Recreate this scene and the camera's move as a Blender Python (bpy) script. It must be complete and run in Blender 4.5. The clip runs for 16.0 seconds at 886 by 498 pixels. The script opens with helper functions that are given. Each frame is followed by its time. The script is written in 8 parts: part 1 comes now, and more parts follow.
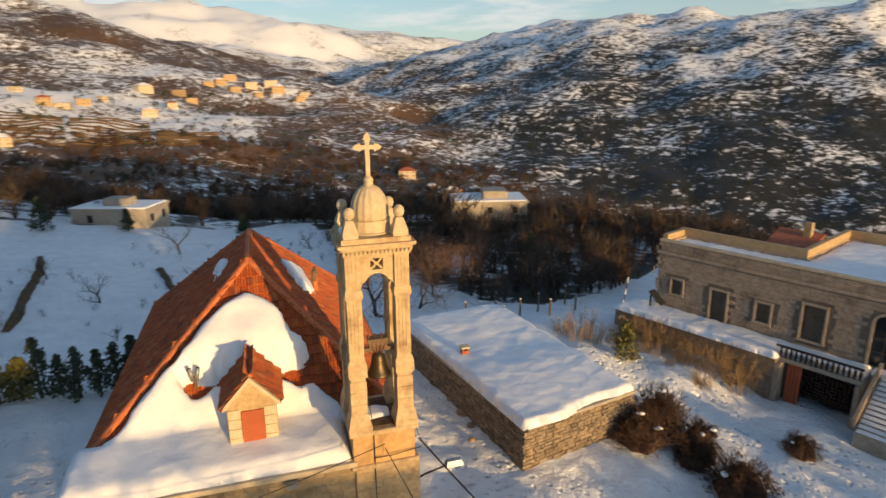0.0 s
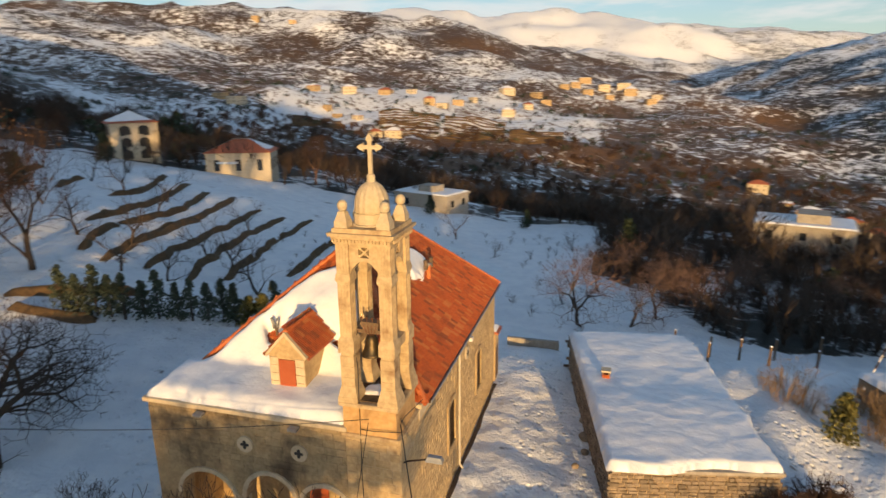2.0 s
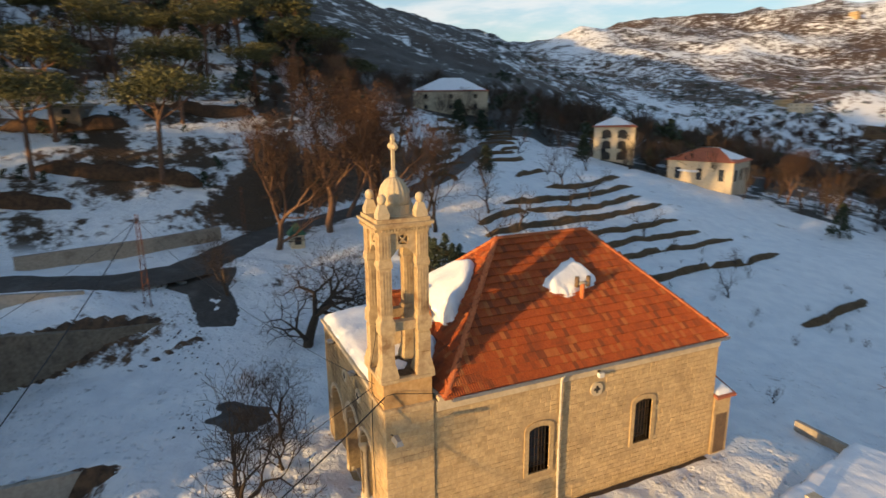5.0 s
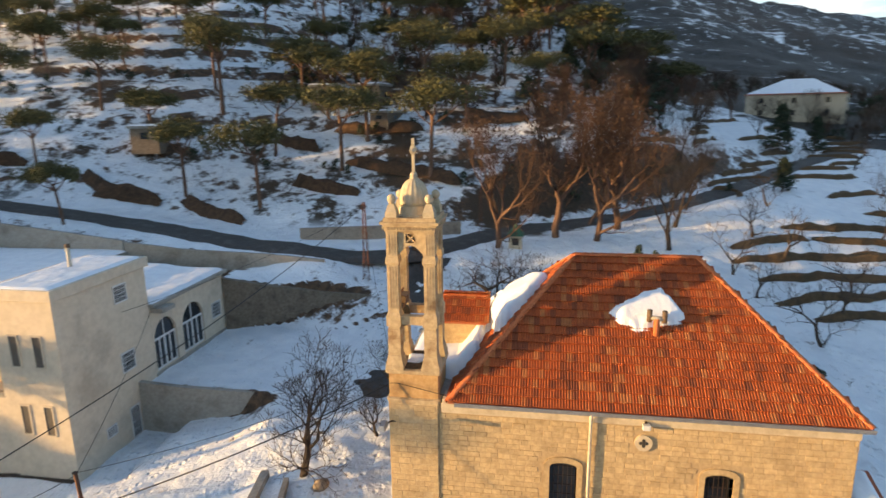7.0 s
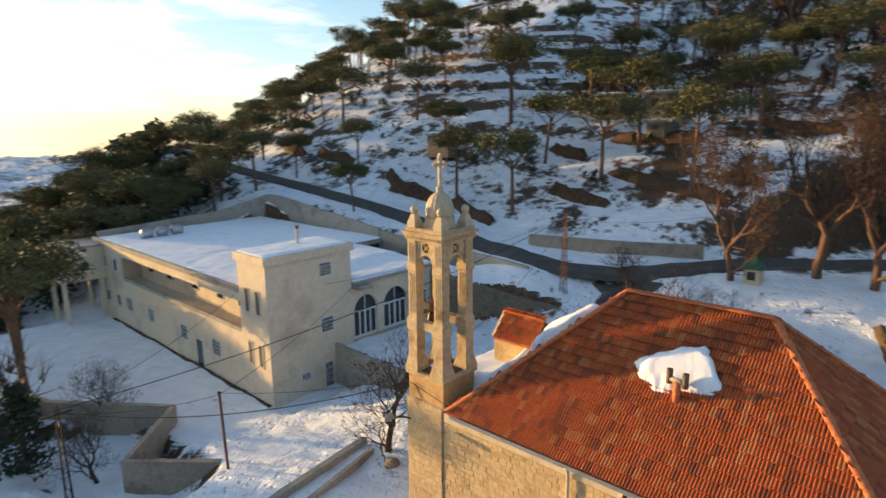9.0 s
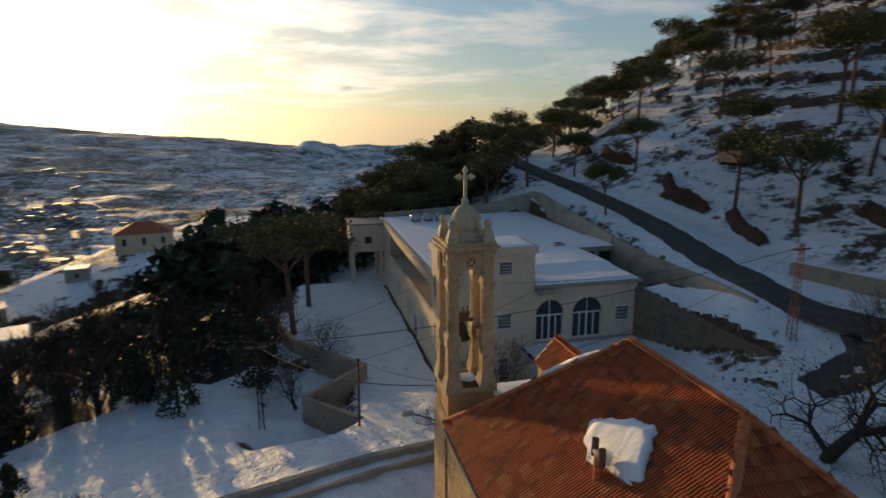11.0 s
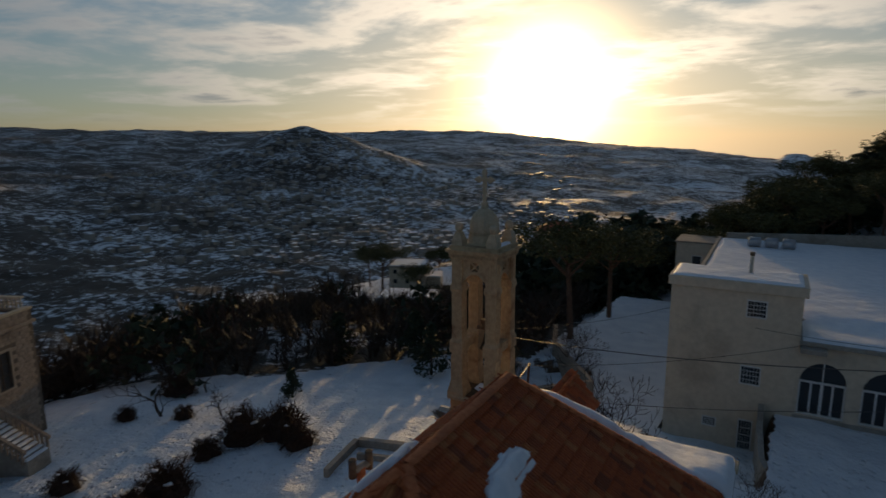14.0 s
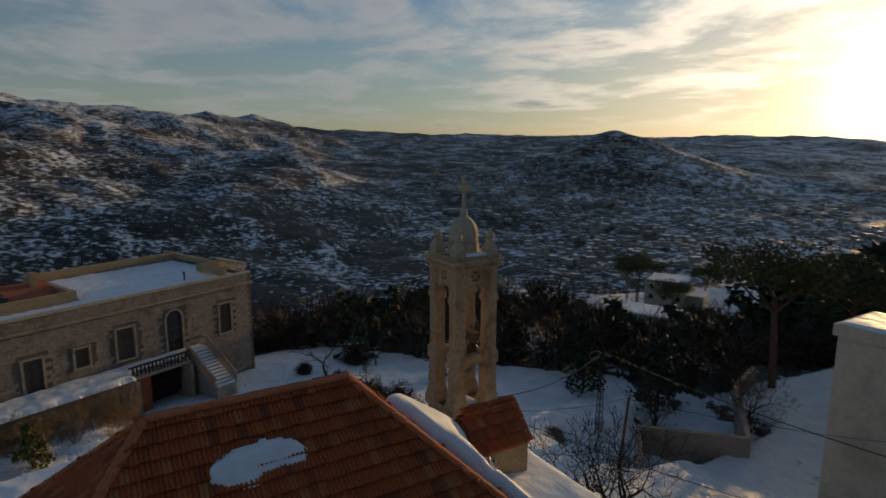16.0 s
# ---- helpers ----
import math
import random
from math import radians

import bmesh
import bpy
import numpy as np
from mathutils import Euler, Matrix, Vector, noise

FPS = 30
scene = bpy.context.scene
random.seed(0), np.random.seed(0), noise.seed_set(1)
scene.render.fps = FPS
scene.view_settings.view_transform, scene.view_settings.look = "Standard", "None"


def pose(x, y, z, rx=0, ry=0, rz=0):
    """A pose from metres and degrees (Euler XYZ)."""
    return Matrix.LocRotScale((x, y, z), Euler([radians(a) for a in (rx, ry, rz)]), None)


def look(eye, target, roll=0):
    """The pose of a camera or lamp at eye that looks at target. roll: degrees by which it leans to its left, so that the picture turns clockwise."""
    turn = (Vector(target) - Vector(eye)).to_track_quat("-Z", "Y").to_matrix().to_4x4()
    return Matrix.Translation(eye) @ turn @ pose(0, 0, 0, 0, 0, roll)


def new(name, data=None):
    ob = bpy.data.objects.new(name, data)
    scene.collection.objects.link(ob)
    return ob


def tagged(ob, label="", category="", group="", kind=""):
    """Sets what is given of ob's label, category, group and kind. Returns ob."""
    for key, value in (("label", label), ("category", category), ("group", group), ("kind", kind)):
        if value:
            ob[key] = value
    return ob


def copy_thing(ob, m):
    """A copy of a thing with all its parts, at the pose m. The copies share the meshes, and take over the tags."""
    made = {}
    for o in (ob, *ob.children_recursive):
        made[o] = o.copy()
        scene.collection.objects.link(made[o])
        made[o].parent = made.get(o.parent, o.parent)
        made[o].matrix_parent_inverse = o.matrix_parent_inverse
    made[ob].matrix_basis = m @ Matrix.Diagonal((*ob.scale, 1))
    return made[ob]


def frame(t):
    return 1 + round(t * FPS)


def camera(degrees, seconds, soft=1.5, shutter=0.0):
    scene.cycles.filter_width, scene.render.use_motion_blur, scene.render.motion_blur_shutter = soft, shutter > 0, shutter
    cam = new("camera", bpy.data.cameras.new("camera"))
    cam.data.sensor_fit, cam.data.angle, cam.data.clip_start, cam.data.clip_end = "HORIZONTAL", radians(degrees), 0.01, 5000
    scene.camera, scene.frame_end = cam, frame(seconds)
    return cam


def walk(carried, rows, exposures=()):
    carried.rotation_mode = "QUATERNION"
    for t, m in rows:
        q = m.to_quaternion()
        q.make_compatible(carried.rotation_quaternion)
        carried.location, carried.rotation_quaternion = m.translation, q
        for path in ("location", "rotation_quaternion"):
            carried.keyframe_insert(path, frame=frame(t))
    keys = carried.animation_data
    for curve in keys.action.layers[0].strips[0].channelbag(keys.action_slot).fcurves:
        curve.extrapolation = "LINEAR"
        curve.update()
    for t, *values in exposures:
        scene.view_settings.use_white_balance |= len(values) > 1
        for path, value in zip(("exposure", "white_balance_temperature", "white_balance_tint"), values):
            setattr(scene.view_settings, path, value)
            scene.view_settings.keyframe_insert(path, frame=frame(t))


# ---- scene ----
cam = camera(73.6, 16.0, shutter=0.5)
PATH = [
    (0, (-0.145, -0.236, 16.462), (0.413, 1.61, 15.932), -0.5),
    (0.5, (2.09, -0.825, 16.51), (2.392, 1.081, 15.983), -0.6),
    (1, (4.449, -1.11, 16.504), (4.478, 0.82, 15.981), -0.7),
    (1.5, (6.806, -1.04, 16.484), (6.558, 0.875, 15.962), -0.4),
    (2, (9.293, -0.754, 16.47), (8.767, 1.106, 15.957), -0.5),
    (2.5, (11.68, -0.009, 16.418), (10.891, 1.757, 15.91), -0.5),
    (3, (14.093, 1.168, 16.372), (13.051, 2.8, 15.871), -0.5),
    (3.5, (16.259, 2.733, 16.322), (14.987, 4.194, 15.825), -0.7),
    (4, (18.187, 4.507, 16.291), (16.714, 5.769, 15.801), -0.6),
    (6.5, (23.125, 17.008, 16.173), (21.177, 16.973, 15.723), -0.7),
    (7, (22.931, 19.803, 16.115), (21.006, 19.488, 15.672), -0.7),
    (7.5, (22.237, 22.652, 16.062), (20.378, 22.057, 15.626), -0.7),
    (8, (21.329, 25.321, 16.108), (19.573, 24.465, 15.683), -0.5),
    (8.5, (20.033, 27.851, 16.212), (18.414, 26.754, 15.793), -0.5),
    (9, (18.399, 30.171, 16.334), (16.957, 28.847, 15.924), -0.5),
    (11.5, (5.798, 36.82, 16.896), (5.589, 34.874, 16.486), -0.3),
    (12, (3.374, 37.141, 16.786), (3.407, 35.181, 16.386), -0.3),
    (12.5, (0.872, 37.026, 16.644), (1.15, 35.085, 16.252), -0.3),
    (13, (-1.527, 36.39, 16.529), (-1.018, 34.494, 16.144), -0.2),
    (13.5, (-3.938, 35.522, 16.438), (-3.198, 33.703, 16.057), -0.2),
    (14, (-6.408, 34.265, 16.434), (-5.442, 32.554, 16.059), -0.3),
    (14.5, (-8.875, 32.6, 16.49), (-7.691, 31.032, 16.117), -0.3),
    (15, (-11.137, 30.741, 16.484), (-9.758, 29.339, 16.114), -0.2),
    (15.5, (-13.028, 28.791, 16.517), (-11.487, 27.57, 16.153), 0.0),
    (16, (-14.529, 26.723, 16.513), (-12.851, 25.696, 16.153), 0.2),
]
# seconds, stops, white balance
EXPOSURES = [(0.0, 0.72, 6950, 12), (4.0, 0.76, 6950, 12), (6.5, 1.4, 7000, 12), (7.5, 1.5, 7000, 12), (9.0, 1.35, 6900, 11), (11.5, -0.35, 6600, 11), (13.0, -0.75, 6550, 11), (14.5, -0.9, 6500, 11), (16.0, -0.6, 6500, 11)]
walk(cam, [(t, look(eye, target, roll)) for t, eye, target, roll in PATH], EXPOSURES)

# ---- sky and sun: a low evening sun over the south ridge ----
SUN_AZIMUTH, SUN_HEIGHT = 160.5, 4.2
TO_SUN = Vector((math.sin(radians(SUN_AZIMUTH)) * math.cos(radians(SUN_HEIGHT)), math.cos(radians(SUN_AZIMUTH)) * math.cos(radians(SUN_HEIGHT)), math.sin(radians(SUN_HEIGHT))))

sun_data = bpy.data.lights.new("sun", "SUN")
sun_data.energy, sun_data.angle, sun_data.color = 3.2, radians(0.6), (1.0, 0.64, 0.26)
sun = new("sun", sun_data)
sun.matrix_world = look((0, 0, 300), Vector((0, 0, 300)) - TO_SUN)


class Nodes:
    """A short way to wire up nodes."""

    def __init__(self, tree):
        self.tree = tree
        tree.nodes.clear()

    def add(self, kind, out=0, props=None, **links):
        node = self.tree.nodes.new(kind)
        props = props or {}
        if "operation" in props:
            node.operation = props["operation"]
        if "interpolation_type" in props:
            node.interpolation_type = props["interpolation_type"]
        if "attribute_name" in props:
            node.attribute_name = props["attribute_name"]
        for key, value in links.items():
            name = key.replace("_", " ")
            slot = node.inputs[int(key[1:])] if key[0] == "i" and key[1:].isdigit() else node.inputs[name]
            if isinstance(value, bpy.types.NodeSocket):
                self.tree.links.new(value, slot)
            else:
                slot.default_value = value
        return node if out == "" else node.outputs[out]

    def maths(self, op, a, b=0.0, c=0.0):
        return self.add("ShaderNodeMath", props={"operation": op}, i0=a, i1=b, i2=c)

    def vector(self, op, a, b=(0, 0, 0)):
        return self.add("ShaderNodeVectorMath", props={"operation": op}, i0=a, i1=b)

    def mix(self, a, b, amount):
        node = self.tree.nodes.new("ShaderNodeMix")
        node.data_type = "RGBA"
        for slot, value in ((node.inputs[0], amount), (node.inputs[6], a), (node.inputs[7], b)):
            if isinstance(value, bpy.types.NodeSocket):
                self.tree.links.new(value, slot)
            else:
                slot.default_value = (*value, 1) if isinstance(value, tuple) and len(value) == 3 else value
        return node.outputs[2]

    def span(self, value, a, b, c=0.0, d=1.0):
        return self.add("ShaderNodeMapRange", props={"interpolation_type": "SMOOTHSTEP"}, i0=value, i1=a, i2=b, i3=c, i4=d)

    def noise(self, where, scale, detail=4.0, rough=0.55, warp=0.0):
        return self.add("ShaderNodeTexNoise", Vector=where, Scale=scale, Detail=detail, Roughness=rough, Distortion=warp)


world = bpy.data.worlds.new("evening_sky")
scene.world = world
world.use_nodes = True
n = Nodes(world.node_tree)
sky_node = n.add("ShaderNodeTexSky", out="")
sky_node.sky_type, sky_node.sun_disc = "NISHITA", False
sky_node.sun_elevation, sky_node.sun_rotation = radians(SUN_HEIGHT), radians(SUN_AZIMUTH)
sky_node.altitude, sky_node.air_density, sky_node.dust_density, sky_node.ozone_density = 1200, 1.0, 0.8, 2.2
way = n.add("ShaderNodeTexCoord", 0)
parts3 = n.tree.nodes.new("ShaderNodeSeparateXYZ")
n.tree.links.new(way, parts3.inputs[0])
high = parts3.outputs[2]
sky = n.vector("MULTIPLY", sky_node.outputs[0], n.mix((0.92, 1.01, 1.02), (0.84, 1.08, 1.18), n.span(high, 0.04, 0.30)))
# clouds on a flat layer far overhead
flat = n.maths("ADD", n.maths("MAXIMUM", high, 0.0), 0.10)
layer = n.add("ShaderNodeCombineXYZ", X=n.maths("DIVIDE", parts3.outputs[0], flat), Y=n.maths("DIVIDE", parts3.outputs[1], flat), Z=0.0)
wisps = n.noise(n.vector("MULTIPLY", layer, (0.85, 0.95, 1.0)), 0.95, 8.0, 0.60, 0.25)
towardness = n.add("ShaderNodeVectorMath", 1, props={"operation": "DOT_PRODUCT"}, i0=way, i1=tuple(TO_SUN))
near_sun = n.maths("POWER", n.maths("MAXIMUM", towardness, 0.0), 10.0)
halo = n.maths("POWER", n.maths("MAXIMUM", towardness, 0.0), 190.0)
blaze = n.maths("POWER", n.maths("MAXIMUM", towardness, 0.0), 900.0)
cloud_amount = n.maths("MULTIPLY", n.span(wisps, 0.44, 0.63), n.maths("MULTIPLY", n.span(high, 0.0, 0.08), n.span(high, 0.30, 0.75, 1.0, 0.35)))
cloud_tone = n.mix((3.3, 3.35, 3.4), (23.0, 19.0, 14.0), near_sun)
veil = n.mix((2.5, 2.5, 2.55), (12.5, 9.9, 6.8), near_sun)
tone = n.mix(n.mix(sky, veil, n.maths("MULTIPLY", n.span(high, 0.04, 0.34, 0.80, 0.0), n.maths("ADD", 0.55, n.maths("MULTIPLY", near_sun, 0.45)))), n.mix(cloud_tone, (2.5, 2.6, 2.9), n.span(wisps, 0.58, 0.74)), n.maths("MULTIPLY", cloud_amount, 0.7))
glow = n.vector("MULTIPLY", (40.0, 26.0, 11.0), n.add("ShaderNodeCombineXYZ", X=halo, Y=halo, Z=halo))
glare = n.vector("MULTIPLY", (160.0, 130.0, 80.0), n.add("ShaderNodeCombineXYZ", X=blaze, Y=blaze, Z=blaze))
total = n.vector("ADD", n.vector("ADD", tone, glow), glare)
backdrop = n.add("ShaderNodeBackground", Color=total, Strength=0.15)
n.add("ShaderNodeOutputWorld", out="", Surface=backdrop)

# ---- materials ----
def material(name, rough=0.8, metal=0.0):
    m = bpy.data.materials.new(name)
    m.use_nodes = True
    k = Nodes(m.node_tree)
    shader = k.add("ShaderNodeBsdfPrincipled", out="", Roughness=rough, Metallic=metal)
    shader.inputs["Specular IOR Level"].default_value = 0.35
    k.add("ShaderNodeOutputMaterial", out="", Surface=shader.outputs[0])
    return m, k, shader


def bump(k, shader, height, strength=0.5, distance=0.02):
    k.tree.links.new(k.add("ShaderNodeBump", Strength=strength, Distance=distance, Height=height), shader.inputs["Normal"])


def surface(name, a, b, grain=6.0, stain=0.7, dirt=(0.1, 0.08, 0.06), dirty=0.35, rough=0.8, metal=0.0, relief=0.3, depth=0.01, each=0.0, island=False):
    """Two tones in a fine grain, larger stains, and relief; each: how far single pieces differ in tone."""
    m, k, shader = material(name, rough, metal)
    where = k.add("ShaderNodeNewGeometry", 0)
    fine, broad = k.noise(where, grain, 6, 0.6), k.noise(where, stain, 4, 0.6)
    tone = k.mix(a, b, k.span(fine, 0.3, 0.7))
    tone = k.mix(tone, dirt, k.maths("MULTIPLY", k.span(broad, 0.48, 0.74), dirty))
    if each:
        chance = k.add("ShaderNodeNewGeometry", "Random Per Island") if island else k.add("ShaderNodeObjectInfo", "Random")
        factor = k.maths("ADD", 1 - each, k.maths("MULTIPLY", chance, 2 * each))
        tone = k.vector("MULTIPLY", tone, k.add("ShaderNodeCombineXYZ", X=factor, Y=factor, Z=factor))
    k.tree.links.new(tone, shader.inputs["Base Color"])
    bump(k, shader, k.noise(where, grain * 2.5, 5, 0.65), relief, depth)
    return m


def snow_material(name):
    m, k, shader = material(name, 0.55)
    where = k.add("ShaderNodeNewGeometry", 0)
    tone = k.mix((0.80, 0.82, 0.85), (0.90, 0.91, 0.92), k.span(k.noise(where, 1.3, 4), 0.3, 0.7))
    k.tree.links.new(tone, shader.inputs["Base Color"])
    lumps = k.maths("ADD", k.noise(k.vector("MULTIPLY", where, (1.0, 1.25, 1.0)), 1.0, 3, 0.45, 0.3), k.maths("MULTIPLY", k.noise(where, 8.0, 4, 0.6), 0.12))
    bump(k, shader, lumps, 0.45, 0.2)
    return m


def ground_material():
    """Snow, with earth and dry grass on steep banks and scrub where the land carries it."""
    m, k, shader = material("snowy_ground", 0.65)
    geo = k.tree.nodes.new("ShaderNodeNewGeometry")
    where = geo.outputs["Position"]
    up = k.tree.nodes.new("ShaderNodeSeparateXYZ")
    k.tree.links.new(geo.outputs["True Normal"], up.inputs[0])
    cover = k.add("ShaderNodeAttribute", "Fac", props={"attribute_name": "cover"})
    warm = k.add("ShaderNodeAttribute", "Fac", props={"attribute_name": "warm"})
    bank = k.add("ShaderNodeAttribute", "Fac", props={"attribute_name": "bank"})
    snow = k.mix((0.78, 0.81, 0.84), (0.89, 0.91, 0.92), k.span(k.noise(where, 0.7, 5), 0.3, 0.7))
    wide = k.noise(k.vector("MULTIPLY", where, (1, 1, 1.6)), 0.011, 5, 0.62, 0.6)
    clumps = k.noise(where, 0.075, 6, 0.70, 0.2)
    single = k.noise(where, 0.16, 5, 0.76)
    steps = k.noise(k.vector("MULTIPLY", where, (0.010, 0.010, 0.30)), 1.0, 3, 0.6)
    patch = k.maths("MULTIPLY_ADD", k.maths("SUBTRACT", wide, 0.5), 0.7, 0.5)
    patch = k.maths("MULTIPLY_ADD", k.maths("SUBTRACT", clumps, 0.5), 0.85, patch)
    patch = k.maths("MULTIPLY_ADD", k.maths("SUBTRACT", single, 0.5), 1.25, patch)
    patch = k.maths("MULTIPLY_ADD", k.maths("SUBTRACT", steps, 0.5), 0.10, patch)
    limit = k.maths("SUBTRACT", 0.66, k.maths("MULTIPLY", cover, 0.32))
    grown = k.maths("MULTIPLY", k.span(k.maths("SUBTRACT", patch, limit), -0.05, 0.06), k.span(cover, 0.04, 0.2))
    bushes = k.mix((0.012, 0.014, 0.011), (0.032, 0.029, 0.020), k.span(single, 0.35, 0.65))
    grass = k.mix((0.080, 0.044, 0.022), (0.155, 0.084, 0.038), k.span(clumps, 0.35, 0.65))
    scrub = k.mix(bushes, grass, warm)
    steep = k.span(k.maths("ADD", up.outputs[2], k.maths("MULTIPLY", k.maths("SUBTRACT", k.noise(where, 0.55, 6, 0.68), 0.5), 0.95)), 0.86, 0.74)
    earth = k.mix((0.060, 0.036, 0.022), (0.15, 0.085, 0.045), k.span(k.noise(where, 2.0, 5), 0.35, 0.65))
    tone = k.mix(k.mix(snow, earth, k.maths("MULTIPLY", steep, bank)), scrub, grown)
    k.tree.links.new(tone, shader.inputs["Base Color"])
    trodden = k.span(k.noise(where, 0.16, 3, 0.6), 0.38, 0.56)
    prints = k.maths("MULTIPLY", k.span(k.add("ShaderNodeTexVoronoi", Vector=where, Scale=2.2, Randomness=1.0), 0.08, 0.36), trodden)
    lumps = k.maths("ADD", k.noise(where, 0.9, 6, 0.6), k.maths("MULTIPLY", k.noise(where, 4.5, 4, 0.65), 0.34))
    bump(k, shader, k.maths("ADD", lumps, k.maths("MULTIPLY", prints, 0.5)), 0.8, 0.36)
    return m


SNOW = snow_material("snow")
GROUND = ground_material()
STONE = surface("honey_limestone", (0.43, 0.30, 0.155), (0.56, 0.41, 0.225), 7, 0.9, (0.22, 0.14, 0.07), 0.35, 0.85, 0, 0.7, 0.02, each=0.11)
STONE_JOINED = surface("honey_limestone_courses", (0.43, 0.30, 0.155), (0.56, 0.41, 0.225), 7, 0.9, (0.22, 0.14, 0.07), 0.35, 0.85, 0, 0.7, 0.02, each=0.11, island=True)
STAINED_STONE = surface("weather_stained_limestone", (0.31, 0.225, 0.125), (0.43, 0.32, 0.18), 7, 0.5, (0.07, 0.05, 0.033), 0.95, 0.9, 0, 0.8, 0.02, each=0.14, island=True)
PATCHED_STONE = surface("ochre_patched_stone", (0.46, 0.275, 0.115), (0.57, 0.37, 0.175), 5, 0.9, (0.20, 0.11, 0.05), 0.75, 0.9, 0, 0.5, 0.012)
MORTAR = surface("lime_mortar", (0.38, 0.265, 0.14), (0.48, 0.345, 0.19), 9, 0.8, (0.2, 0.15, 0.1), 0.4)
DRESSED = surface("dressed_limestone", (0.50, 0.41, 0.28), (0.60, 0.50, 0.35), 5, 1.1, (0.25, 0.17, 0.10), 0.5, 0.8, 0, 0.35, 0.008)
TOWER_STONE = surface("belfry_limestone", (0.42, 0.31, 0.18), (0.55, 0.42, 0.25), 6, 1.3, (0.22, 0.12, 0.055), 0.85, 0.8, 0, 0.4, 0.008)
PALE_STONE = surface("pale_dome_stone", (0.47, 0.38, 0.25), (0.57, 0.47, 0.32), 7, 1.5, (0.33, 0.27, 0.2), 0.4, 0.75, 0, 0.3, 0.006)


def tile_material(name, island):
    """Weathered clay tiles: red, brown and a few bleached ones, darkened by soot and lichen in streaks."""
    m, k, shader = material(name, 0.62)
    where = k.add("ShaderNodeNewGeometry", 0)
    chance = k.add("ShaderNodeNewGeometry", "Random Per Island") if island else k.add("ShaderNodeObjectInfo", "Random")
    fine, broad = k.noise(where, 11.0, 6, 0.65), k.noise(where, 0.9, 5, 0.6)
    tone = k.mix((0.34, 0.070, 0.019), (0.49, 0.118, 0.033), k.span(fine, 0.3, 0.7))
    tone = k.mix(tone, (0.23, 0.064, 0.027), k.span(chance, 0.26, 0.0))
    tone = k.mix(tone, (0.52, 0.235, 0.085), k.maths("MULTIPLY", k.span(chance, 0.74, 1.0), 0.5))
    tone = k.mix(tone, (0.13, 0.045, 0.025), k.maths("MULTIPLY", k.span(broad, 0.50, 0.72), 0.55))
    k.tree.links.new(tone, shader.inputs["Base Color"])
    k.tree.links.new(k.span(fine, 0.2, 0.8, 0.6, 0.85), shader.inputs["Roughness"])
    shader.inputs["Specular IOR Level"].default_value = 0.3
    bump(k, shader, k.noise(where, 26.0, 5, 0.65), 0.4, 0.006)
    return m


TILE = tile_material("red_clay_tile", False)
TILE_JOINED = tile_material("red_clay_tiles", True)
RIDGE_TILE = surface("ridge_tile_clay", (0.50, 0.13, 0.045), (0.62, 0.20, 0.075), 9, 1.5, (0.3, 0.1, 0.05), 0.4)
RUST_DOOR = surface("red_oxide_paint", (0.34, 0.080, 0.030), (0.40, 0.10, 0.040), 4, 1.0, (0.2, 0.06, 0.03), 0.3, 0.55, 0, 0.1, 0.003)
IRON = surface("dark_iron", (0.035, 0.028, 0.024), (0.06, 0.045, 0.035), 15, 2, (0.12, 0.05, 0.02), 0.5, 0.55, 0.6)
BRONZE = surface("dark_bronze", (0.07, 0.05, 0.03), (0.11, 0.08, 0.045), 12, 3, (0.04, 0.06, 0.045), 0.5, 0.45, 0.8)
TIMBER = surface("grey_timber", (0.12, 0.08, 0.05), (0.20, 0.13, 0.08), 14, 2, (0.05, 0.035, 0.025), 0.5)
RUST_POLE = surface("rusted_steel", (0.13, 0.055, 0.03), (0.20, 0.09, 0.05), 10, 2, (0.07, 0.04, 0.03), 0.5, 0.7, 0.3)
ZINC = surface("zinc_gutter", (0.28, 0.29, 0.30), (0.36, 0.37, 0.38), 8, 2, (0.2, 0.17, 0.14), 0.4, 0.45, 0.6)
WHITE_PIPE = surface("painted_pipe", (0.52, 0.46, 0.36), (0.60, 0.54, 0.43), 6, 2, (0.3, 0.22, 0.15), 0.4, 0.5)
RENDER = surface("beige_render", (0.60, 0.50, 0.37), (0.69, 0.585, 0.445), 3, 0.45, (0.30, 0.24, 0.18), 0.5, 0.9, 0, 0.25, 0.006)
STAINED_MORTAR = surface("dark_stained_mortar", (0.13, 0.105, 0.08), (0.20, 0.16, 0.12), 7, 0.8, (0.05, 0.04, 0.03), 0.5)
CONCRETE = surface("weathered_concrete", (0.30, 0.27, 0.23), (0.40, 0.36, 0.30), 5, 0.6, (0.15, 0.12, 0.09), 0.6, 0.9, 0, 0.5, 0.012)
# near-black colour in place of the shade inside openings, niches and pipe mouths
DARK_INSIDE = surface("unlit_interior", (0.03, 0.027, 0.024), (0.05, 0.045, 0.04), 3, 1, (0.02, 0.02, 0.02), 0.3)
GREY_STONE = surface("grey_ashlar", (0.30, 0.235, 0.175), (0.42, 0.335, 0.255), 6, 0.8, (0.13, 0.095, 0.07), 0.6, 0.9, 0, 0.7, 0.02, each=0.11)
GREY_JOINED = surface("grey_ashlar_courses", (0.30, 0.235, 0.175), (0.42, 0.335, 0.255), 6, 0.8, (0.13, 0.095, 0.07), 0.6, 0.9, 0, 0.7, 0.02, each=0.11, island=True)
SURROUND = surface("grey_dressed_stone", (0.36, 0.295, 0.22), (0.46, 0.38, 0.29), 6, 0.9, (0.16, 0.12, 0.09), 0.5)
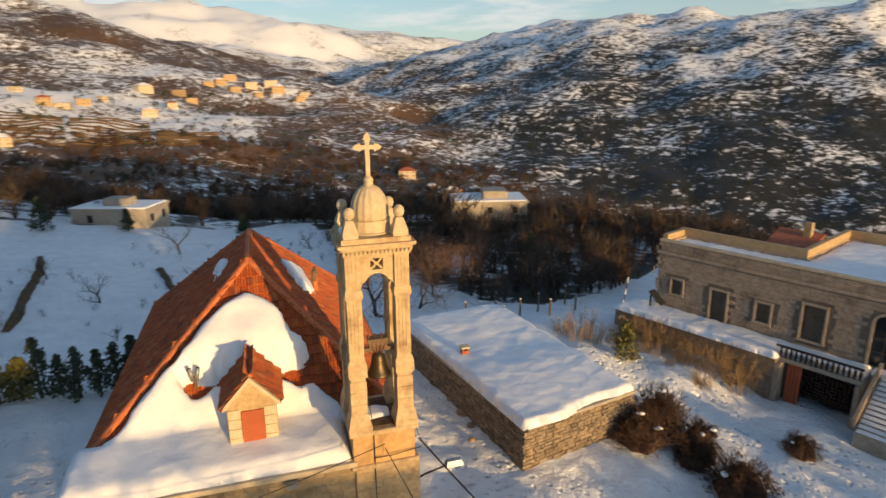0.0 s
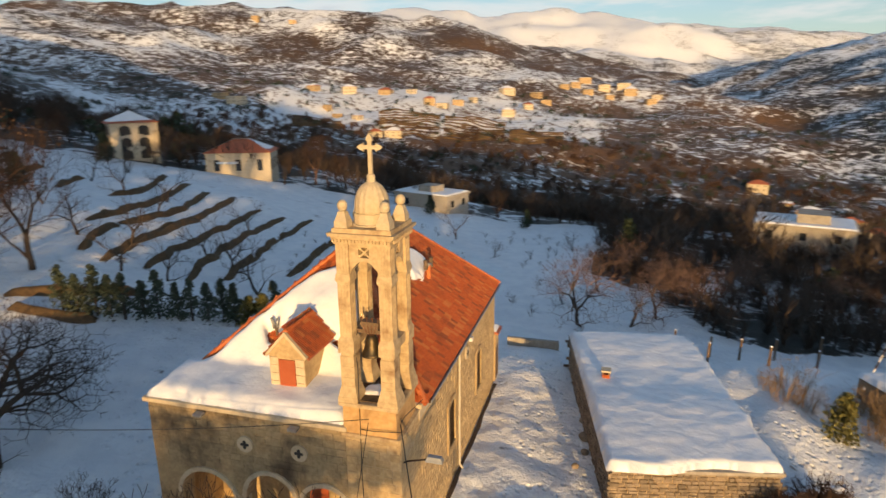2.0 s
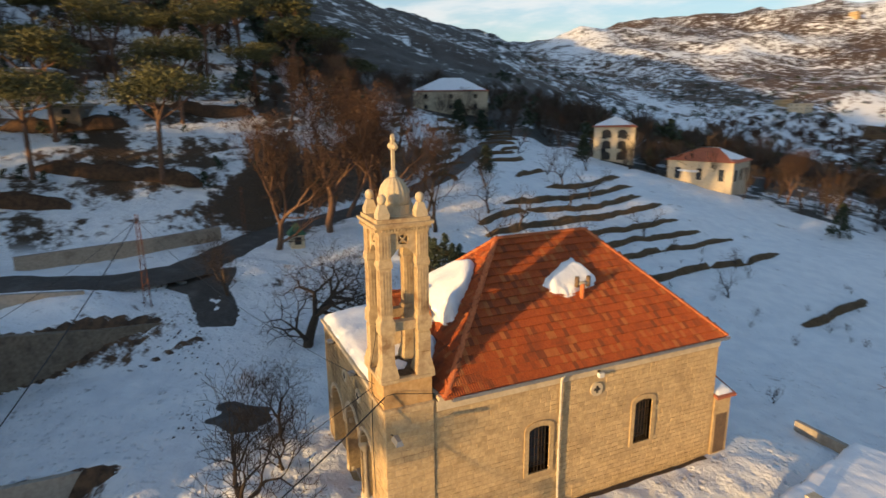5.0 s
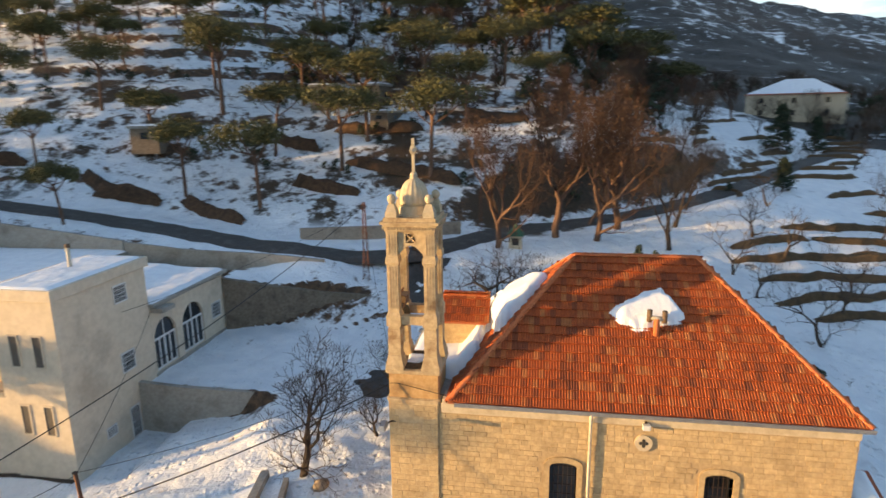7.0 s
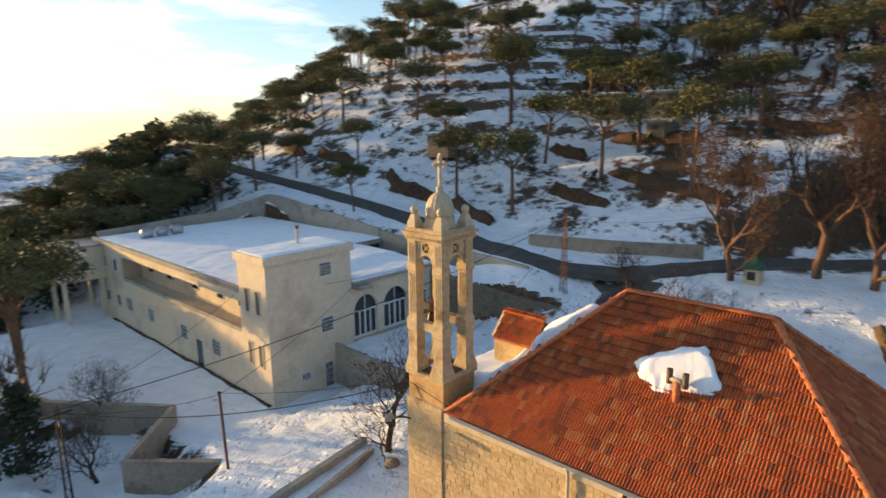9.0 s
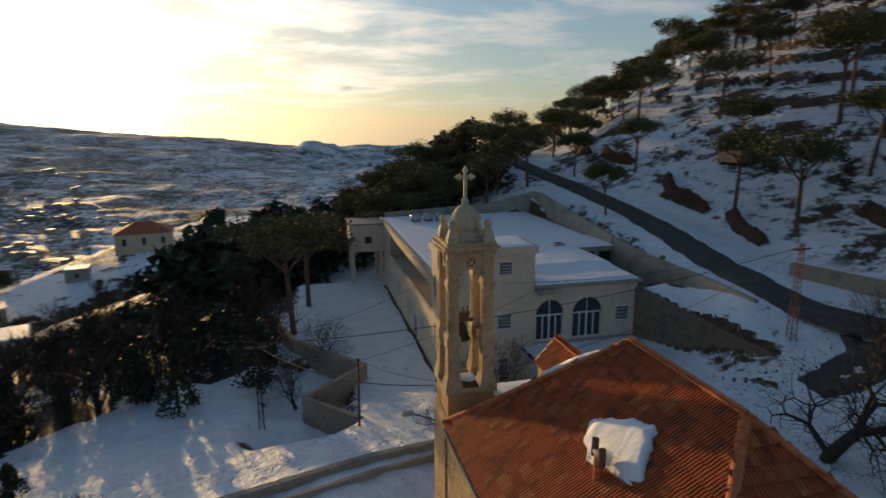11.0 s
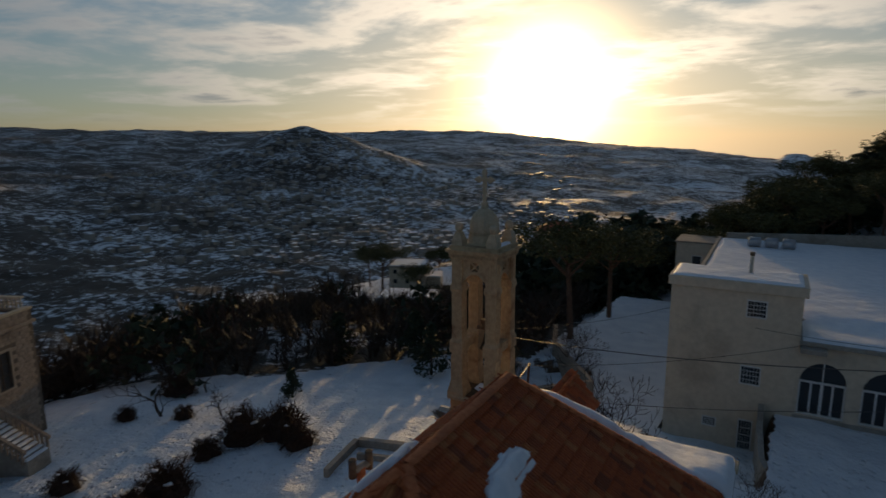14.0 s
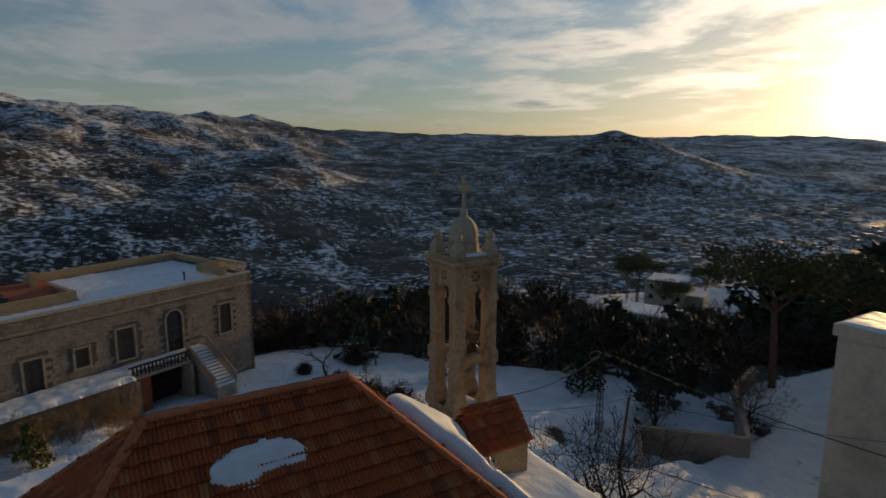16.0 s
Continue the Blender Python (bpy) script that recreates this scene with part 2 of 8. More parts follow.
RUBBLE = surface("rubble_stone", (0.17, 0.13, 0.09), (0.28, 0.22, 0.16), 5, 1.2, (0.07, 0.055, 0.04), 0.5, 0.9, 0, 0.8, 0.03, each=0.28, island=True)
ASPHALT = surface("wet_asphalt", (0.050, 0.045, 0.040), (0.090, 0.080, 0.070), 8, 0.9, (0.16, 0.15, 0.14), 0.5, 0.8, 0, 0.4, 0.01)
BARK = surface("grey_brown_bark", (0.045, 0.032, 0.023), (0.085, 0.060, 0.042), 18, 3, (0.04, 0.03, 0.02), 0.5, 0.9, 0, 0.8, 0.02)
TWIGS = surface("bare_twigs", (0.040, 0.028, 0.020), (0.080, 0.054, 0.036), 10, 1, (0.04, 0.03, 0.02), 0.3)
PALE_TWIGS = surface("pinkish_twigs", (0.13, 0.075, 0.052), (0.21, 0.125, 0.088), 6, 0.5, (0.09, 0.055, 0.04), 0.4)
RUSSET = surface("russet_twigs", (0.044, 0.024, 0.014), (0.084, 0.044, 0.025), 6, 0.5, (0.07, 0.04, 0.025), 0.4)
PINE_BARK = surface("pine_bark", (0.11, 0.060, 0.038), (0.20, 0.115, 0.075), 12, 2, (0.06, 0.04, 0.03), 0.5, 0.9, 0, 0.8, 0.03)
PINE = surface("pine_needles", (0.060, 0.060, 0.021), (0.125, 0.115, 0.038), 3, 0.6, (0.030, 0.030, 0.014), 0.4, 0.7, each=0.25, island=True)
CYPRESS = surface("dark_evergreen", (0.018, 0.030, 0.016), (0.042, 0.058, 0.026), 4, 0.8, (0.02, 0.02, 0.012), 0.4, 0.7, each=0.25, island=True)
FIR = surface("grey_green_fir", (0.035, 0.050, 0.030), (0.075, 0.092, 0.055), 4, 0.8, (0.03, 0.03, 0.02), 0.4, 0.7, each=0.25, island=True)
OLIVE_LEAF = surface("yellow_green_leaves", (0.09, 0.095, 0.025), (0.16, 0.14, 0.040), 5, 1, (0.07, 0.05, 0.02), 0.4, 0.7, each=0.25, island=True)
STRAW = surface("dry_reed", (0.24, 0.15, 0.075), (0.36, 0.24, 0.12), 8, 1, (0.13, 0.08, 0.04), 0.4)
BRAMBLE = surface("dry_bramble", (0.035, 0.018, 0.012), (0.075, 0.036, 0.022), 8, 1, (0.05, 0.03, 0.02), 0.4)
GREEN_ROOF = surface("green_copper", (0.03, 0.10, 0.065), (0.05, 0.15, 0.10), 6, 2, (0.03, 0.06, 0.04), 0.4)
CREAM_WALL = surface("cream_plaster", (0.50, 0.42, 0.30), (0.58, 0.50, 0.37), 3, 0.3, (0.35, 0.28, 0.2), 0.4)
OCHRE_WALL = surface("ochre_stone_plaster", (0.36, 0.255, 0.14), (0.46, 0.335, 0.19), 3, 0.3, (0.35, 0.22, 0.12), 0.4)
FAR_TILE = surface("faded_roof_tile", (0.36, 0.10, 0.05), (0.46, 0.15, 0.075), 2, 0.5, (0.25, 0.1, 0.06), 0.4)
STEEL_TANK = surface("tank_steel", (0.35, 0.35, 0.36), (0.45, 0.45, 0.46), 6, 2, (0.25, 0.24, 0.23), 0.3, 0.4, 0.7)
WHITE_FRAME = surface("white_window_frame", (0.62, 0.61, 0.58), (0.70, 0.69, 0.66), 6, 2, (0.4, 0.38, 0.35), 0.3, 0.4)
BLIND = surface("dark_shutter", (0.10, 0.085, 0.07), (0.14, 0.12, 0.10), 8, 2, (0.07, 0.06, 0.05), 0.4)
CABLE = surface("black_cable", (0.015, 0.015, 0.015), (0.025, 0.024, 0.023), 10, 2, (0.03, 0.03, 0.03), 0.2, 0.5)
EARTH = surface("red_brown_earth", (0.060, 0.034, 0.020), (0.125, 0.068, 0.036), 3, 0.7, (0.03, 0.022, 0.015), 0.6, 0.95, 0, 1.0, 0.08)
MOSS = surface("banked_dry_grass", (0.075, 0.048, 0.024), (0.15, 0.095, 0.048), 4, 0.6, (0.045, 0.035, 0.02), 0.5, 0.95, 0, 0.9, 0.05)


def glass_material():
    m, k, shader = material("dark_glass", 0.08)
    where = k.add("ShaderNodeNewGeometry", 0)
    k.tree.links.new(k.mix((0.018, 0.022, 0.026), (0.03, 0.034, 0.038), k.noise(where, 1.5)), shader.inputs["Base Color"])
    shader.inputs["Specular IOR Level"].default_value = 0.6
    return m


GLASS = glass_material()


# ---- mesh helpers ----
def mesh_object(name, verts, faces, mat, parent=None, label="", smooth_faces=False):
    me = bpy.data.meshes.new(name)
    me.from_pydata([tuple(v) for v in verts], [], [tuple(f) for f in faces])
    me.materials.append(mat)
    if smooth_faces:
        me.polygons.foreach_set("use_smooth", [True] * len(me.polygons))
    me.update()
    ob = new(name, me)
    if parent:
        ob.parent = parent
        ob.matrix_parent_inverse = parent.matrix_basis.inverted()
    return tagged(ob, label)


def part(name, bm, mat, parent=None, label="", smooth_faces=False):
    me = bpy.data.meshes.new(name)
    bm.normal_update()
    bm.to_mesh(me)
    bm.free()
    me.materials.append(mat)
    if smooth_faces:
        me.polygons.foreach_set("use_smooth", [True] * len(me.polygons))
    ob = new(name, me)
    if parent:
        ob.parent = parent
        ob.matrix_parent_inverse = parent.matrix_basis.inverted()
    return tagged(ob, label)


def thing(name, x, y, z, label, category, group="", kind="", turn=0):
    ob = new(name)
    ob.empty_display_size = 0.2
    ob.matrix_basis = pose(x, y, z, 0, 0, turn)
    return tagged(ob, label, category, group, kind)


def add_box(bm, x0, x1, y0, y1, z0, z1, m=None, taper=0.0):
    """A box; taper draws its top in on all sides."""
    t = taper
    v = [bm.verts.new(p) for p in ((x0, y0, z0), (x1, y0, z0), (x1, y1, z0), (x0, y1, z0), (x0 + t, y0 + t, z1), (x1 - t, y0 + t, z1), (x1 - t, y1 - t, z1), (x0 + t, y1 - t, z1))]
    for f in ((3, 2, 1, 0), (4, 5, 6, 7), (0, 1, 5, 4), (1, 2, 6, 5), (2, 3, 7, 6), (3, 0, 4, 7)):
        bm.faces.new([v[i] for i in f])
    if m is not None:
        bmesh.ops.transform(bm, matrix=m, verts=v)
    return v


def box_part(name, box, mat, parent=None, label="", bevel=0.0, m=None, taper=0.0):
    bm = bmesh.new()
    add_box(bm, *box, m=m, taper=taper)
    if bevel:
        bmesh.ops.bevel(bm, geom=bm.edges[:], offset=bevel, segments=1, affect="EDGES")
    return part(name, bm, mat, parent, label)


def add_prism(bm, outline, a, b, axis="z", m=None):
    """An outline pushed from a to b along an axis; x: (y, z) pairs, y: (x, z), z: (x, y)."""
    spot = {"z": lambda p, w: (p[0], p[1], w), "y": lambda p, w: (p[0], w, p[1]), "x": lambda p, w: (w, p[0], p[1])}[axis]
    lo, hi = [bm.verts.new(spot(p, a)) for p in outline], [bm.verts.new(spot(p, b)) for p in outline]
    bm.faces.new(lo), bm.faces.new(hi[::-1])
    for i in range(len(outline)):
        j = (i + 1) % len(outline)
        bm.faces.new((lo[j], lo[i], hi[i], hi[j]))
    if m is not None:
        bmesh.ops.transform(bm, matrix=m, verts=lo + hi)
    return lo + hi


def add_lathe(bm, profile, x, y, around=16, wobble=0.0, lobes=0, square=False):
    """Turns (radius, height) pairs about an upright axis; lobes flute the form."""
    rings = []
    for radius, z in profile:
        ring = []
        for i in range(around):
            a = 2 * math.pi * (i + (0.5 if square else 0)) / around
            r = radius * (1 + (wobble * math.cos(lobes * a) if lobes else 0))
            ring.append(bm.verts.new((x + r * math.cos(a), y + r * math.sin(a), z)))
        rings.append(ring)
    for low, top in zip(rings, rings[1:]):
        for i in range(around):
            j = (i + 1) % around
            bm.faces.new((low[i], low[j], top[j], top[i]))
    bm.faces.new(rings[0][::-1]), bm.faces.new(rings[-1])


def add_tube(bm, points, radii, sides=6):
    """A tube through points, with a radius at each."""
    rings = []
    for i, p in enumerate(points):
        p = Vector(p)
        d = Vector(points[min(i + 1, len(points) - 1)]) - Vector(points[max(i - 1, 0)])
        d.normalize()
        u = d.orthogonal().normalized()
        w = d.cross(u)
        r = radii[i] if isinstance(radii, (list, tuple)) else radii
        rings.append([bm.verts.new(p + r * (math.cos(2 * math.pi * s / sides) * u + math.sin(2 * math.pi * s / sides) * w)) for s in range(sides)])
    for low, top in zip(rings, rings[1:]):
        for s in range(sides):
            t = (s + 1) % sides
            bm.faces.new((low[s], low[t], top[t], top[s]))
    bm.faces.new(rings[0][::-1]), bm.faces.new(rings[-1])


def arch_outline(x0, x1, z0, spring, rise, steps=10):
    """The outline of an opening with an arched head."""
    mid, half = (x0 + x1) / 2, (x1 - x0) / 2
    head = [(mid + half * math.cos(math.pi * i / steps), spring + rise * math.sin(math.pi * i / steps)) for i in range(steps + 1)]
    return [(x0, z0), (x1, z0)] + head


def wall_with_openings(bm, span, z0, z1, openings, a, b, axis, m=None):
    """A wall from a to b deep, as piers, sills and spandrels round arched openings (x0, x1, z0, spring, rise)."""
    def slab(outline):
        add_prism(bm, outline, a, b, axis, m)
    edge = span[0]
    for x0, x1, low, spring, rise in sorted(openings):
        slab([(edge, z0), (x0, z0), (x0, z1), (edge, z1)])
        if low > z0:
            slab([(x0, z0), (x1, z0), (x1, low), (x0, low)])
        mid, half = (x0 + x1) / 2, (x1 - x0) / 2
        steps = 10 if rise > 0.01 else 1
        spots = [(mid - half * math.cos(math.pi * i / steps), spring + rise * math.sin(math.pi * i / steps)) for i in range(steps + 1)]
        for (xa, za), (xb, zb) in zip(spots, spots[1:]):
            slab([(xa, za), (xb, zb), (xb, z1), (xa, z1)])
        edge = x1
    slab([(edge, z0), (span[1], z0), (span[1], z1), (edge, z1)])


def heap(name, outline, mat, parent, base, rise, label="", step=0.22, rough=0.05, edge=0.35, seed=1):
    """Snow lying within an outline (x, y): rounded edges and a lumpy top. base: height under it, rise: depth, both of (x, y)."""
    xs, ys = [p[0] for p in outline], [p[1] for p in outline]
    gx, gy = np.arange(min(xs) - step, max(xs) + 2 * step, step), np.arange(min(ys) - step, max(ys) + 2 * step, step)
    X, Y = np.meshgrid(gx, gy, indexing="ij")
    inside, away = np.zeros(X.shape, bool), np.full(X.shape, 1e9)
    near_x, near_y = X.copy(), Y.copy()
    k = len(outline)
    for i in range(k):
        (x0, y0), (x1, y1) = outline[i], outline[(i + 1) % k]
        cut = ((y0 > Y) != (y1 > Y)) & (X < (x1 - x0) * (Y - y0) / (y1 - y0 + 1e-12) + x0)
        inside ^= cut
        s = np.clip(((X - x0) * (x1 - x0) + (Y - y0) * (y1 - y0)) / ((x1 - x0) ** 2 + (y1 - y0) ** 2 + 1e-9), 0, 1)
        far = np.hypot(X - x0 - s * (x1 - x0), Y - y0 - s * (y1 - y0))
        near_x, near_y = np.where(far < away, x0 + s * (x1 - x0), near_x), np.where(far < away, y0 + s * (y1 - y0), near_y)
        away = np.minimum(away, far)
    keep = inside | (away < 1.45 * step)
    rim = (~inside) | (away < 0.3 * step)
    frayed = np.clip(fbm(X, Y, 0.9, 3, seed) * 3.0 * rough, -0.4 * edge, 0.4 * edge)
    X, Y = np.where(rim & keep, near_x, X), np.where(rim & keep, near_y, Y)
    depth_in = np.where(rim, 0.0, np.maximum(away + frayed, 0.02))
    round_off = np.sqrt(np.clip(1 - (1 - np.clip(depth_in / edge, 0, 1)) ** 2, 0, 1))
    bottom = base(X, Y)
    top = bottom - 0.03 + rise(X, Y) * round_off + fbm(X, Y, 1.3, 3, seed + 5) * rough * round_off
    index, verts, faces = -np.ones(X.shape, int), [], []
    for i in range(X.shape[0]):
        for j in range(X.shape[1]):
            if keep[i, j]:
                index[i, j] = len(verts)
                verts.append((X[i, j], Y[i, j], top[i, j]))
    for i in range(X.shape[0] - 1):
        for j in range(X.shape[1] - 1):
            q = [index[i, j], index[i + 1, j], index[i + 1, j + 1], index[i, j + 1]]
            if min(q) >= 0:
                faces.append(q)
    return mesh_object(name, verts, faces, mat, parent, label, True)


# ---- the lie of the land: heights as functions of x and y ----
def smooth(a, b, v):
    s = np.clip((v - a) / (b - a), 0, 1)
    return s * s * (3 - 2 * s)


def lattice(i, j, seed):
    """A hash of a grid corner, 0 to 1."""
    h = (i.astype(np.int64) * 374761393 + j.astype(np.int64) * 668265263 + seed * 974711) & 0x7FFFFFFF
    h = ((h ^ (h >> 13)) * 1274126177) & 0x7FFFFFFF
    return ((h ^ (h >> 16)) & 0xFFFF) / 65535.0


def value_noise(x, y, seed=0):
    i, j = np.floor(x), np.floor(y)
    u, v = x - i, y - j
    u, v = u * u * (3 - 2 * u), v * v * (3 - 2 * v)
    a, b = lattice(i, j, seed), lattice(i + 1, j, seed)
    c, d = lattice(i, j + 1, seed), lattice(i + 1, j + 1, seed)
    return (a + (b - a) * u) * (1 - v) + (c + (d - c) * u) * v - 0.5


def fbm(x, y, size, octaves=4, seed=0):
    total, gain = 0.0, 1.0
    for k in range(octaves):
        total = total + gain * value_noise(x / size, y / size, seed + 7 * k)
        size, gain = size / 2.03, gain * 0.5
    return total


def polar(rows):
    """Crest points from (azimuth, distance, elevation angle) seen from the drone's height."""
    return [(d * math.sin(radians(a)), d * math.cos(radians(a)), 16.4 + d * math.tan(radians(e))) for a, d, e in rows]


CRESTS = {
    # name: (crest, slope of the flanks)
    "high_mountain": (polar([(-40, 4300, 4.2), (-26, 4300, 5.8), (-23, 4300, 6.9), (-18, 4300, 7.7), (-12, 4300, 6.9), (-1, 4300, 7.1), (3, 4300, 5.9), (11, 4300, 5.2), (20, 4300, 4.3), (32, 4400, 3.6)]), 0.33),
    "village_hill": (polar([(-84, 900, 7.6), (-70, 1200, 7.2), (-59, 1500, 6.6), (-48, 1500, 6.9), (-33, 1500, 6.7), (-25, 1500, 5.9), (-16, 1450, 4.9), (-6, 1300, 3.2), (4, 1080, 0.7), (11, 880, -2.2), (15, 680, -6.0), (24, 430, -12.6)]), 0.24),
    "saddle_hill": (polar([(-31, 2000, 6.8), (-28.5, 2000, 7.6), (-24.4, 2100, 6.9), (-20, 2200, 5.9), (-12, 2300, 4.6), (-6, 2500, 3.4), (6, 2700, 2.2)]), 0.22),
    "dark_mountain": (polar([(18, 2500, 3.4), (24, 2100, 4.8), (28, 1800, 5.6), (33, 1650, 6.2), (42, 1600, 6.0), (52, 1600, 5.7), (66, 1650, 5.4), (83, 1800, 4.5), (95, 2200, 2.2), (104, 2600, 1.4)]), 0.27),
    "south_ridge": (polar([(98, 3300, 1.5), (113, 3300, 0.95), (126, 3300, 0.65), (131, 3300, 0.75), (140, 3400, 0.45), (148, 3400, 0.7), (154, 3400, 0.5), (160, 3500, -0.2), (167, 3600, -1.4), (174, 3700, -2.5), (182, 3800, -3.6)]), 0.10),
    "cone_hill": (polar([(136.3, 1900, 1.1), (137.3, 1900, 1.3), (138.2, 1900, 1.0)]), 0.37),
    "cone_shoulder": (polar([(120, 1700, -3.2), (137, 1900, -2.6), (152, 2000, -3.0), (164, 2300, -3.2)]), 0.08),
    "upper_hill": (polar([(-65, 600, 7.6), (-70, 560, 8.8), (-76, 520, 10.3), (-84, 420, 11.0), (-100, 360, 12.0), (-118, 330, 12.0)]), 0.45),
}


def tent(x, y, crest, slope):
    """Height under a crest line whose flanks fall away on both sides."""
    best = np.full(np.shape(x), -1e9)
    for (x0, y0, z0), (x1, y1, z1) in zip(crest, crest[1:]):
        dx, dy = x1 - x0, y1 - y0
        s = np.clip(((x - x0) * dx + (y - y0) * dy) / (dx * dx + dy * dy), 0, 1)
        away = np.hypot(x - x0 - s * dx, y - y0 - s * dy)
        best = np.maximum(best, z0 + s * (z1 - z0) - slope * away)
    return best


ROAD = [(-27, -75, 12.5), (-26.5, -52, 10), (-28, -36, 8), (-28.5, -21, 6.2), (-26.5, -7, 4.8), (-25.5, 3, 4.3), (-29, 10, 4.0), (-36, 15, 4.0), (-41, 22, 4.2), (-46, 31, 4.8), (-56, 43, 6.2), (-74, 58, 8.0), (-104, 84, 10.0)]
SPUR = [(80, -88, -23), (70, -104, -21), (58, -124, -18), (44, -146, -15), (30, -158, -13)]
DRIVE = [(-27, 7, 3.9), (-19, 11.0, 1.4), (-10, 11, 0.0)]


def along(x, y, line):
    """Distance to a line of points, and the line's height beside the place."""
    best, high = np.full(np.shape(x), 1e9), np.zeros(np.shape(x))
    for (x0, y0, z0), (x1, y1, z1) in zip(line, line[1:]):
        dx, dy = x1 - x0, y1 - y0
        s = np.clip(((x - x0) * dx + (y - y0) * dy) / (dx * dx + dy * dy), 0, 1)
        away = np.hypot(x - x0 - s * dx, y - y0 - s * dy)
        high = np.where(away < best, z0 + s * (z1 - z0), high)
        best = np.minimum(best, away)
    return best, high


def pad(x, y, z, box, level, soft):
    """Levels the ground to a height inside a box, with a soft border."""
    x0, x1, y0, y1 = box
    away = np.hypot(np.maximum(np.maximum(x0 - x, x - x1), 0), np.maximum(np.maximum(y0 - y, y - y1), 0))
    return z + (level - z) * (1 - smooth(0, soft, away))


def rough_ground(x, y):
    mid = np.interp(x, [-900, -400, -150, -90, -60, -42, -36, -30, -24, -16, -8, 5, 14, 22, 36, 48, 75, 150, 400, 900], [230, 115, 46, 28, 15.5, 7.5, 5.2, 4.2, 2.2, 0.7, 0, 0, -0.9, -1.7, -2.7, -6, -18, -46, -110, -135])
    north = np.interp(x, [-900, -400, -135, -71, -40, -30, -20, -8, 5, 22, 40, 80, 150, 400, 900], [120, 60, 21, 11, 6, 3.8, 2.6, 0.3, 0, -1.0, -2.0, -6, -22, -80, -120])
    south = np.interp(x, [-900, -400, -150, -90, -60, -40, -30, -22, -10, 0, 10, 20, 40, 80, 150, 400, 900], [230, 120, 60, 38, 24, 13.5, 9.5, 8.2, 2.5, -2, -5, -8, -13, -22, -48, -115, -140])
    n, s = smooth(14, 55, y), smooth(10, 48, -y)
    z = mid * (1 - n) * (1 - s) + north * n + south * s
    z = z - 0.105 * np.clip(y - 32, 0, 90) - 0.22 * np.clip(y - 122, 0, 190) - 0.05 * np.clip(y - 312, 0, 600)
    z = z - np.interp(-y, [-10, -4, 4, 12, 60], [0, 0.9, 2.2, 2.2, 0]) * smooth(-22, -8, x) * (1 - smooth(30, 50, x))
    z = z - 0.5 * np.clip(0.64 * x - 0.77 * y - 105, 0, 400)
    return z - 0.35 * np.clip(-y - 72 - 0.3 * np.clip(-x - 60, 0, 900), 0, 900)


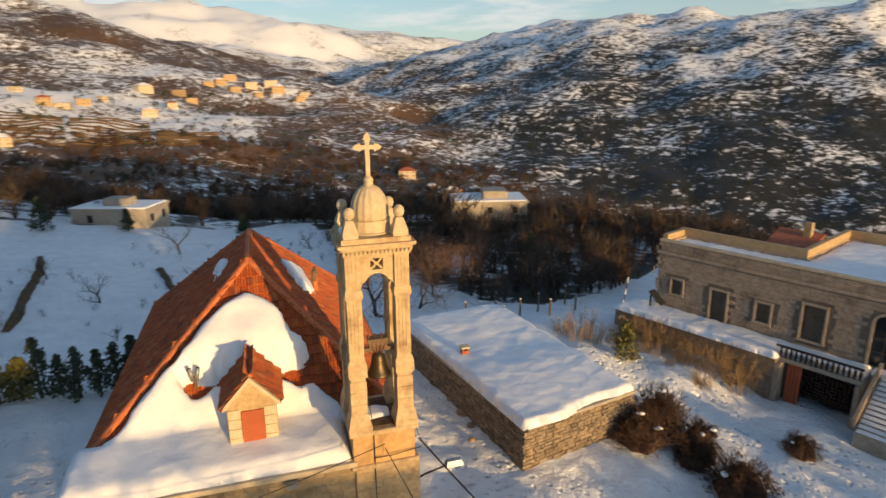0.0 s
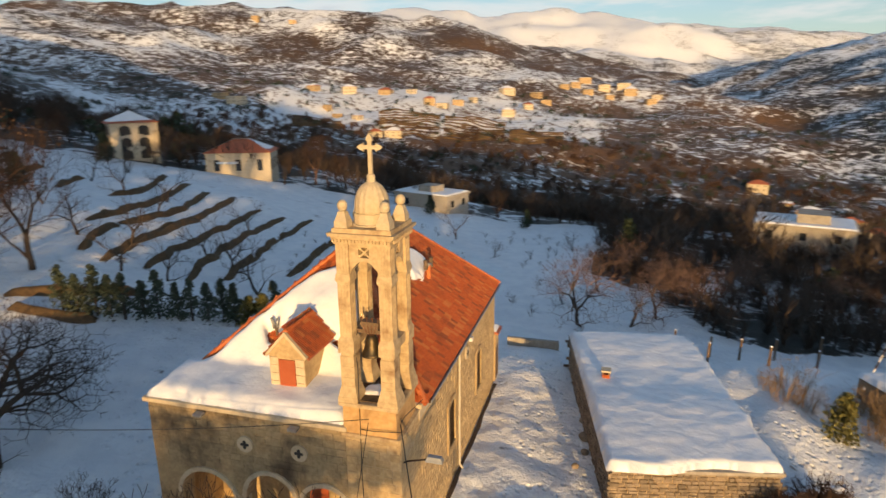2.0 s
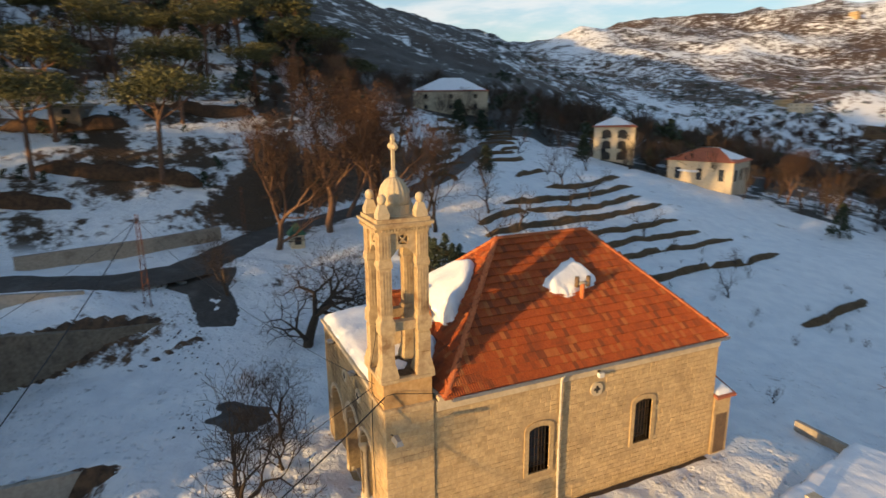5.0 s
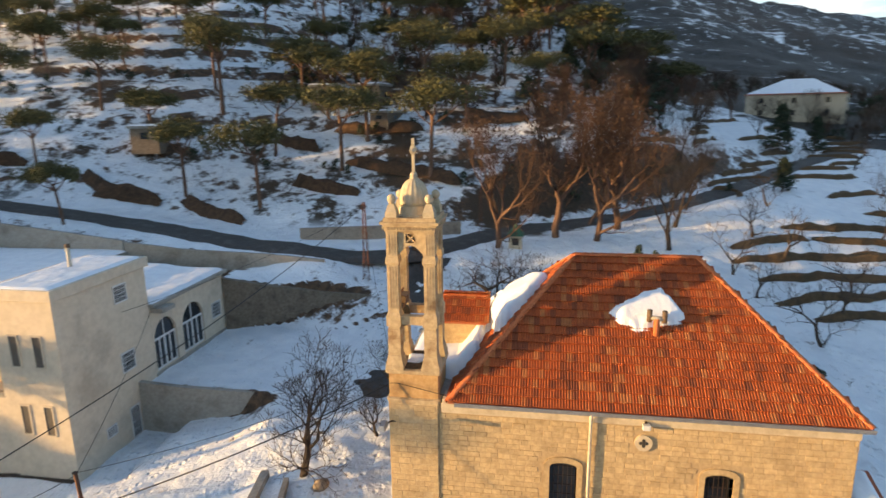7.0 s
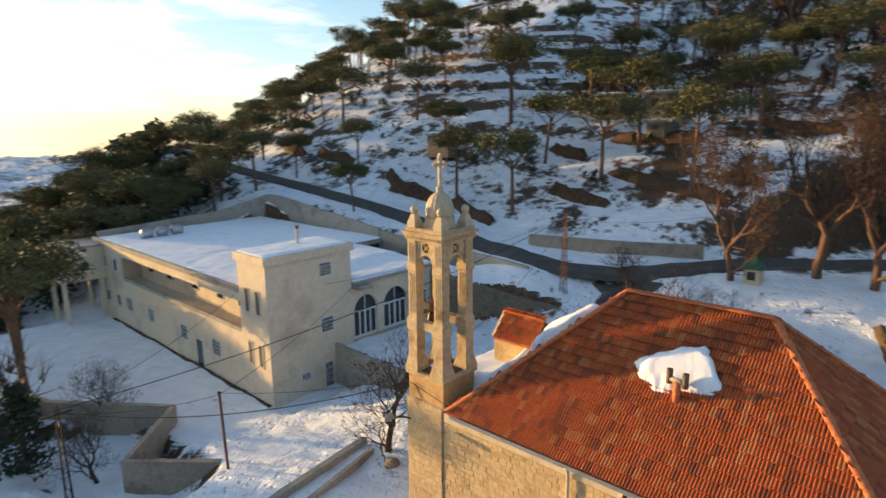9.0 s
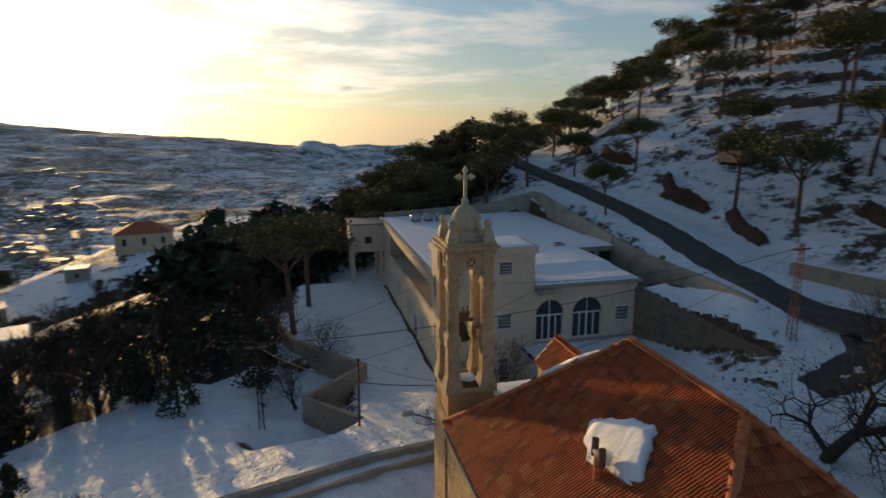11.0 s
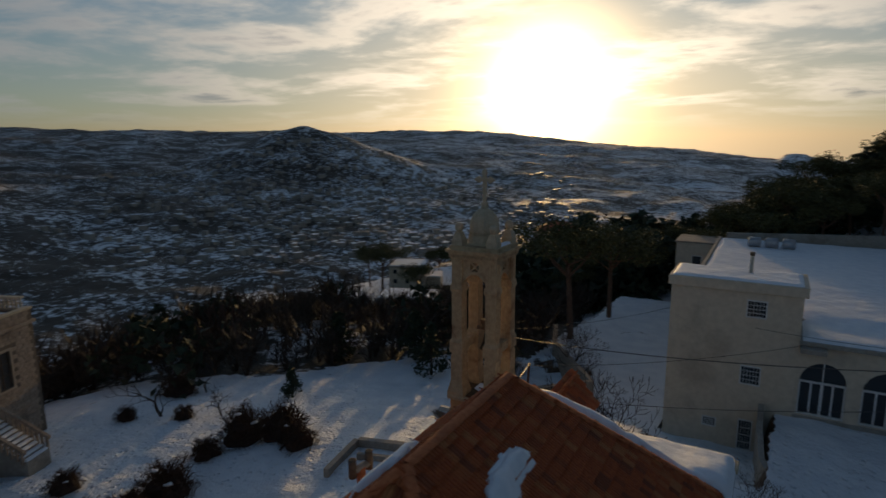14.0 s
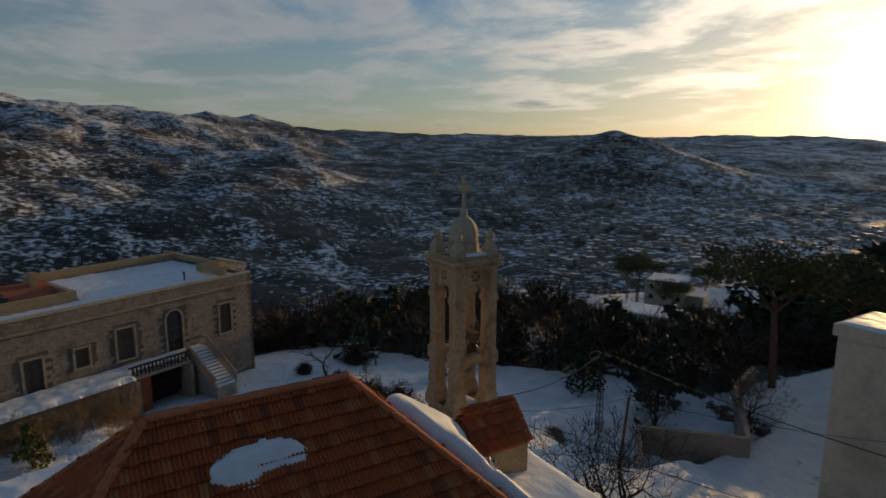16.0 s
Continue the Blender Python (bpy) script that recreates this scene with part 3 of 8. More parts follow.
def ground(x, y):
    x, y = np.asarray(x, float), np.asarray(y, float)
    r = np.hypot(x, y - 20)
    z = rough_ground(x, y)
    far = np.maximum(z, -150)
    for crest, slope in CRESTS.values():
        t = tent(x, y, crest, slope)
        h = np.clip(0.5 + 0.5 * (t - far) / 24, 0, 1)
        far = far + (t - far) * h + 24 * h * (1 - h)
    calm = 1 - 0.72 * smooth(100, 116, np.degrees(np.arctan2(x, y)))
    far = far + calm * (fbm(x, y, 420, 5, 3) * 70 - np.abs(fbm(x, y, 260, 4, 11)) * 46) * smooth(150, 1500, r) + fbm(x, y, 60, 3, 5) * 9 * smooth(90, 400, r)
    z = z + (far - z) * smooth(60, 260, r)
    z = z + fbm(x, y, 14, 4, 21) * np.interp(r, [0, 22, 60, 200], [0.10, 0.35, 0.9, 2.0])
    bank = (smooth(-38, -46, x) * smooth(26, 6, y) + smooth(-56, -66, x) * smooth(28, 40, y) * smooth(95, 72, y)) * smooth(400, 150, r)
    step = 3.4 + 0.0 * x
    level = z + fbm(x, y, 30, 2, 9) * 2.5
    ledge = np.floor(level / step) * step + step * smooth(0.55, 1.0, level / step - np.floor(level / step))
    z = z + (ledge - level) * 0.4 * bank * smooth(-0.25, 0.25, fbm(x, y, 25, 2, 15))
    # yards, terraces and roadbeds
    z = pad(x, y, z, (-7.5, 6.5, 13.0, 33.0), 0.0, 5.0)
    z = pad(x, y, z, (-1.2, 8.5, -36, -4.5), -2.5, 3.0)
    z = pad(x, y, z, (-20.6, -1.4, -36, -6), -2.5, 0.6)
    below = (x + 17.1) * 0.94 + (y + 3.6) * 0.34
    shelf = 4.0 - 0.19 * (y + 3.6)
    z = z + (shelf - z) * smooth(0.3, -0.2, below) * smooth(-4.5, -2.5, below) * smooth(9, 7, y) * smooth(-6, -4, y)
    level = 0.25 + (0.0 - 0.25) * smooth(3, 9, y)
    z = z + (level - z) * smooth(-0.4, 0.3, below) * smooth(11, 7, y) * smooth(-5.0, -4.0, y) * (1 - smooth(-7.2, -6.7, x) * (1 - smooth(3, 6, y))) * (1 - smooth(-6, 0, x))
    z = pad(x, y, z, (-6.5, -1.2, -4, -1.5), -2.45, 1.0)
    z = pad(x, y, z, (6.5, 11, -11, -3.5), -3.5, 1.6)
    z = pad(x, y, z, (7.5, 11, -1.5, 1.0), -3.2, 2.6)
    z = pad(x, y, z, (8.0, 17.0, 22.0, 35.0), -0.5, 4.0)
    z = pad(x, y, z, (18.5, 23.5, 31.5, 37.0), -0.35, 5.0)
    z = pad(x, y, z, (22.5, 26.0, 27.5, 33.0), -0.75, 3.0)
    away, high = along(x, y, SPUR)
    z = z + (high - z) * (1 - smooth(10, 42, away))
    for line, wide in ((ROAD, 2.6), (DRIVE, 1.6)):
        away, high = along(x, y, line)
        z = z + (high - z) * (1 - smooth(wide, wide + 5.5, away))
    # trodden and wind-blown snow
    soft = smooth(75, 20, r)
    return z + soft * (fbm(x, y, 1.9, 3, 33) * 0.20 + fbm(x, y, 0.8, 2, 37) * 0.06 + np.abs(fbm(x, y, 4.5, 2, 41)) * 0.18)


def ground_at(x, y):
    return float(ground(np.array([x]), np.array([y]))[0])


# ---- the ground: one sheet out to the horizon ----
def south_wooded(x, y):
    edge = np.interp(x, [11, 19, 23, 28, 30, 34, 45], [-11.5, -11, -9.4, -4.5, 0, 3.5, 9]) + 0.8 * np.sin(x * 0.9)
    inside = ((y < edge) & (x > 11) & (x + 4 > 5 - 0.35 * y)) | ((x > 45 + 0.05 * y) & (y < 70))
    clear = (along(x, y, SPUR)[0] < 13) | (np.hypot(x - 53, y + 59) < 13)
    return np.where(inside & ~clear & (np.hypot(x, y) < 330), 1.0, 0.0)


def north_wooded(x, y):
    edge = np.where(x < 10, 110 + 0.35 * x, 62 + 0.4 * x)
    near = (x > 8) & (x < 80) & (y > np.interp(x, [8, 13, 18, 23, 32, 46], [66, 58, 48, 45, 48, 59])) & (np.hypot(x - 38, y - 98) > 10) & (y < 110)
    return np.where(near, 0.9, 0.0) + np.where(~near & (y > edge) & (y < 330) & (np.abs(x) < 260), np.where(y < 230, 0.9, 0.45), 0.0)


def build_ground():
    around, rings = 760, 560
    radius = np.concatenate([[0.0], np.geomspace(1.2, 4700, rings)])
    angle = np.arange(around) * 2 * np.pi / around
    X = (np.sin(angle)[None, :] * radius[:, None]).ravel()
    Y = (np.cos(angle)[None, :] * radius[:, None]).ravel() + 20
    Z = ground(X, Y)
    me = bpy.data.meshes.new("ground")
    i, j = np.meshgrid(np.arange(rings), np.arange(around), indexing="ij")
    k = (j + 1) % around
    quads = np.stack([i * around + j, i * around + k, (i + 1) * around + k, (i + 1) * around + j], -1).reshape(-1, 4)[:, ::-1]
    me.vertices.add(len(X))
    me.vertices.foreach_set("co", np.stack([X, Y, Z], -1).ravel())
    me.loops.add(quads.size)
    me.loops.foreach_set("vertex_index", quads.ravel().astype(np.int32))
    me.polygons.add(len(quads))
    me.polygons.foreach_set("loop_start", np.arange(0, quads.size, 4, dtype=np.int32))
    me.polygons.foreach_set("loop_total", np.full(len(quads), 4, dtype=np.int32))
    me.polygons.foreach_set("use_smooth", np.ones(len(quads), bool))
    me.update(calc_edges=True)
    me.validate()
    r = np.hypot(X, Y - 20)
    az = np.degrees(np.arctan2(X, Y))
    gap = tent(X, Y, *CRESTS["dark_mountain"]) - tent(X, Y, *CRESTS["village_hill"])
    across = smooth(-12, 22, gap + fbm(X, Y, 120, 3, 61) * 24) * smooth(2, 16, az)
    dark = across * (1 - smooth(96, 112, az)) * smooth(260, 420, r)
    village = smooth(-95, -80, az) * (1 - across) * (1 - smooth(34, 44, az)) * smooth(150, 330, r) * (1 - smooth(2100, 2900, r))
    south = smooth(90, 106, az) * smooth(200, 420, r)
    pine_hill = smooth(-60, -76, az) * smooth(48, 75, r)
    swell = fbm(X, Y, 170, 4, 71)
    cover = dark * np.interp(Z, [-150, -60, 20, 80, 170], [0.92, 0.86, 0.74, 0.54, 0.36])
    cover += village * np.clip(np.interp(Z, [-70, -44, -34, -20, 2, 18, 60, 130], [0.97, 0.93, 0.80, 0.52, 0.55, 0.80, 0.78, 0.60]) + 0.45 * swell, 0.1, 1)
    cover += 0.28 * village * smooth(-57, -66, az)
    # scrub thinned past azimuth 125: extra snow paints in the bright valley haze
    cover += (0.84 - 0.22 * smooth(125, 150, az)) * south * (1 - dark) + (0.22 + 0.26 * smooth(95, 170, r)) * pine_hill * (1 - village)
    cover += 0.45 * smooth(100, 170, r) * (1 - smooth(260, 380, r)) * (az > -85)
    face = smooth(-34, -27, az) * (1 - smooth(9, 17, az))
    cover += face * smooth(110, 170, r) * (0.94 - cover) * (1 - smooth(570, 640, r + 130 * swell))
    cover = np.where((az < 0) & (az > -31), cover * (1 - 0.72 * smooth(572, 590, r) * (1 - smooth(760, 860, r + 200 * swell))), cover)
    cover = np.maximum(cover, 0.96 * smooth(-59, -66, az) * (1 - smooth(-96, -104, az)) * smooth(150, 230, r) * (1 - smooth(1500, 2000, r)))
    slope = smooth(-31, -42, X) * smooth(30, 20, Y) * smooth(110, 80, r)
    cover = np.maximum(cover, 0.33 * slope)
    wooded = np.maximum(south_wooded(X, Y), north_wooded(X, Y))
    cover = np.clip(cover + 0.75 * wooded + swell * 0.30 * smooth(300, 700, r), 0, 1)
    warm = np.clip(village * np.interp(Z, [-70, -44, 0, 60, 130], [0.72, 0.85, 0.80, 0.62, 0.40]) * smooth(390, 480, r + 90 * swell) + 0.2 * south + swell * 0.5 * village, 0, 1)
    warm = np.clip(np.where(az < -57, warm * 0.25, warm) + 0.30 * dark * smooth(0.05, 0.3, fbm(X, Y, 240, 3, 83)), 0, 1)
    warm = np.maximum(warm, 0.45 * slope)
    bank = np.clip(1 - smooth(160, 420, r), 0, 1)
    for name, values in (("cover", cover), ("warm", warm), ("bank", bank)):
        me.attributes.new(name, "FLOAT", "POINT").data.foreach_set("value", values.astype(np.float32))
    me.materials.append(GROUND)
    return tagged(new("ground", me), "snow-covered hillside falling to a scrubby valley and mountains", "ground", kind="structure")


build_ground()


def ribbon(name, line, wide, mat, label, lift=0.05, step=1.0):
    """A road laid on the ground along a smoothed line."""
    pts = [Vector(p) for p in line]
    path = []
    for i in range(len(pts) - 1):
        p0, p1, p2, p3 = pts[max(i - 1, 0)], pts[i], pts[i + 1], pts[min(i + 2, len(pts) - 1)]
        count = max(2, int((p2 - p1).length / step))
        for s in range(count):
            t = s / count
            path.append(0.5 * (2 * p1 + (p2 - p0) * t + (2 * p0 - 5 * p1 + 4 * p2 - p3) * t * t + (3 * p1 - p0 - 3 * p2 + p3) * t ** 3))
    path.append(pts[-1])
    verts, faces, across = [], [], 8
    for i, p in enumerate(path):
        d = path[min(i + 1, len(path) - 1)] - path[max(i - 1, 0)]
        side = Vector((-d.y, d.x, 0)).normalized()
        for k in range(across + 1):
            w = (k / across - 0.5) * wide * (1 + 0.12 * (noise.noise((i * 0.35, k // 5, 1.7)) + noise.noise((i * 0.9, k // 5, 4.7))))
            q = p + side * w
            verts.append((q.x, q.y, p.z - 0.25, 0.35 if k in (0, across) else 0.0))
    low = ground(np.array([v[0] for v in verts]), np.array([v[1] for v in verts]))
    verts = [(x, y, max(z, g) + lift - edge) for (x, y, z, edge), g in zip(verts, low)]
    for i in range(len(path) - 1):
        for k in range(across):
            a = i * (across + 1) + k
            faces.append((a, a + across + 1, a + across + 2, a + 1))
    return tagged(mesh_object(name, verts, faces, mat, None, label, True), category="road", kind="structure")


ribbon("road", ROAD, 4.0, ASPHALT, "wet dark asphalt road cleared of snow", 0.22)
for outline, label in (([(-25.5, 6.1), (-24.0, 8.5), (-21.6, 8.8), (-19.8, 9.1), (-19.6, 11.3), (-20.8, 12.0), (-22.9, 11.8), (-24.9, 11.5), (-27.2, 12.8), (-27.6, 10.0), (-26.6, 7.0)], "short bare stretch of wet asphalt branching off the road"),
                       ([(-11.4, 9.3), (-11.1, 10.6), (-10.4, 11.3), (-9.8, 12.3), (-8.9, 12.0), (-8.3, 12.2), (-7.6, 10.9), (-8.0, 9.8), (-9.0, 9.3), (-9.6, 8.7)], "bare patch of wet asphalt in the trodden snow")):
    tagged(heap("driveway", outline, ASPHALT, None, ground, lambda X, Y: 0.11 + 0.0 * X, label, 0.16, 0.22, 0.6, 5), category="driveway", kind="structure")


# ---- the church ----
church = thing("church", -1.25, 22.6, 0, "small honey limestone church with a snow-patched red tile roof", "church")
CX0, CX1, CY0, CY1 = -6.0, 3.5, 14.6, 30.4
EAVE_Z, RIDGE_Z = 6.05, 10.48
RIDGE_X, RIDGE_S, RIDGE_N = -0.95, 21.3, 26.0
ROOF_W, ROOF_E, ROOF_S, ROOF_N = -5.85, 3.68, 16.75, 30.6
WINDOWS = [(20.42, 21.38, 1.85, 3.72, 0.17), (25.72, 26.66, 1.85, 3.72, 0.17)]
ARCHES = [(-5.0, -2.75, 0.0, 2.45, 1.05), (-2.3, -0.35, 0.0, 2.75, 1.05), (-0.15, 1.72, 0.0, 2.75, 0.95)]

bm = bmesh.new()
wall_with_openings(bm, (CY0, CY1), -1.2, 5.9, WINDOWS, CX1 - 0.55, CX1 - 0.03, "x")
wall_east = part("wall", bm, MORTAR, church)
bm = bmesh.new()
wall_with_openings(bm, (CX0, CX1 - 0.55), -1.2, 6.0, ARCHES, CY0 + 0.03, CY0 + 0.6, "y")
wall_front = part("wall", bm, STAINED_STONE, church, "porch front streaked with dark weather stains")
wall_back = box_part("wall", (CX0, CX1 - 0.55, CY1 - 0.5, CY1, -1.2, 5.9), STONE, church)
wall_west = box_part("wall", (CX0, CX0 + 0.5, CY0 + 0.6, CY1 - 0.5, -1.2, 5.9), STONE, church)
box_part("porch_wall", (CX0 + 0.5, CX1 - 0.55, 17.4, 17.8, -1.2, 5.9), STONE_JOINED, church, "shaded stone wall inside the porch")
box_part("porch_floor", (CX0 + 0.5, CX1 - 0.55, CY0 + 0.3, 17.4, -1.2, 0.12), CONCRETE, church)
box_part("terrace_slab", (CX0 - 0.05, CX1 - 0.56, CY0 + 0.55, 17.4, 5.75, 6.05), CONCRETE, church)
for dx, wide, tall in ((-1.35, 1.5, 2.6), (0.78, 1.1, 2.2)):
    box_part("door", (dx - wide / 2, dx + wide / 2, 17.36, 17.41, 0.12, tall), RUST_DOOR, church, "red wooden porch door")


def lay_courses(wall, place, span, z0, z1, holes, size, mat, mat_joined, near, seed, shapes, high=0.21):
    """Courses of ashlar proud of a wall; near: the stretch whose blocks are pieces of their own."""
    rnd = random.Random(seed)
    verts, faces, count, z, row = [], [], 0, z0, 0
    while z < z1 - 0.05:
        tall = min(high * rnd.uniform(0.9, 1.1), z1 - z)
        s = span[0] + (0 if row % 2 else -0.15)
        while s < span[1]:
            long = rnd.uniform(*size)
            a, b = max(s, span[0]), min(s + long, span[1])
            s += long
            if b - a < 0.06:
                continue
            if any(b > h[0] and a < h[1] and z + tall > h[2] and z < h[3] for h in holes):
                continue
            proud = rnd.uniform(0.008, 0.026)
            if near(a, z) and count < 300:
                count += 1
                me = shapes[rnd.randrange(len(shapes))]
                ob = new("stone_block", me)
                ob.parent = wall
                ob.matrix_parent_inverse = wall.matrix_world.inverted()
                ob.matrix_basis = place(a, z) @ Matrix.Diagonal((b - a - 0.009, proud / 0.04, tall - 0.009, 1))
            else:
                k = len(verts)
                m = place(a, z)
                w, h = b - a - 0.009, tall - 0.009
                i = 0.014
                for p in ((0, 0, 0), (w, 0, 0), (w, 0, h), (0, 0, h), (i, -proud, i), (w - i, -proud, i), (w - i, -proud, h - i), (i, -proud, h - i)):
                    verts.append(m @ Vector(p))
                faces += [(k + p, k + q, k + r, k + t) for p, q, r, t in ((4, 5, 6, 7), (0, 1, 5, 4), (1, 2, 6, 5), (2, 3, 7, 6), (3, 0, 4, 7))]
        z += tall
        row += 1
    if verts:
        ob = mesh_object("coursed_masonry", verts, faces, mat_joined, wall)
        tagged(ob, kind="stuff")


def block_shapes(mat, seed, many=6):
    """Hewn blocks of unit size with a rough, pillowed face towards -y."""
    rnd, shapes = random.Random(seed), []
    for _ in range(many):
        bm = bmesh.new()
        g = [[bm.verts.new((u, 0 if u in (0, 1) or w in (0, 1) else -0.04 * rnd.uniform(0.55, 1.1), w)) for w in (0, 0.1, 0.9, 1)] for u in (0, 0.05, 0.5, 0.95, 1)]
        for i in range(4):
            for j in range(3):
                bm.faces.new((g[i][j], g[i + 1][j], g[i + 1][j + 1], g[i][j + 1]))
        me = bpy.data.meshes.new("stone_block")
        bm.normal_update()
        bm.to_mesh(me)
        bm.free()
        me.materials.append(mat)
        shapes.append(me)
    return shapes


HONEY_BLOCKS = block_shapes(STONE, 5)
east = lambda s, z: Matrix.Translation((CX1 - 0.03, s, z)) @ Matrix.Rotation(radians(90), 4, "Z")
front = lambda s, z: Matrix.Translation((s, CY0 + 0.03, z))

# dressed band under the eave, gutter, pipe
box_part("eave_band", (CX1 - 0.5, CX1 + 0.03, 16.5, CY1 + 0.02, 5.55, 5.93), DRESSED, church, "smooth dressed stone band under the eave", 0.01)
bm = bmesh.new()
add_prism(bm, [(3.5, 5.94), (3.80, 5.94), (3.84, 6.10), (3.80, 6.10), (3.77, 5.98), (3.5, 5.98)], 17.0, 30.65, "y")
part("gutter", bm, ZINC, church, "grey zinc gutter along the eave")
bm = bmesh.new()
add_tube(bm, [(3.78, 21.78, 6.0), (3.62, 21.78, 5.7), (3.60, 21.78, 3.0), (3.60, 21.80, 0.3), (3.75, 21.82, 0.1)], 0.055, 8)
part("downpipe", bm, WHITE_PIPE, church, "cream painted rain pipe", True)
for y0, y1, z0, spring, rise in WINDOWS:
    window = box_part("window", (CX1 - 0.40, CX1 - 0.36, y0 - 0.05, y1 + 0.05, z0 - 0.05, spring + rise + 0.05), GLASS, church, "arched window with dark glass behind an iron grille")
    bm = bmesh.new()
    outer, inner = arch_outline(y0 - 0.2, y1 + 0.2, z0 - 0.12, spring + 0.08, rise + 0.14), arch_outline(y0, y1, z0, spring, rise)
    lo, li = [bm.verts.new((CX1 + 0.035, *p)) for p in outer], [bm.verts.new((CX1 + 0.035, *p)) for p in inner]
    bo, bi = [bm.verts.new((CX1 - 0.05, *p)) for p in outer], [bm.verts.new((CX1 - 0.34, *p)) for p in inner]
    for i in range(len(outer)):
        j = (i + 1) % len(outer)
        bm.faces.new((lo[i], lo[j], li[j], li[i])), bm.faces.new((bo[j], bo[i], lo[i], lo[j])), bm.faces.new((li[i], li[j], bi[j], bi[i]))
    part("window_surround", bm, STONE, window, "smooth dressed stone surround")
    bm = bmesh.new()
    for i in range(1, 6):
        y = y0 + (y1 - y0) * i / 6
        add_tube(bm, [(CX1 - 0.06, y, z0), (CX1 - 0.06, y, spring + rise * 0.8)], 0.014, 5)
    for i in range(1, 6):
        z = z0 + (spring - z0) * i / 5
        add_tube(bm, [(CX1 - 0.075, y0, z), (CX1 - 0.075, y1, z)], 0.014, 5)
    part("grille", bm, IRON, window, "rusty iron window grille")


def quatrefoil(parent, m):
    """A pierced four-leaf opening in a round dressed stone, facing -y in its own frame."""
    bm = bmesh.new()
    ring = [(0.30 * math.cos(i * math.pi / 10), 0.30 * math.sin(i * math.pi / 10)) for i in range(20)]
    add_prism(bm, ring, -0.045, 0.05, "y", m)
    plate = part("quatrefoil", bm, DRESSED, parent, "round dressed stone with a pierced four-leaf opening")
    # dark solids on the face, coloured as the shade in the holes
    bm = bmesh.new()
    for i in range(4):
        a = i * math.pi / 2
        c = (0.105 * math.cos(a), 0.105 * math.sin(a))
        add_prism(bm, [(c[0] + 0.062 * math.cos(j * math.pi / 6), c[1] + 0.062 * math.sin(j * math.pi / 6)) for j in range(12)], -0.052 - 0.002 * i, -0.02, "y", m)
    add_prism(bm, [(-0.06, -0.06), (0.06, -0.06), (0.06, 0.06), (-0.06, 0.06)], -0.061, -0.02, "y", m)
    part("piercing", bm, DARK_INSIDE, plate)


quatrefoil(church, Matrix.Translation((CX1, 23.6, 4.9)) @ Matrix.Rotation(radians(90), 4, "Z"))
for x in (-2.14, -0.08):
    quatrefoil(church, Matrix.Translation((x, CY0, 4.88)))

# porch columns between the arches, with moulded arch rings
for x0, x1, low, spring, rise in ARCHES:
    bm = bmesh.new()
    inner, outer = arch_outline(x0, x1, spring, spring, rise, 12)[2:], arch_outline(x0 - 0.16, x1 + 0.16, spring, spring, rise + 0.16, 12)[2:]
    for (a, b), (c, d) in zip(zip(inner, inner[1:]), zip(outer, outer[1:])):
        add_prism(bm, [a, b, d, c], CY0 - 0.04, CY0 + 0.3, "y")
    part("arch_ring", bm, DRESSED, church, "dressed stone arch of the porch")
for x in (-2.52, -0.25):
    bm = bmesh.new()
    add_lathe(bm, [(0.24, 0.0), (0.24, 0.25), (0.15, 0.34), (0.14, 2.25), (0.2, 2.42), (0.24, 2.5), (0.24, 2.72)], x, CY0 + 0.2, 14)
    part("column", bm, DRESSED, church, "round stone porch column", True)

# parapet coping of the front terrace, with floodlights on it
box_part("coping", (CX0 - 0.12, 1.72, CY0 - 0.1, CY0 + 0.5, 6.0, 6.16), DRESSED, church, "weathered stone coping over the front wall", 0.02)
box_part("coping", (2.85, CX1 + 0.08, 16.55, 17.35, 5.94, 6.12), DRESSED, church, "", 0.02)
for x in (-3.7, -0.1):
    lamp = thing("floodlight", x, CY0 - 0.15, 5.98, "small grey floodlight fixed under the front coping", "floodlight", "floodlights on the front")
    box_part("housing", (x - 0.17, x + 0.17, CY0 - 0.36, CY0 - 0.1, 5.86, 5.97), ZINC, lamp, "", 0.02)
    box_part("bracket", (x - 0.04, x + 0.04, CY0 - 0.16, CY0 + 0.02, 5.78, 5.87), IRON, lamp)
lamp = thing("floodlight", CX1 + 0.1, 23.63, 5.6, "white floodlight on the long church wall under the gutter", "floodlight")
box_part("housing", (CX1 + 0.10, CX1 + 0.28, 23.50, 23.76, 5.50, 5.70), WHITE_FRAME, lamp, "", 0.02)
box_part("bracket", (CX1 - 0.02, CX1 + 0.12, 23.58, 23.68, 5.66, 5.74), IRON, lamp)

# ---- the roof ----
CORNERS = {"sw": Vector((ROOF_W, ROOF_S, EAVE_Z)), "se": Vector((ROOF_E, ROOF_S, EAVE_Z)), "ne": Vector((ROOF_E, ROOF_N, EAVE_Z)), "nw": Vector((ROOF_W, ROOF_N, EAVE_Z)), "s": Vector((RIDGE_X, RIDGE_S, RIDGE_Z)), "n": Vector((RIDGE_X, RIDGE_N, RIDGE_Z))}
SLOPES = [("se", "ne", "n", "s"), ("sw", "se", "s"), ("ne", "nw", "n"), ("nw", "sw", "s", "n")]
bm = bmesh.new()
spots = {k: bm.verts.new(v - Vector((0, 0, 0.06))) for k, v in CORNERS.items()}
for names in SLOPES:
    bm.faces.new([spots[k] for k in names])
bm.faces.new([spots[k] for k in ("nw", "ne", "se", "sw")])
roof = part("roof", bm, FAR_TILE, church, "red clay tile hipped roof")


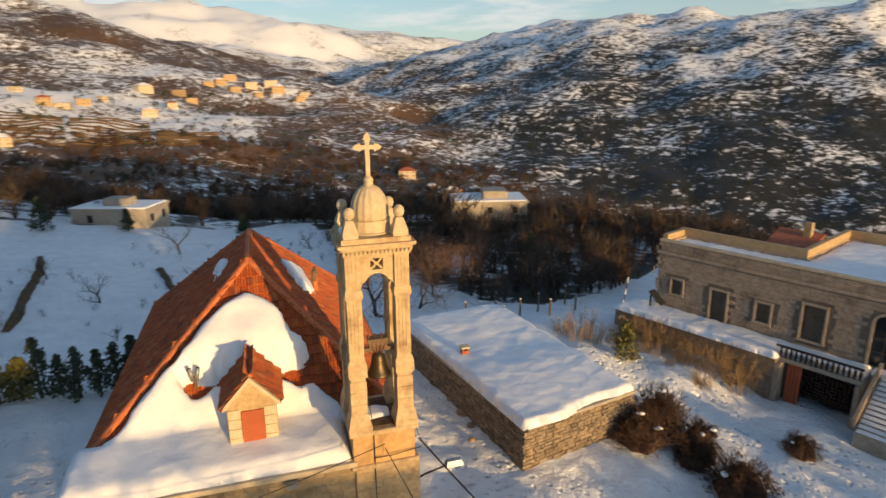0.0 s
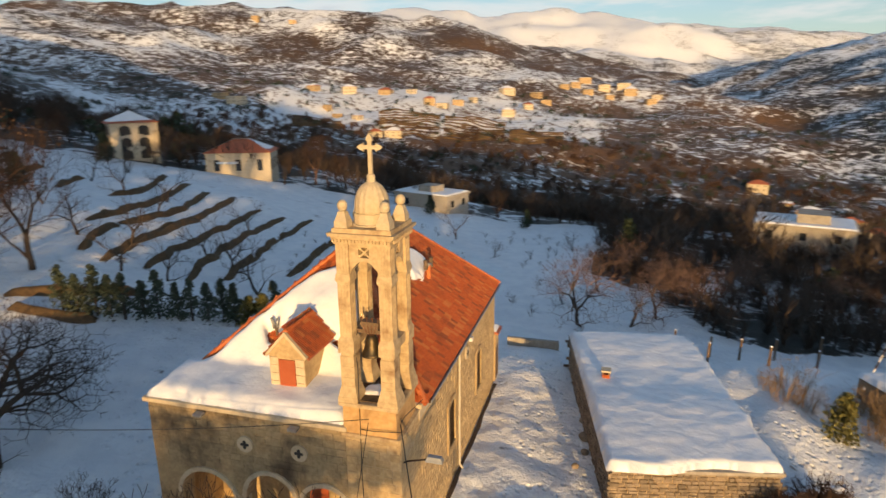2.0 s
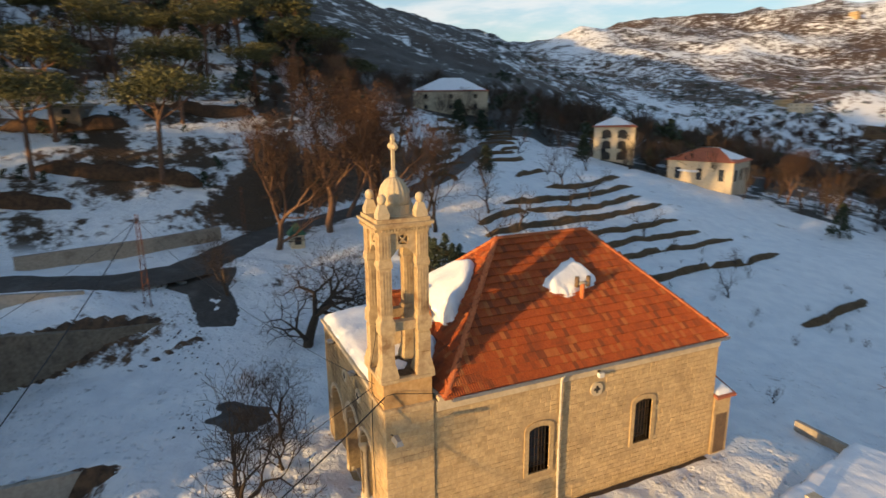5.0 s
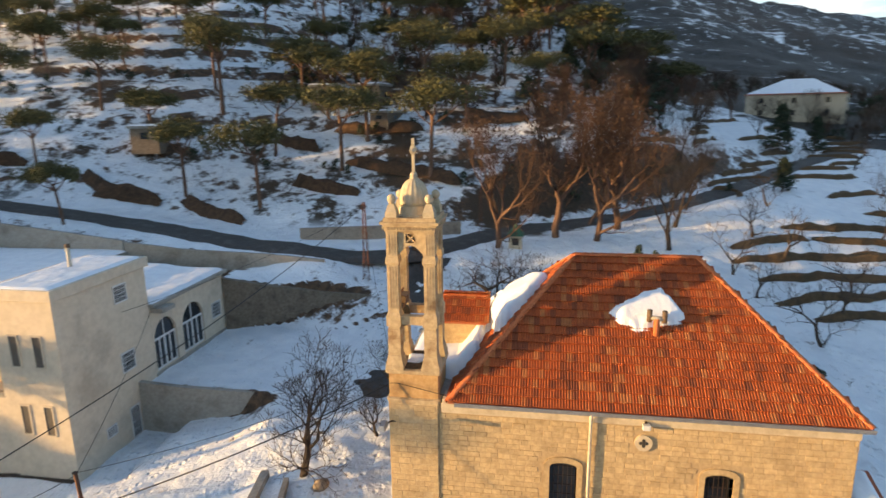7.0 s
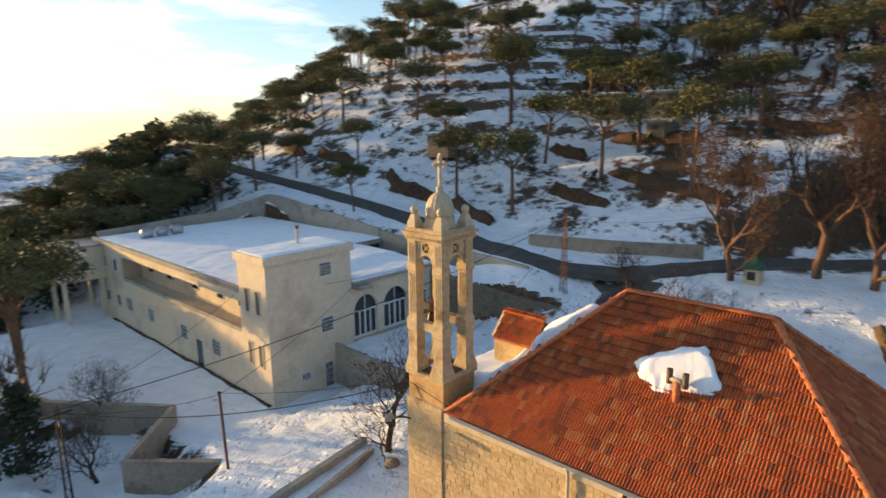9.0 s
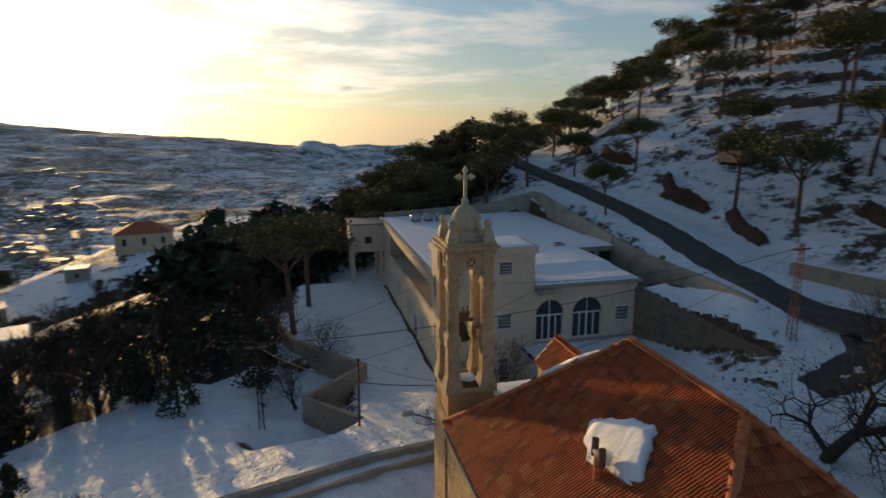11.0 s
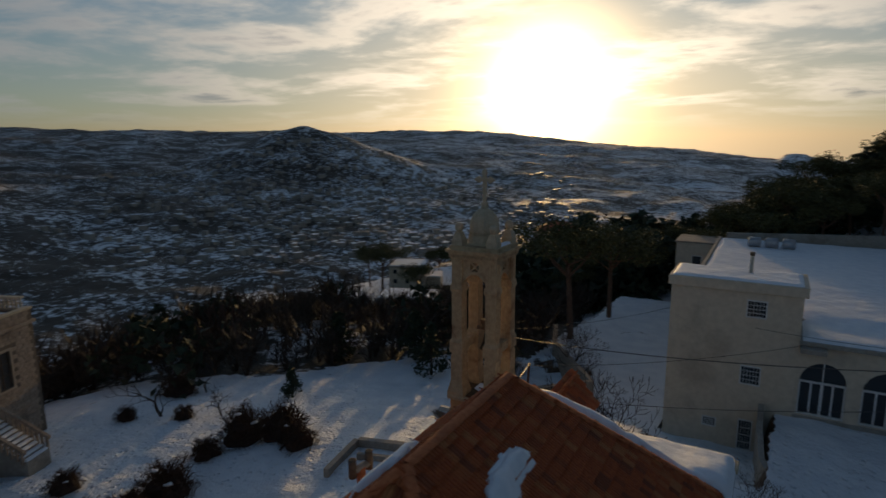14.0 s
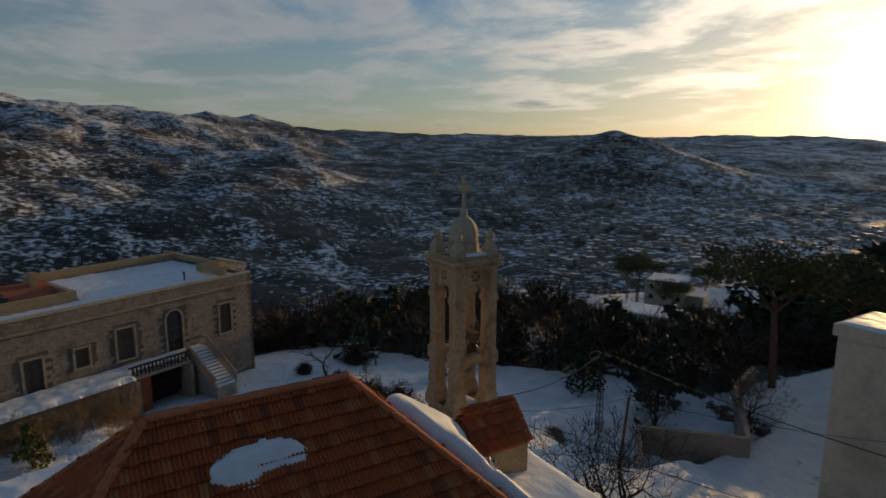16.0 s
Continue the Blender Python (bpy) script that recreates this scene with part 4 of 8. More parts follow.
def tile_mesh(mat):
    """An interlocking clay tile 0.2 wide and 0.36 long: two flat rolls, narrow channels and a thick lower edge; y runs up the slope."""
    xs = (0.0, 0.012, 0.024, 0.05, 0.076, 0.088, 0.10, 0.112, 0.124, 0.15, 0.176, 0.188, 0.2)
    zs = (0.0, 0.001, 0.024, 0.030, 0.024, 0.001, 0.0, 0.001, 0.024, 0.030, 0.024, 0.001, 0.0)
    verts, faces = [], []
    for y, lift in ((0.0, 0.092), (0.385, 0.004)):
        verts += [(x, y, z + lift) for x, z in zip(xs, zs)]
    verts += [(x, 0.0, -0.004) for x in xs]
    w = len(xs)
    for i in range(w - 1):
        faces += [(i, i + 1, w + i + 1, w + i), (2 * w + i, 2 * w + i + 1, i + 1, i)]
    return verts, faces


TILE_VERTS, TILE_FACES = tile_mesh(TILE)
tile_me = bpy.data.meshes.new("tile")
tile_me.from_pydata(TILE_VERTS, [], TILE_FACES)
tile_me.materials.append(TILE)


def lay_tiles(parent, corners, near=None, seed=3, wide=0.2, long=0.355):
    """Covers a sloping face (eave from corners[0] to corners[1]) with rows of tiles; near: which become pieces of their own."""
    rnd = random.Random(seed)
    a, b = corners[0], corners[1]
    u = (b - a).normalized()
    normal = u.cross(corners[2] - a).normalized()
    v = normal.cross(u)
    flat = [((p - a).dot(u), (p - a).dot(v)) for p in corners]
    top = max(p[1] for p in flat)

    def reach(h):
        cuts = []
        for (x0, y0), (x1, y1) in zip(flat, flat[1:] + flat[:1]):
            if (y0 <= h) != (y1 <= h):
                cuts.append(x0 + (x1 - x0) * (h - y0) / (y1 - y0))
        return (min(cuts), max(cuts)) if len(cuts) > 1 else None
    frame_m = Matrix((u, v, normal)).transposed().to_4x4()
    frame_m.translation = a
    verts, faces, count, row = [], [], 0, 0
    base = np.array(TILE_VERTS)
    while row * long < top - 0.05:
        h = row * long
        limits = reach(min(h + long * 0.4, top - 0.02))
        if limits:
            s = math.floor(limits[0] / wide) * wide
            while s < limits[1]:
                if s + wide > limits[0] + 0.02 and s < limits[1] - 0.02:
                    m = frame_m @ Matrix.Translation((s + rnd.uniform(-0.006, 0.006), h + rnd.uniform(-0.012, 0.012), rnd.uniform(0, 0.010))) @ Matrix.Rotation(rnd.uniform(-0.02, 0.02), 4, "Z")
                    if near and count < 300 and near(m.translation):
                        count += 1
                        ob = new("tile", tile_me)
                        ob.parent = parent
                        ob.matrix_parent_inverse = parent.matrix_world.inverted()
                        ob.matrix_basis = m
                    else:
                        k = len(verts)
                        mm = np.array(m)
                        verts += (base @ mm[:3, :3].T + mm[:3, 3]).tolist()
                        faces += [tuple(k + i for i in f) for f in TILE_FACES]
                s += wide
        row += 1
    ob = mesh_object("tiling", verts, faces, TILE_JOINED, parent)
    tagged(ob, kind="stuff")


def ridge_tiles(parent, a, b, size=0.13, long=0.34):
    """Half-round tiles overlapping along a ridge or hip."""
    count = int((b - a).length / long)
    d = (b - a).normalized()
    side = d.cross(Vector((0, 0, 1))).normalized()
    up = side.cross(d)
    for i in range(count + 1):
        p, q = a + d * (i * long), a + d * min((i + 1.12) * long, (b - a).length)
        if (q - p).length < 0.05:
            continue
        verts = []
        for spot, r in ((p, size * 1.08), (q, size * 0.92)):
            verts += [spot + side * (r * math.cos(t * math.pi / 8)) + up * (r * 0.75 * math.sin(t * math.pi / 8) - 0.01) for t in range(9)]
        faces = [(t, t + 1, 10 + t, 9 + t) for t in range(8)] + [tuple(range(8, -1, -1))]
        mesh_object("ridge_tile", verts, faces, RIDGE_TILE, parent)


for a, b in (("s", "n"), ("se", "s"), ("sw", "s"), ("ne", "n"), ("nw", "n")):
    ridge_tiles(roof, CORNERS[a] + Vector((0, 0, 0.05)), CORNERS[b] + Vector((0, 0, 0.05)))


def roof_height(X, Y):
    rise_x = (RIDGE_Z - EAVE_Z) / (ROOF_E - RIDGE_X)
    rise_w = (RIDGE_Z - EAVE_Z) / (RIDGE_X - ROOF_W)
    rise_s = (RIDGE_Z - EAVE_Z) / (RIDGE_S - ROOF_S)
    rise_n = (RIDGE_Z - EAVE_Z) / (ROOF_N - RIDGE_N)
    z = np.minimum(np.minimum((ROOF_E - X) * rise_x, (X - ROOF_W) * rise_w), np.minimum((Y - ROOF_S) * rise_s, (ROOF_N - Y) * rise_n))
    return EAVE_Z + np.clip(z, 0.0, 5.0)


heap("snow_cover", [(-6.05, 14.55), (1.62, 14.6), (1.66, 16.2), (1.9, 16.75), (1.55, 17.2), (1.15, 17.45), (0.85, 17.66), (0.4, 17.55), (-0.1, 17.7), (-0.35, 17.75), (-1.6, 17.72), (-2.14, 17.8), (-2.42, 17.68), (-2.75, 17.62), (-2.98, 17.76), (-3.16, 18.12), (-2.84, 18.2), (-2.62, 18.04), (-2.2, 17.98), (-1.95, 18.12), (-2.1, 18.2), (-1.75, 18.0), (-1.5, 17.7), (-1.04, 17.55), (-0.62, 17.7), (-0.3, 18.02), (0.1, 18.16), (0.55, 18.14), (0.83, 18.4), (0.72, 18.65), (0.42, 18.9), (0.1, 19.4), (-0.36, 19.9), (-0.75, 20.2), (-1.07, 20.32), (-1.5, 20.1), (-2.09, 19.65), (-2.45, 19.4), (-2.87, 19.0), (-3.36, 18.5), (-3.9, 18.1), (-4.65, 17.47), (-5.3, 16.95), (-6.05, 16.95)], SNOW, roof,
     lambda X, Y: roof_height(X, Y) + 0.04, lambda X, Y: np.interp(Y, [14.5, 16.5, 17.6, 18.6, 19.6, 20.4], [0.42, 0.62, 0.70, 0.82, 0.74, 0.42]) + 0.5 * np.exp(-((X + 1.04) / 0.85) ** 2) * np.interp(Y, [16.9, 17.6, 18.2, 19.3], [0.0, 1.0, 0.75, 0.0]), "thick wind-smoothed snow over the front slope", 0.13, 0.06, 0.45, 3)
heap("snow_cover", [(0.95, 22.5), (0.72, 22.8), (0.62, 23.1), (0.45, 23.5), (0.33, 24.0), (0.2, 24.45), (0.22, 24.62), (0.4, 24.66), (0.5, 24.85), (0.75, 25.0), (0.95, 25.25), (1.1, 25.25), (1.22, 25.0), (1.3, 24.6), (1.36, 24.1), (1.46, 23.75), (1.5, 23.45), (1.36, 23.2), (1.32, 22.9), (1.15, 22.7)], SNOW, roof, lambda X, Y: roof_height(X, Y) + 0.05, lambda X, Y: 0.40 + 0 * X, "snow patch behind the chimney pipes", 0.05, 0.13, 0.42, 9)
heap("snow_cover", [(-2.11, 24.95), (-1.93, 24.78), (-1.8, 24.28), (-1.78, 23.65), (-1.88, 23.0), (-2.13, 22.75), (-2.34, 22.9), (-2.31, 23.43), (-2.34, 23.81), (-2.5, 24.04), (-2.42, 24.66), (-2.25, 24.95)], SNOW, roof, lambda X, Y: roof_height(X, Y) + 0.05, lambda X, Y: 0.32 + 0 * X, "snow patch", 0.05, 0.11, 0.30, 14)


def vent_pipe(x, y, z, label, tall=0.55, turn=0.0):
    """Twin terracotta flue pipes on a common stem."""
    ob = thing("chimney_pipe", x, y, z, label, "chimney")
    m = Matrix.Translation((x, y, z)) @ Matrix.Rotation(turn, 4, "Z")
    bm = bmesh.new()
    add_tube(bm, [m @ Vector((0, 0, -0.3)), m @ Vector((0, 0, tall * 0.75))], 0.11, 12)
    part("stem", bm, RIDGE_TILE, ob, "terracotta stem", True)
    bm = bmesh.new()
    add_tube(bm, [m @ Vector((-0.27, 0, tall * 0.75)), m @ Vector((0.27, 0, tall * 0.75))], 0.085, 10)
    part("crosspiece", bm, CONCRETE, ob, "grey cement crosspiece", True)
    for side in (-0.26, 0.26):
        bm = bmesh.new()
        add_tube(bm, [m @ Vector((side, 0, tall * 0.5)), m @ Vector((side, 0, tall * 1.25))], 0.095, 12)
        flue = part("flue", bm, TIMBER, ob, "sooty brown flue pipe", True)
        bm = bmesh.new()
        add_tube(bm, [m @ Vector((side, 0, tall * 1.25)), m @ Vector((side, 0, tall * 1.25 + 0.004))], 0.075, 12)
        part("mouth", bm, DARK_INSIDE, flue)


vent_pipe(1.55, 24.15, 8.35, "twin clay flue pipes beside a snow patch on the roof", 0.6, radians(80))
twin = thing("vent_pipe", -2.71, 18.05, 7.35, "thin grey vent stem forking into two short pale pipes", "vent pipe")
bm = bmesh.new()
add_tube(bm, [(-2.71, 18.05, 7.2), (-2.74, 18.0, 7.82)], 0.05, 10)
part("stem", bm, TIMBER, twin, "sooty stem", True)
for sx in (-1, 1):
    bm = bmesh.new()
    add_tube(bm, [(-2.74 + sx * 0.05, 18.0, 7.70), (-2.74 + sx * 0.13, 17.98, 8.12)], 0.065, 10)
    pipe = part("pipe", bm, ZINC, twin, "pale metal pipe", True)
    bm = bmesh.new()
    add_tube(bm, [(-2.74 + sx * 0.13, 17.98, 8.08), (-2.74 + sx * 0.131, 17.98, 8.13)], 0.05, 10)
    part("mouth", bm, DARK_INSIDE, pipe)

# dormer on the front slope
dormer = thing("dormer", -1.04, 16.4, 6.3, "small stone dormer with a gabled tile roof and a red door", "dormer")
bm = bmesh.new()
add_prism(bm, [(-1.72, 6.1), (-0.36, 6.1), (-0.36, 7.75), (-1.04, 8.5), (-1.72, 7.75)], 15.85, 17.7, "y")
part("wall", bm, STONE, dormer, "pale ashlar dormer wall")
wall_d = bpy.data.objects[dormer.children[0].name]
box_part("door", (-1.34, -0.72, 15.80, 15.86, 6.5, 7.58), RUST_DOOR, dormer, "plain red oxide metal door", 0.006)
for x in (-1.53, -0.54):
    for i in range(4):
        z = 6.45 + i * 0.30
        box_part("stone_block", (x - 0.17, x + 0.17, 15.815, 15.85, z + 0.008, z + 0.29), DRESSED, wall_d, "", 0.006)
bm = bmesh.new()
for sgn in (-1, 1):
    add_prism(bm, [(-1.04, 8.62), (-1.04 + sgn * 0.80, 7.74), (-1.04 + sgn * 0.74, 7.66), (-1.04, 8.48)], 15.77, 15.92, "y")
part("gable_coping", bm, DRESSED, dormer, "dressed stone gable coping")
d_roof = None
bm = bmesh.new()
for sgn in (-1, 1):
    add_prism(bm, [(-1.04, 8.56), (-1.04, 8.5), (-1.04 + sgn * 0.82, 7.60), (-1.04 + sgn * 0.82, 7.66)], 15.9, 17.8, "y")
d_roof = part("roof", bm, FAR_TILE, dormer, "red tile gable roof")
lay_tiles(d_roof, [Vector((-0.22, 15.9, 7.67)), Vector((-0.22, 17.8, 7.67)), Vector((-1.04, 17.8, 8.58)), Vector((-1.04, 15.9, 8.58))], None, 11)
lay_tiles(d_roof, [Vector((-1.86, 17.8, 7.67)), Vector((-1.86, 15.9, 7.67)), Vector((-1.04, 15.9, 8.58)), Vector((-1.04, 17.8, 8.58))], None, 12)
ridge_tiles(d_roof, Vector((-1.04, 15.88, 8.6)), Vector((-1.04, 17.8, 8.6)), 0.10)

# small annex behind the church with a tiled lean-to roof
annex = thing("annex", 3.2, 31.3, 0, "low stone annex with a lean-to roof and an open doorway", "annex")
bm = bmesh.new()
add_prism(bm, [(2.2, -0.6), (3.55, -0.6), (3.55, 2.95), (2.2, 3.35)], 30.45, 31.45, "y")
part("wall", bm, STONE, annex)
bm = bmesh.new()
add_prism(bm, [(2.0, 3.45), (3.72, 2.95), (3.72, 3.05), (2.0, 3.58)], 30.42, 31.6, "y")
part("roof", bm, FAR_TILE, annex)
box_part("door", (3.52, 3.565, 30.6, 31.3, 0.1, 2.1), TIMBER, annex, "dark wooden door")
heap("roof_snow", [(2.0, 30.5), (3.6, 30.5), (3.6, 31.5), (2.0, 31.5)], SNOW, annex, lambda X, Y: 3.58 - 0.3 * (X - 2.0), lambda X, Y: 0.16 + 0.0 * X, "snow on the lean-to roof", 0.1, 0.04, 0.2, 52)


# ---- the bell tower ----
TX, TY = 2.52, 15.45
tower = thing("bell_tower", TX, TY, 5.9, "open limestone bell tower with four pillars, fluted dome and stone cross", "bell tower")
shaft = box_part("shaft", (TX - 0.86, CX1 + 0.04, CY0 - 0.06, TY + 0.93, -1.2, 5.98), TOWER_STONE, church, "limestone corner shaft under the bell tower", 0.01)
box_part("base", (TX - 0.90, TX + 0.90, TY - 0.90, TY + 0.92, 5.98, 6.95), PATCHED_STONE, tower, "weathered ochre-patched stone base", 0.015)
box_part("base_moulding", (TX - 1.0, TX + 1.0, TY - 1.0, TY + 1.02, 6.95, 7.1), TOWER_STONE, tower, "", 0.03)
box_part("base_moulding", (TX - 0.98, TX + 0.98, TY - 0.98, TY + 1.0, 5.86, 6.0), TOWER_STONE, tower, "", 0.03)
box_part("bell_floor", (TX - 0.8, TX + 0.8, TY - 0.8, TY + 0.8, 7.0, 7.13), MOSS, tower, "dirty stone floor of the belfry")
OFF = 0.66
for sx in (-1, 1):
    for sy in (-1, 1):
        px, py = TX + sx * OFF, TY + sy * OFF
        bm = bmesh.new()
        add_box(bm, px - 0.20, px + 0.20, py - 0.20, py + 0.20, 9.26, 11.0)
        pillar = part("pillar", bm, TOWER_STONE, tower, "square limestone pillar with moulded base and panels")
        for name, half, z0, z1, taper in (("plinth", 0.33, 7.1, 7.26, 0.0), ("flared_base", 0.32, 7.26, 7.62, 0.08), ("block", 0.228, 7.62, 7.90, 0.0), ("joint", 0.21, 7.90, 7.92, 0.0), ("block", 0.228, 7.92, 8.28, 0.0), ("joint", 0.21, 8.28, 8.30, 0.0), ("block", 0.228, 8.30, 8.62, 0.0), ("neck", 0.205, 8.62, 8.74, 0.0), ("block", 0.262, 8.74, 9.12, 0.0), ("moulding", 0.262, 9.12, 9.26, 0.06), ("moulding", 0.215, 11.0, 11.08, -0.03), ("capital", 0.25, 11.08, 11.28, 0.03), ("upper_shaft", 0.20, 11.28, 12.2, 0.0)):
            bm = bmesh.new()
            add_box(bm, px - half, px + half, py - half, py + half, z0, z1, taper=taper)
            part(name, bm, TOWER_STONE, pillar)
        for z0, z1 in ((9.40, 10.92), (11.36, 12.1)):
            for i in (-0.1, 0.0, 0.1):
                for side in (-1, 1):
                    bm = bmesh.new()
                    add_box(bm, px + i - 0.022, px + i + 0.022, py + side * 0.208 - 0.008, py + side * 0.208 + 0.008, z0, z1)
                    part("flute", bm, TOWER_STONE, pillar)
                    bm = bmesh.new()
                    add_box(bm, px + side * 0.208 - 0.008, px + side * 0.208 + 0.008, py + i - 0.021, py + i + 0.021, z0, z1)
                    part("flute", bm, TOWER_STONE, pillar)
        bm = bmesh.new()
        add_box(bm, px - 0.20, px + 0.20, py - 0.20, py + 0.20, 12.66, 12.86)
        add_box(bm, px - 0.19, px + 0.19, py - 0.19, py + 0.19, 12.86, 13.14, taper=0.09)
        add_lathe(bm, [(0.06, 13.12), (0.08, 13.15), (0.13, 13.20), (0.155, 13.30), (0.13, 13.40), (0.07, 13.455), (0.01, 13.47)], px, py, 14)
        part("finial", bm, PALE_STONE, tower, "ball finial on a tapering block")
# beams that tie the pillars, and the arched panels under the cornice
for axis in ("x", "y"):
    for side in (-1, 1):
        if axis == "x":
            bm = bmesh.new()
            add_box(bm, TX + side * OFF - 0.15, TX + side * OFF + 0.15, TY - 0.42, TY + 0.42, 8.78, 9.1)
            part("beam", bm, TOWER_STONE, tower, "stone beam between the pillars")
        bm = bmesh.new()
        mid = TY if axis == "x" else TX
        at = (TX if axis == "x" else TY) + side * OFF
        half, spring, crown = 0.46, 11.18, 11.68
        head = [(mid - half * math.cos(math.pi * i / 14) * (0.86 if 2 < i < 12 else 1.0), spring + (crown - spring) * math.sin(math.pi * i / 14)) for i in range(15)]
        cuts = [(-0.17, -0.05), (-0.05, 0.05), (0.05, 0.17)]
        for (ya, za), (yb, zb) in zip(head, head[1:]):
            if yb - ya > 0.001:
                add_prism(bm, [(ya, za), (yb, zb), (yb, 11.78), (ya, 11.78)], at - 0.12, at + 0.12, axis)
        add_prism(bm, [(mid - half, 11.78), (mid - 0.17, 11.78), (mid - 0.17, 12.1), (mid - half, 12.1)], at - 0.12, at + 0.12, axis)
        add_prism(bm, [(mid + 0.17, 11.78), (mid + half, 11.78), (mid + half, 12.1), (mid + 0.17, 12.1)], at - 0.12, at + 0.12, axis)
        add_prism(bm, [(mid - half, 12.1), (mid + half, 12.1), (mid + half, 12.22), (mid - half, 12.22)], at - 0.12, at + 0.12, axis)
        panel = part("arch_panel", bm, TOWER_STONE, tower, "arched stone panel with a pierced cross")
        bm = bmesh.new()
        for s in (-1, 1):
            add_prism(bm, [(mid - 0.17, 11.94 + s * 0.16), (mid, 11.94 + s * 0.035), (mid + 0.035, 11.94), (mid - 0.17, 11.94 + s * 0.10)], at - 0.10, at + 0.10, axis)
        part("tracery", bm, TOWER_STONE, panel)
        bm = bmesh.new()
        add_prism(bm, [(mid - 0.17, 11.78), (mid - 0.13, 11.78), (mid + 0.17, 12.06), (mid + 0.17, 12.1), (mid + 0.13, 12.1), (mid - 0.17, 11.82)], at - 0.09, at + 0.09, axis)
        part("cross_bar", bm, TOWER_STONE, panel)
        bm = bmesh.new()
        add_prism(bm, [(mid - 0.17, 12.1), (mid - 0.17, 12.06), (mid + 0.13, 11.78), (mid + 0.17, 11.78), (mid + 0.17, 11.82), (mid - 0.13, 12.1)], at - 0.088, at + 0.088, axis)
        part("cross_bar", bm, TOWER_STONE, panel)
bm = bmesh.new()
for half, z0, z1, taper in ((0.90, 12.2, 12.27, 0.0), (0.95, 12.36, 12.44, 0.0), (1.02, 12.44, 12.54, -0.02), (0.92, 12.54, 12.67, 0.0)):
    add_box(bm, TX - half, TX + half, TY - half, TY + half, z0, z1, taper=taper)
add_box(bm, TX - 0.91, TX + 0.91, TY - 0.91, TY + 0.91, 12.27, 12.36)
cornice = part("cornice", bm, TOWER_STONE, tower, "moulded stone cornice with dentils")
for i in range(17):
    o = -0.88 + i * 0.11
    for s in (-1, 1):
        bm = bmesh.new()
        add_box(bm, TX + o - 0.03, TX + o + 0.03, TY + s * 0.955 - 0.03, TY + s * 0.955 + 0.03, 12.265, 12.36)
        part("dentil", bm, TOWER_STONE, cornice)
        if abs(o) < 0.86:
            bm = bmesh.new()
            add_box(bm, TX + s * 0.955 - 0.03, TX + s * 0.955 + 0.03, TY + o - 0.029, TY + o + 0.029, 12.268, 12.358)
            part("dentil", bm, TOWER_STONE, cornice)
bm = bmesh.new()
add_lathe(bm, [(0.62, 12.66), (0.62, 12.70), (0.56, 12.72), (0.54, 13.0), (0.56, 13.03)], TX, TY, 32, 0.008, 16)
part("drum", bm, PALE_STONE, tower, "round panelled drum")
bm = bmesh.new()
add_lathe(bm, [(0.50, 13.0), (0.505, 13.15), (0.51, 13.3), (0.48, 13.48), (0.41, 13.66), (0.30, 13.82), (0.17, 13.91), (0.1, 13.94)], TX, TY, 64, 0.035, 16)
dome = part("dome", bm, PALE_STONE, tower, "fluted onion-shaped stone dome", True)
bm = bmesh.new()
add_lathe(bm, [(0.13, 13.9), (0.14, 13.98), (0.11, 14.0), (0.14, 14.05), (0.12, 14.12), (0.075, 14.16)], TX, TY, 14)
part("neck", bm, PALE_STONE, dome, "moulded neck under the cross", True)
bm = bmesh.new()
w, t = 0.058, 0.05


def arm(bm, m):
    """One arm of the cross with a pointed leaf end."""
    add_prism(bm, [(-w, 0), (w, 0), (w, 0.18), (0.13, 0.20), (0.075, 0.25), (0.085, 0.29), (0, 0.40), (-0.085, 0.29), (-0.075, 0.25), (-0.13, 0.20), (-w, 0.18)], -t, t, "y", m)


CROSS_Z = 14.93
add_box(bm, TX - w, TX + w, TY - t, TY + t, 14.12, CROSS_Z + 0.05, taper=0.0)
add_box(bm, TX - w - 0.004, TX + w + 0.004, TY - t - 0.004, TY + t + 0.004, CROSS_Z - 0.06, CROSS_Z + 0.07)
for a in (0, 90, 270):
    arm(bm, Matrix.Translation((TX, TY, CROSS_Z)) @ Matrix.Rotation(radians(a), 4, "Y"))
part("cross", bm, PALE_STONE, tower, "carved stone cross with leaf-shaped ends")
heap("snow_cover", [(TX - 0.5, TY - 0.45), (TX + 0.3, TY - 0.35), (TX + 0.35, TY + 0.1), (TX - 0.1, TY + 0.4), (TX - 0.5, TY + 0.2)], SNOW, tower, lambda X, Y: 7.13 + 0 * X, lambda X, Y: 0.10 + 0 * X, "small heap of snow on the belfry floor", 0.06, 0.05, 0.2, 18)
heap("snow_cover", [(TX - 0.85, TY - 0.45), (TX - 0.62, TY - 0.45), (TX - 0.62, TY + 0.4), (TX - 0.85, TY + 0.4)], SNOW, tower, lambda X, Y: 12.68 + 0 * X, lambda X, Y: 0.10 + 0 * X, "snow on the cornice", 0.05, 0.02, 0.08, 19)

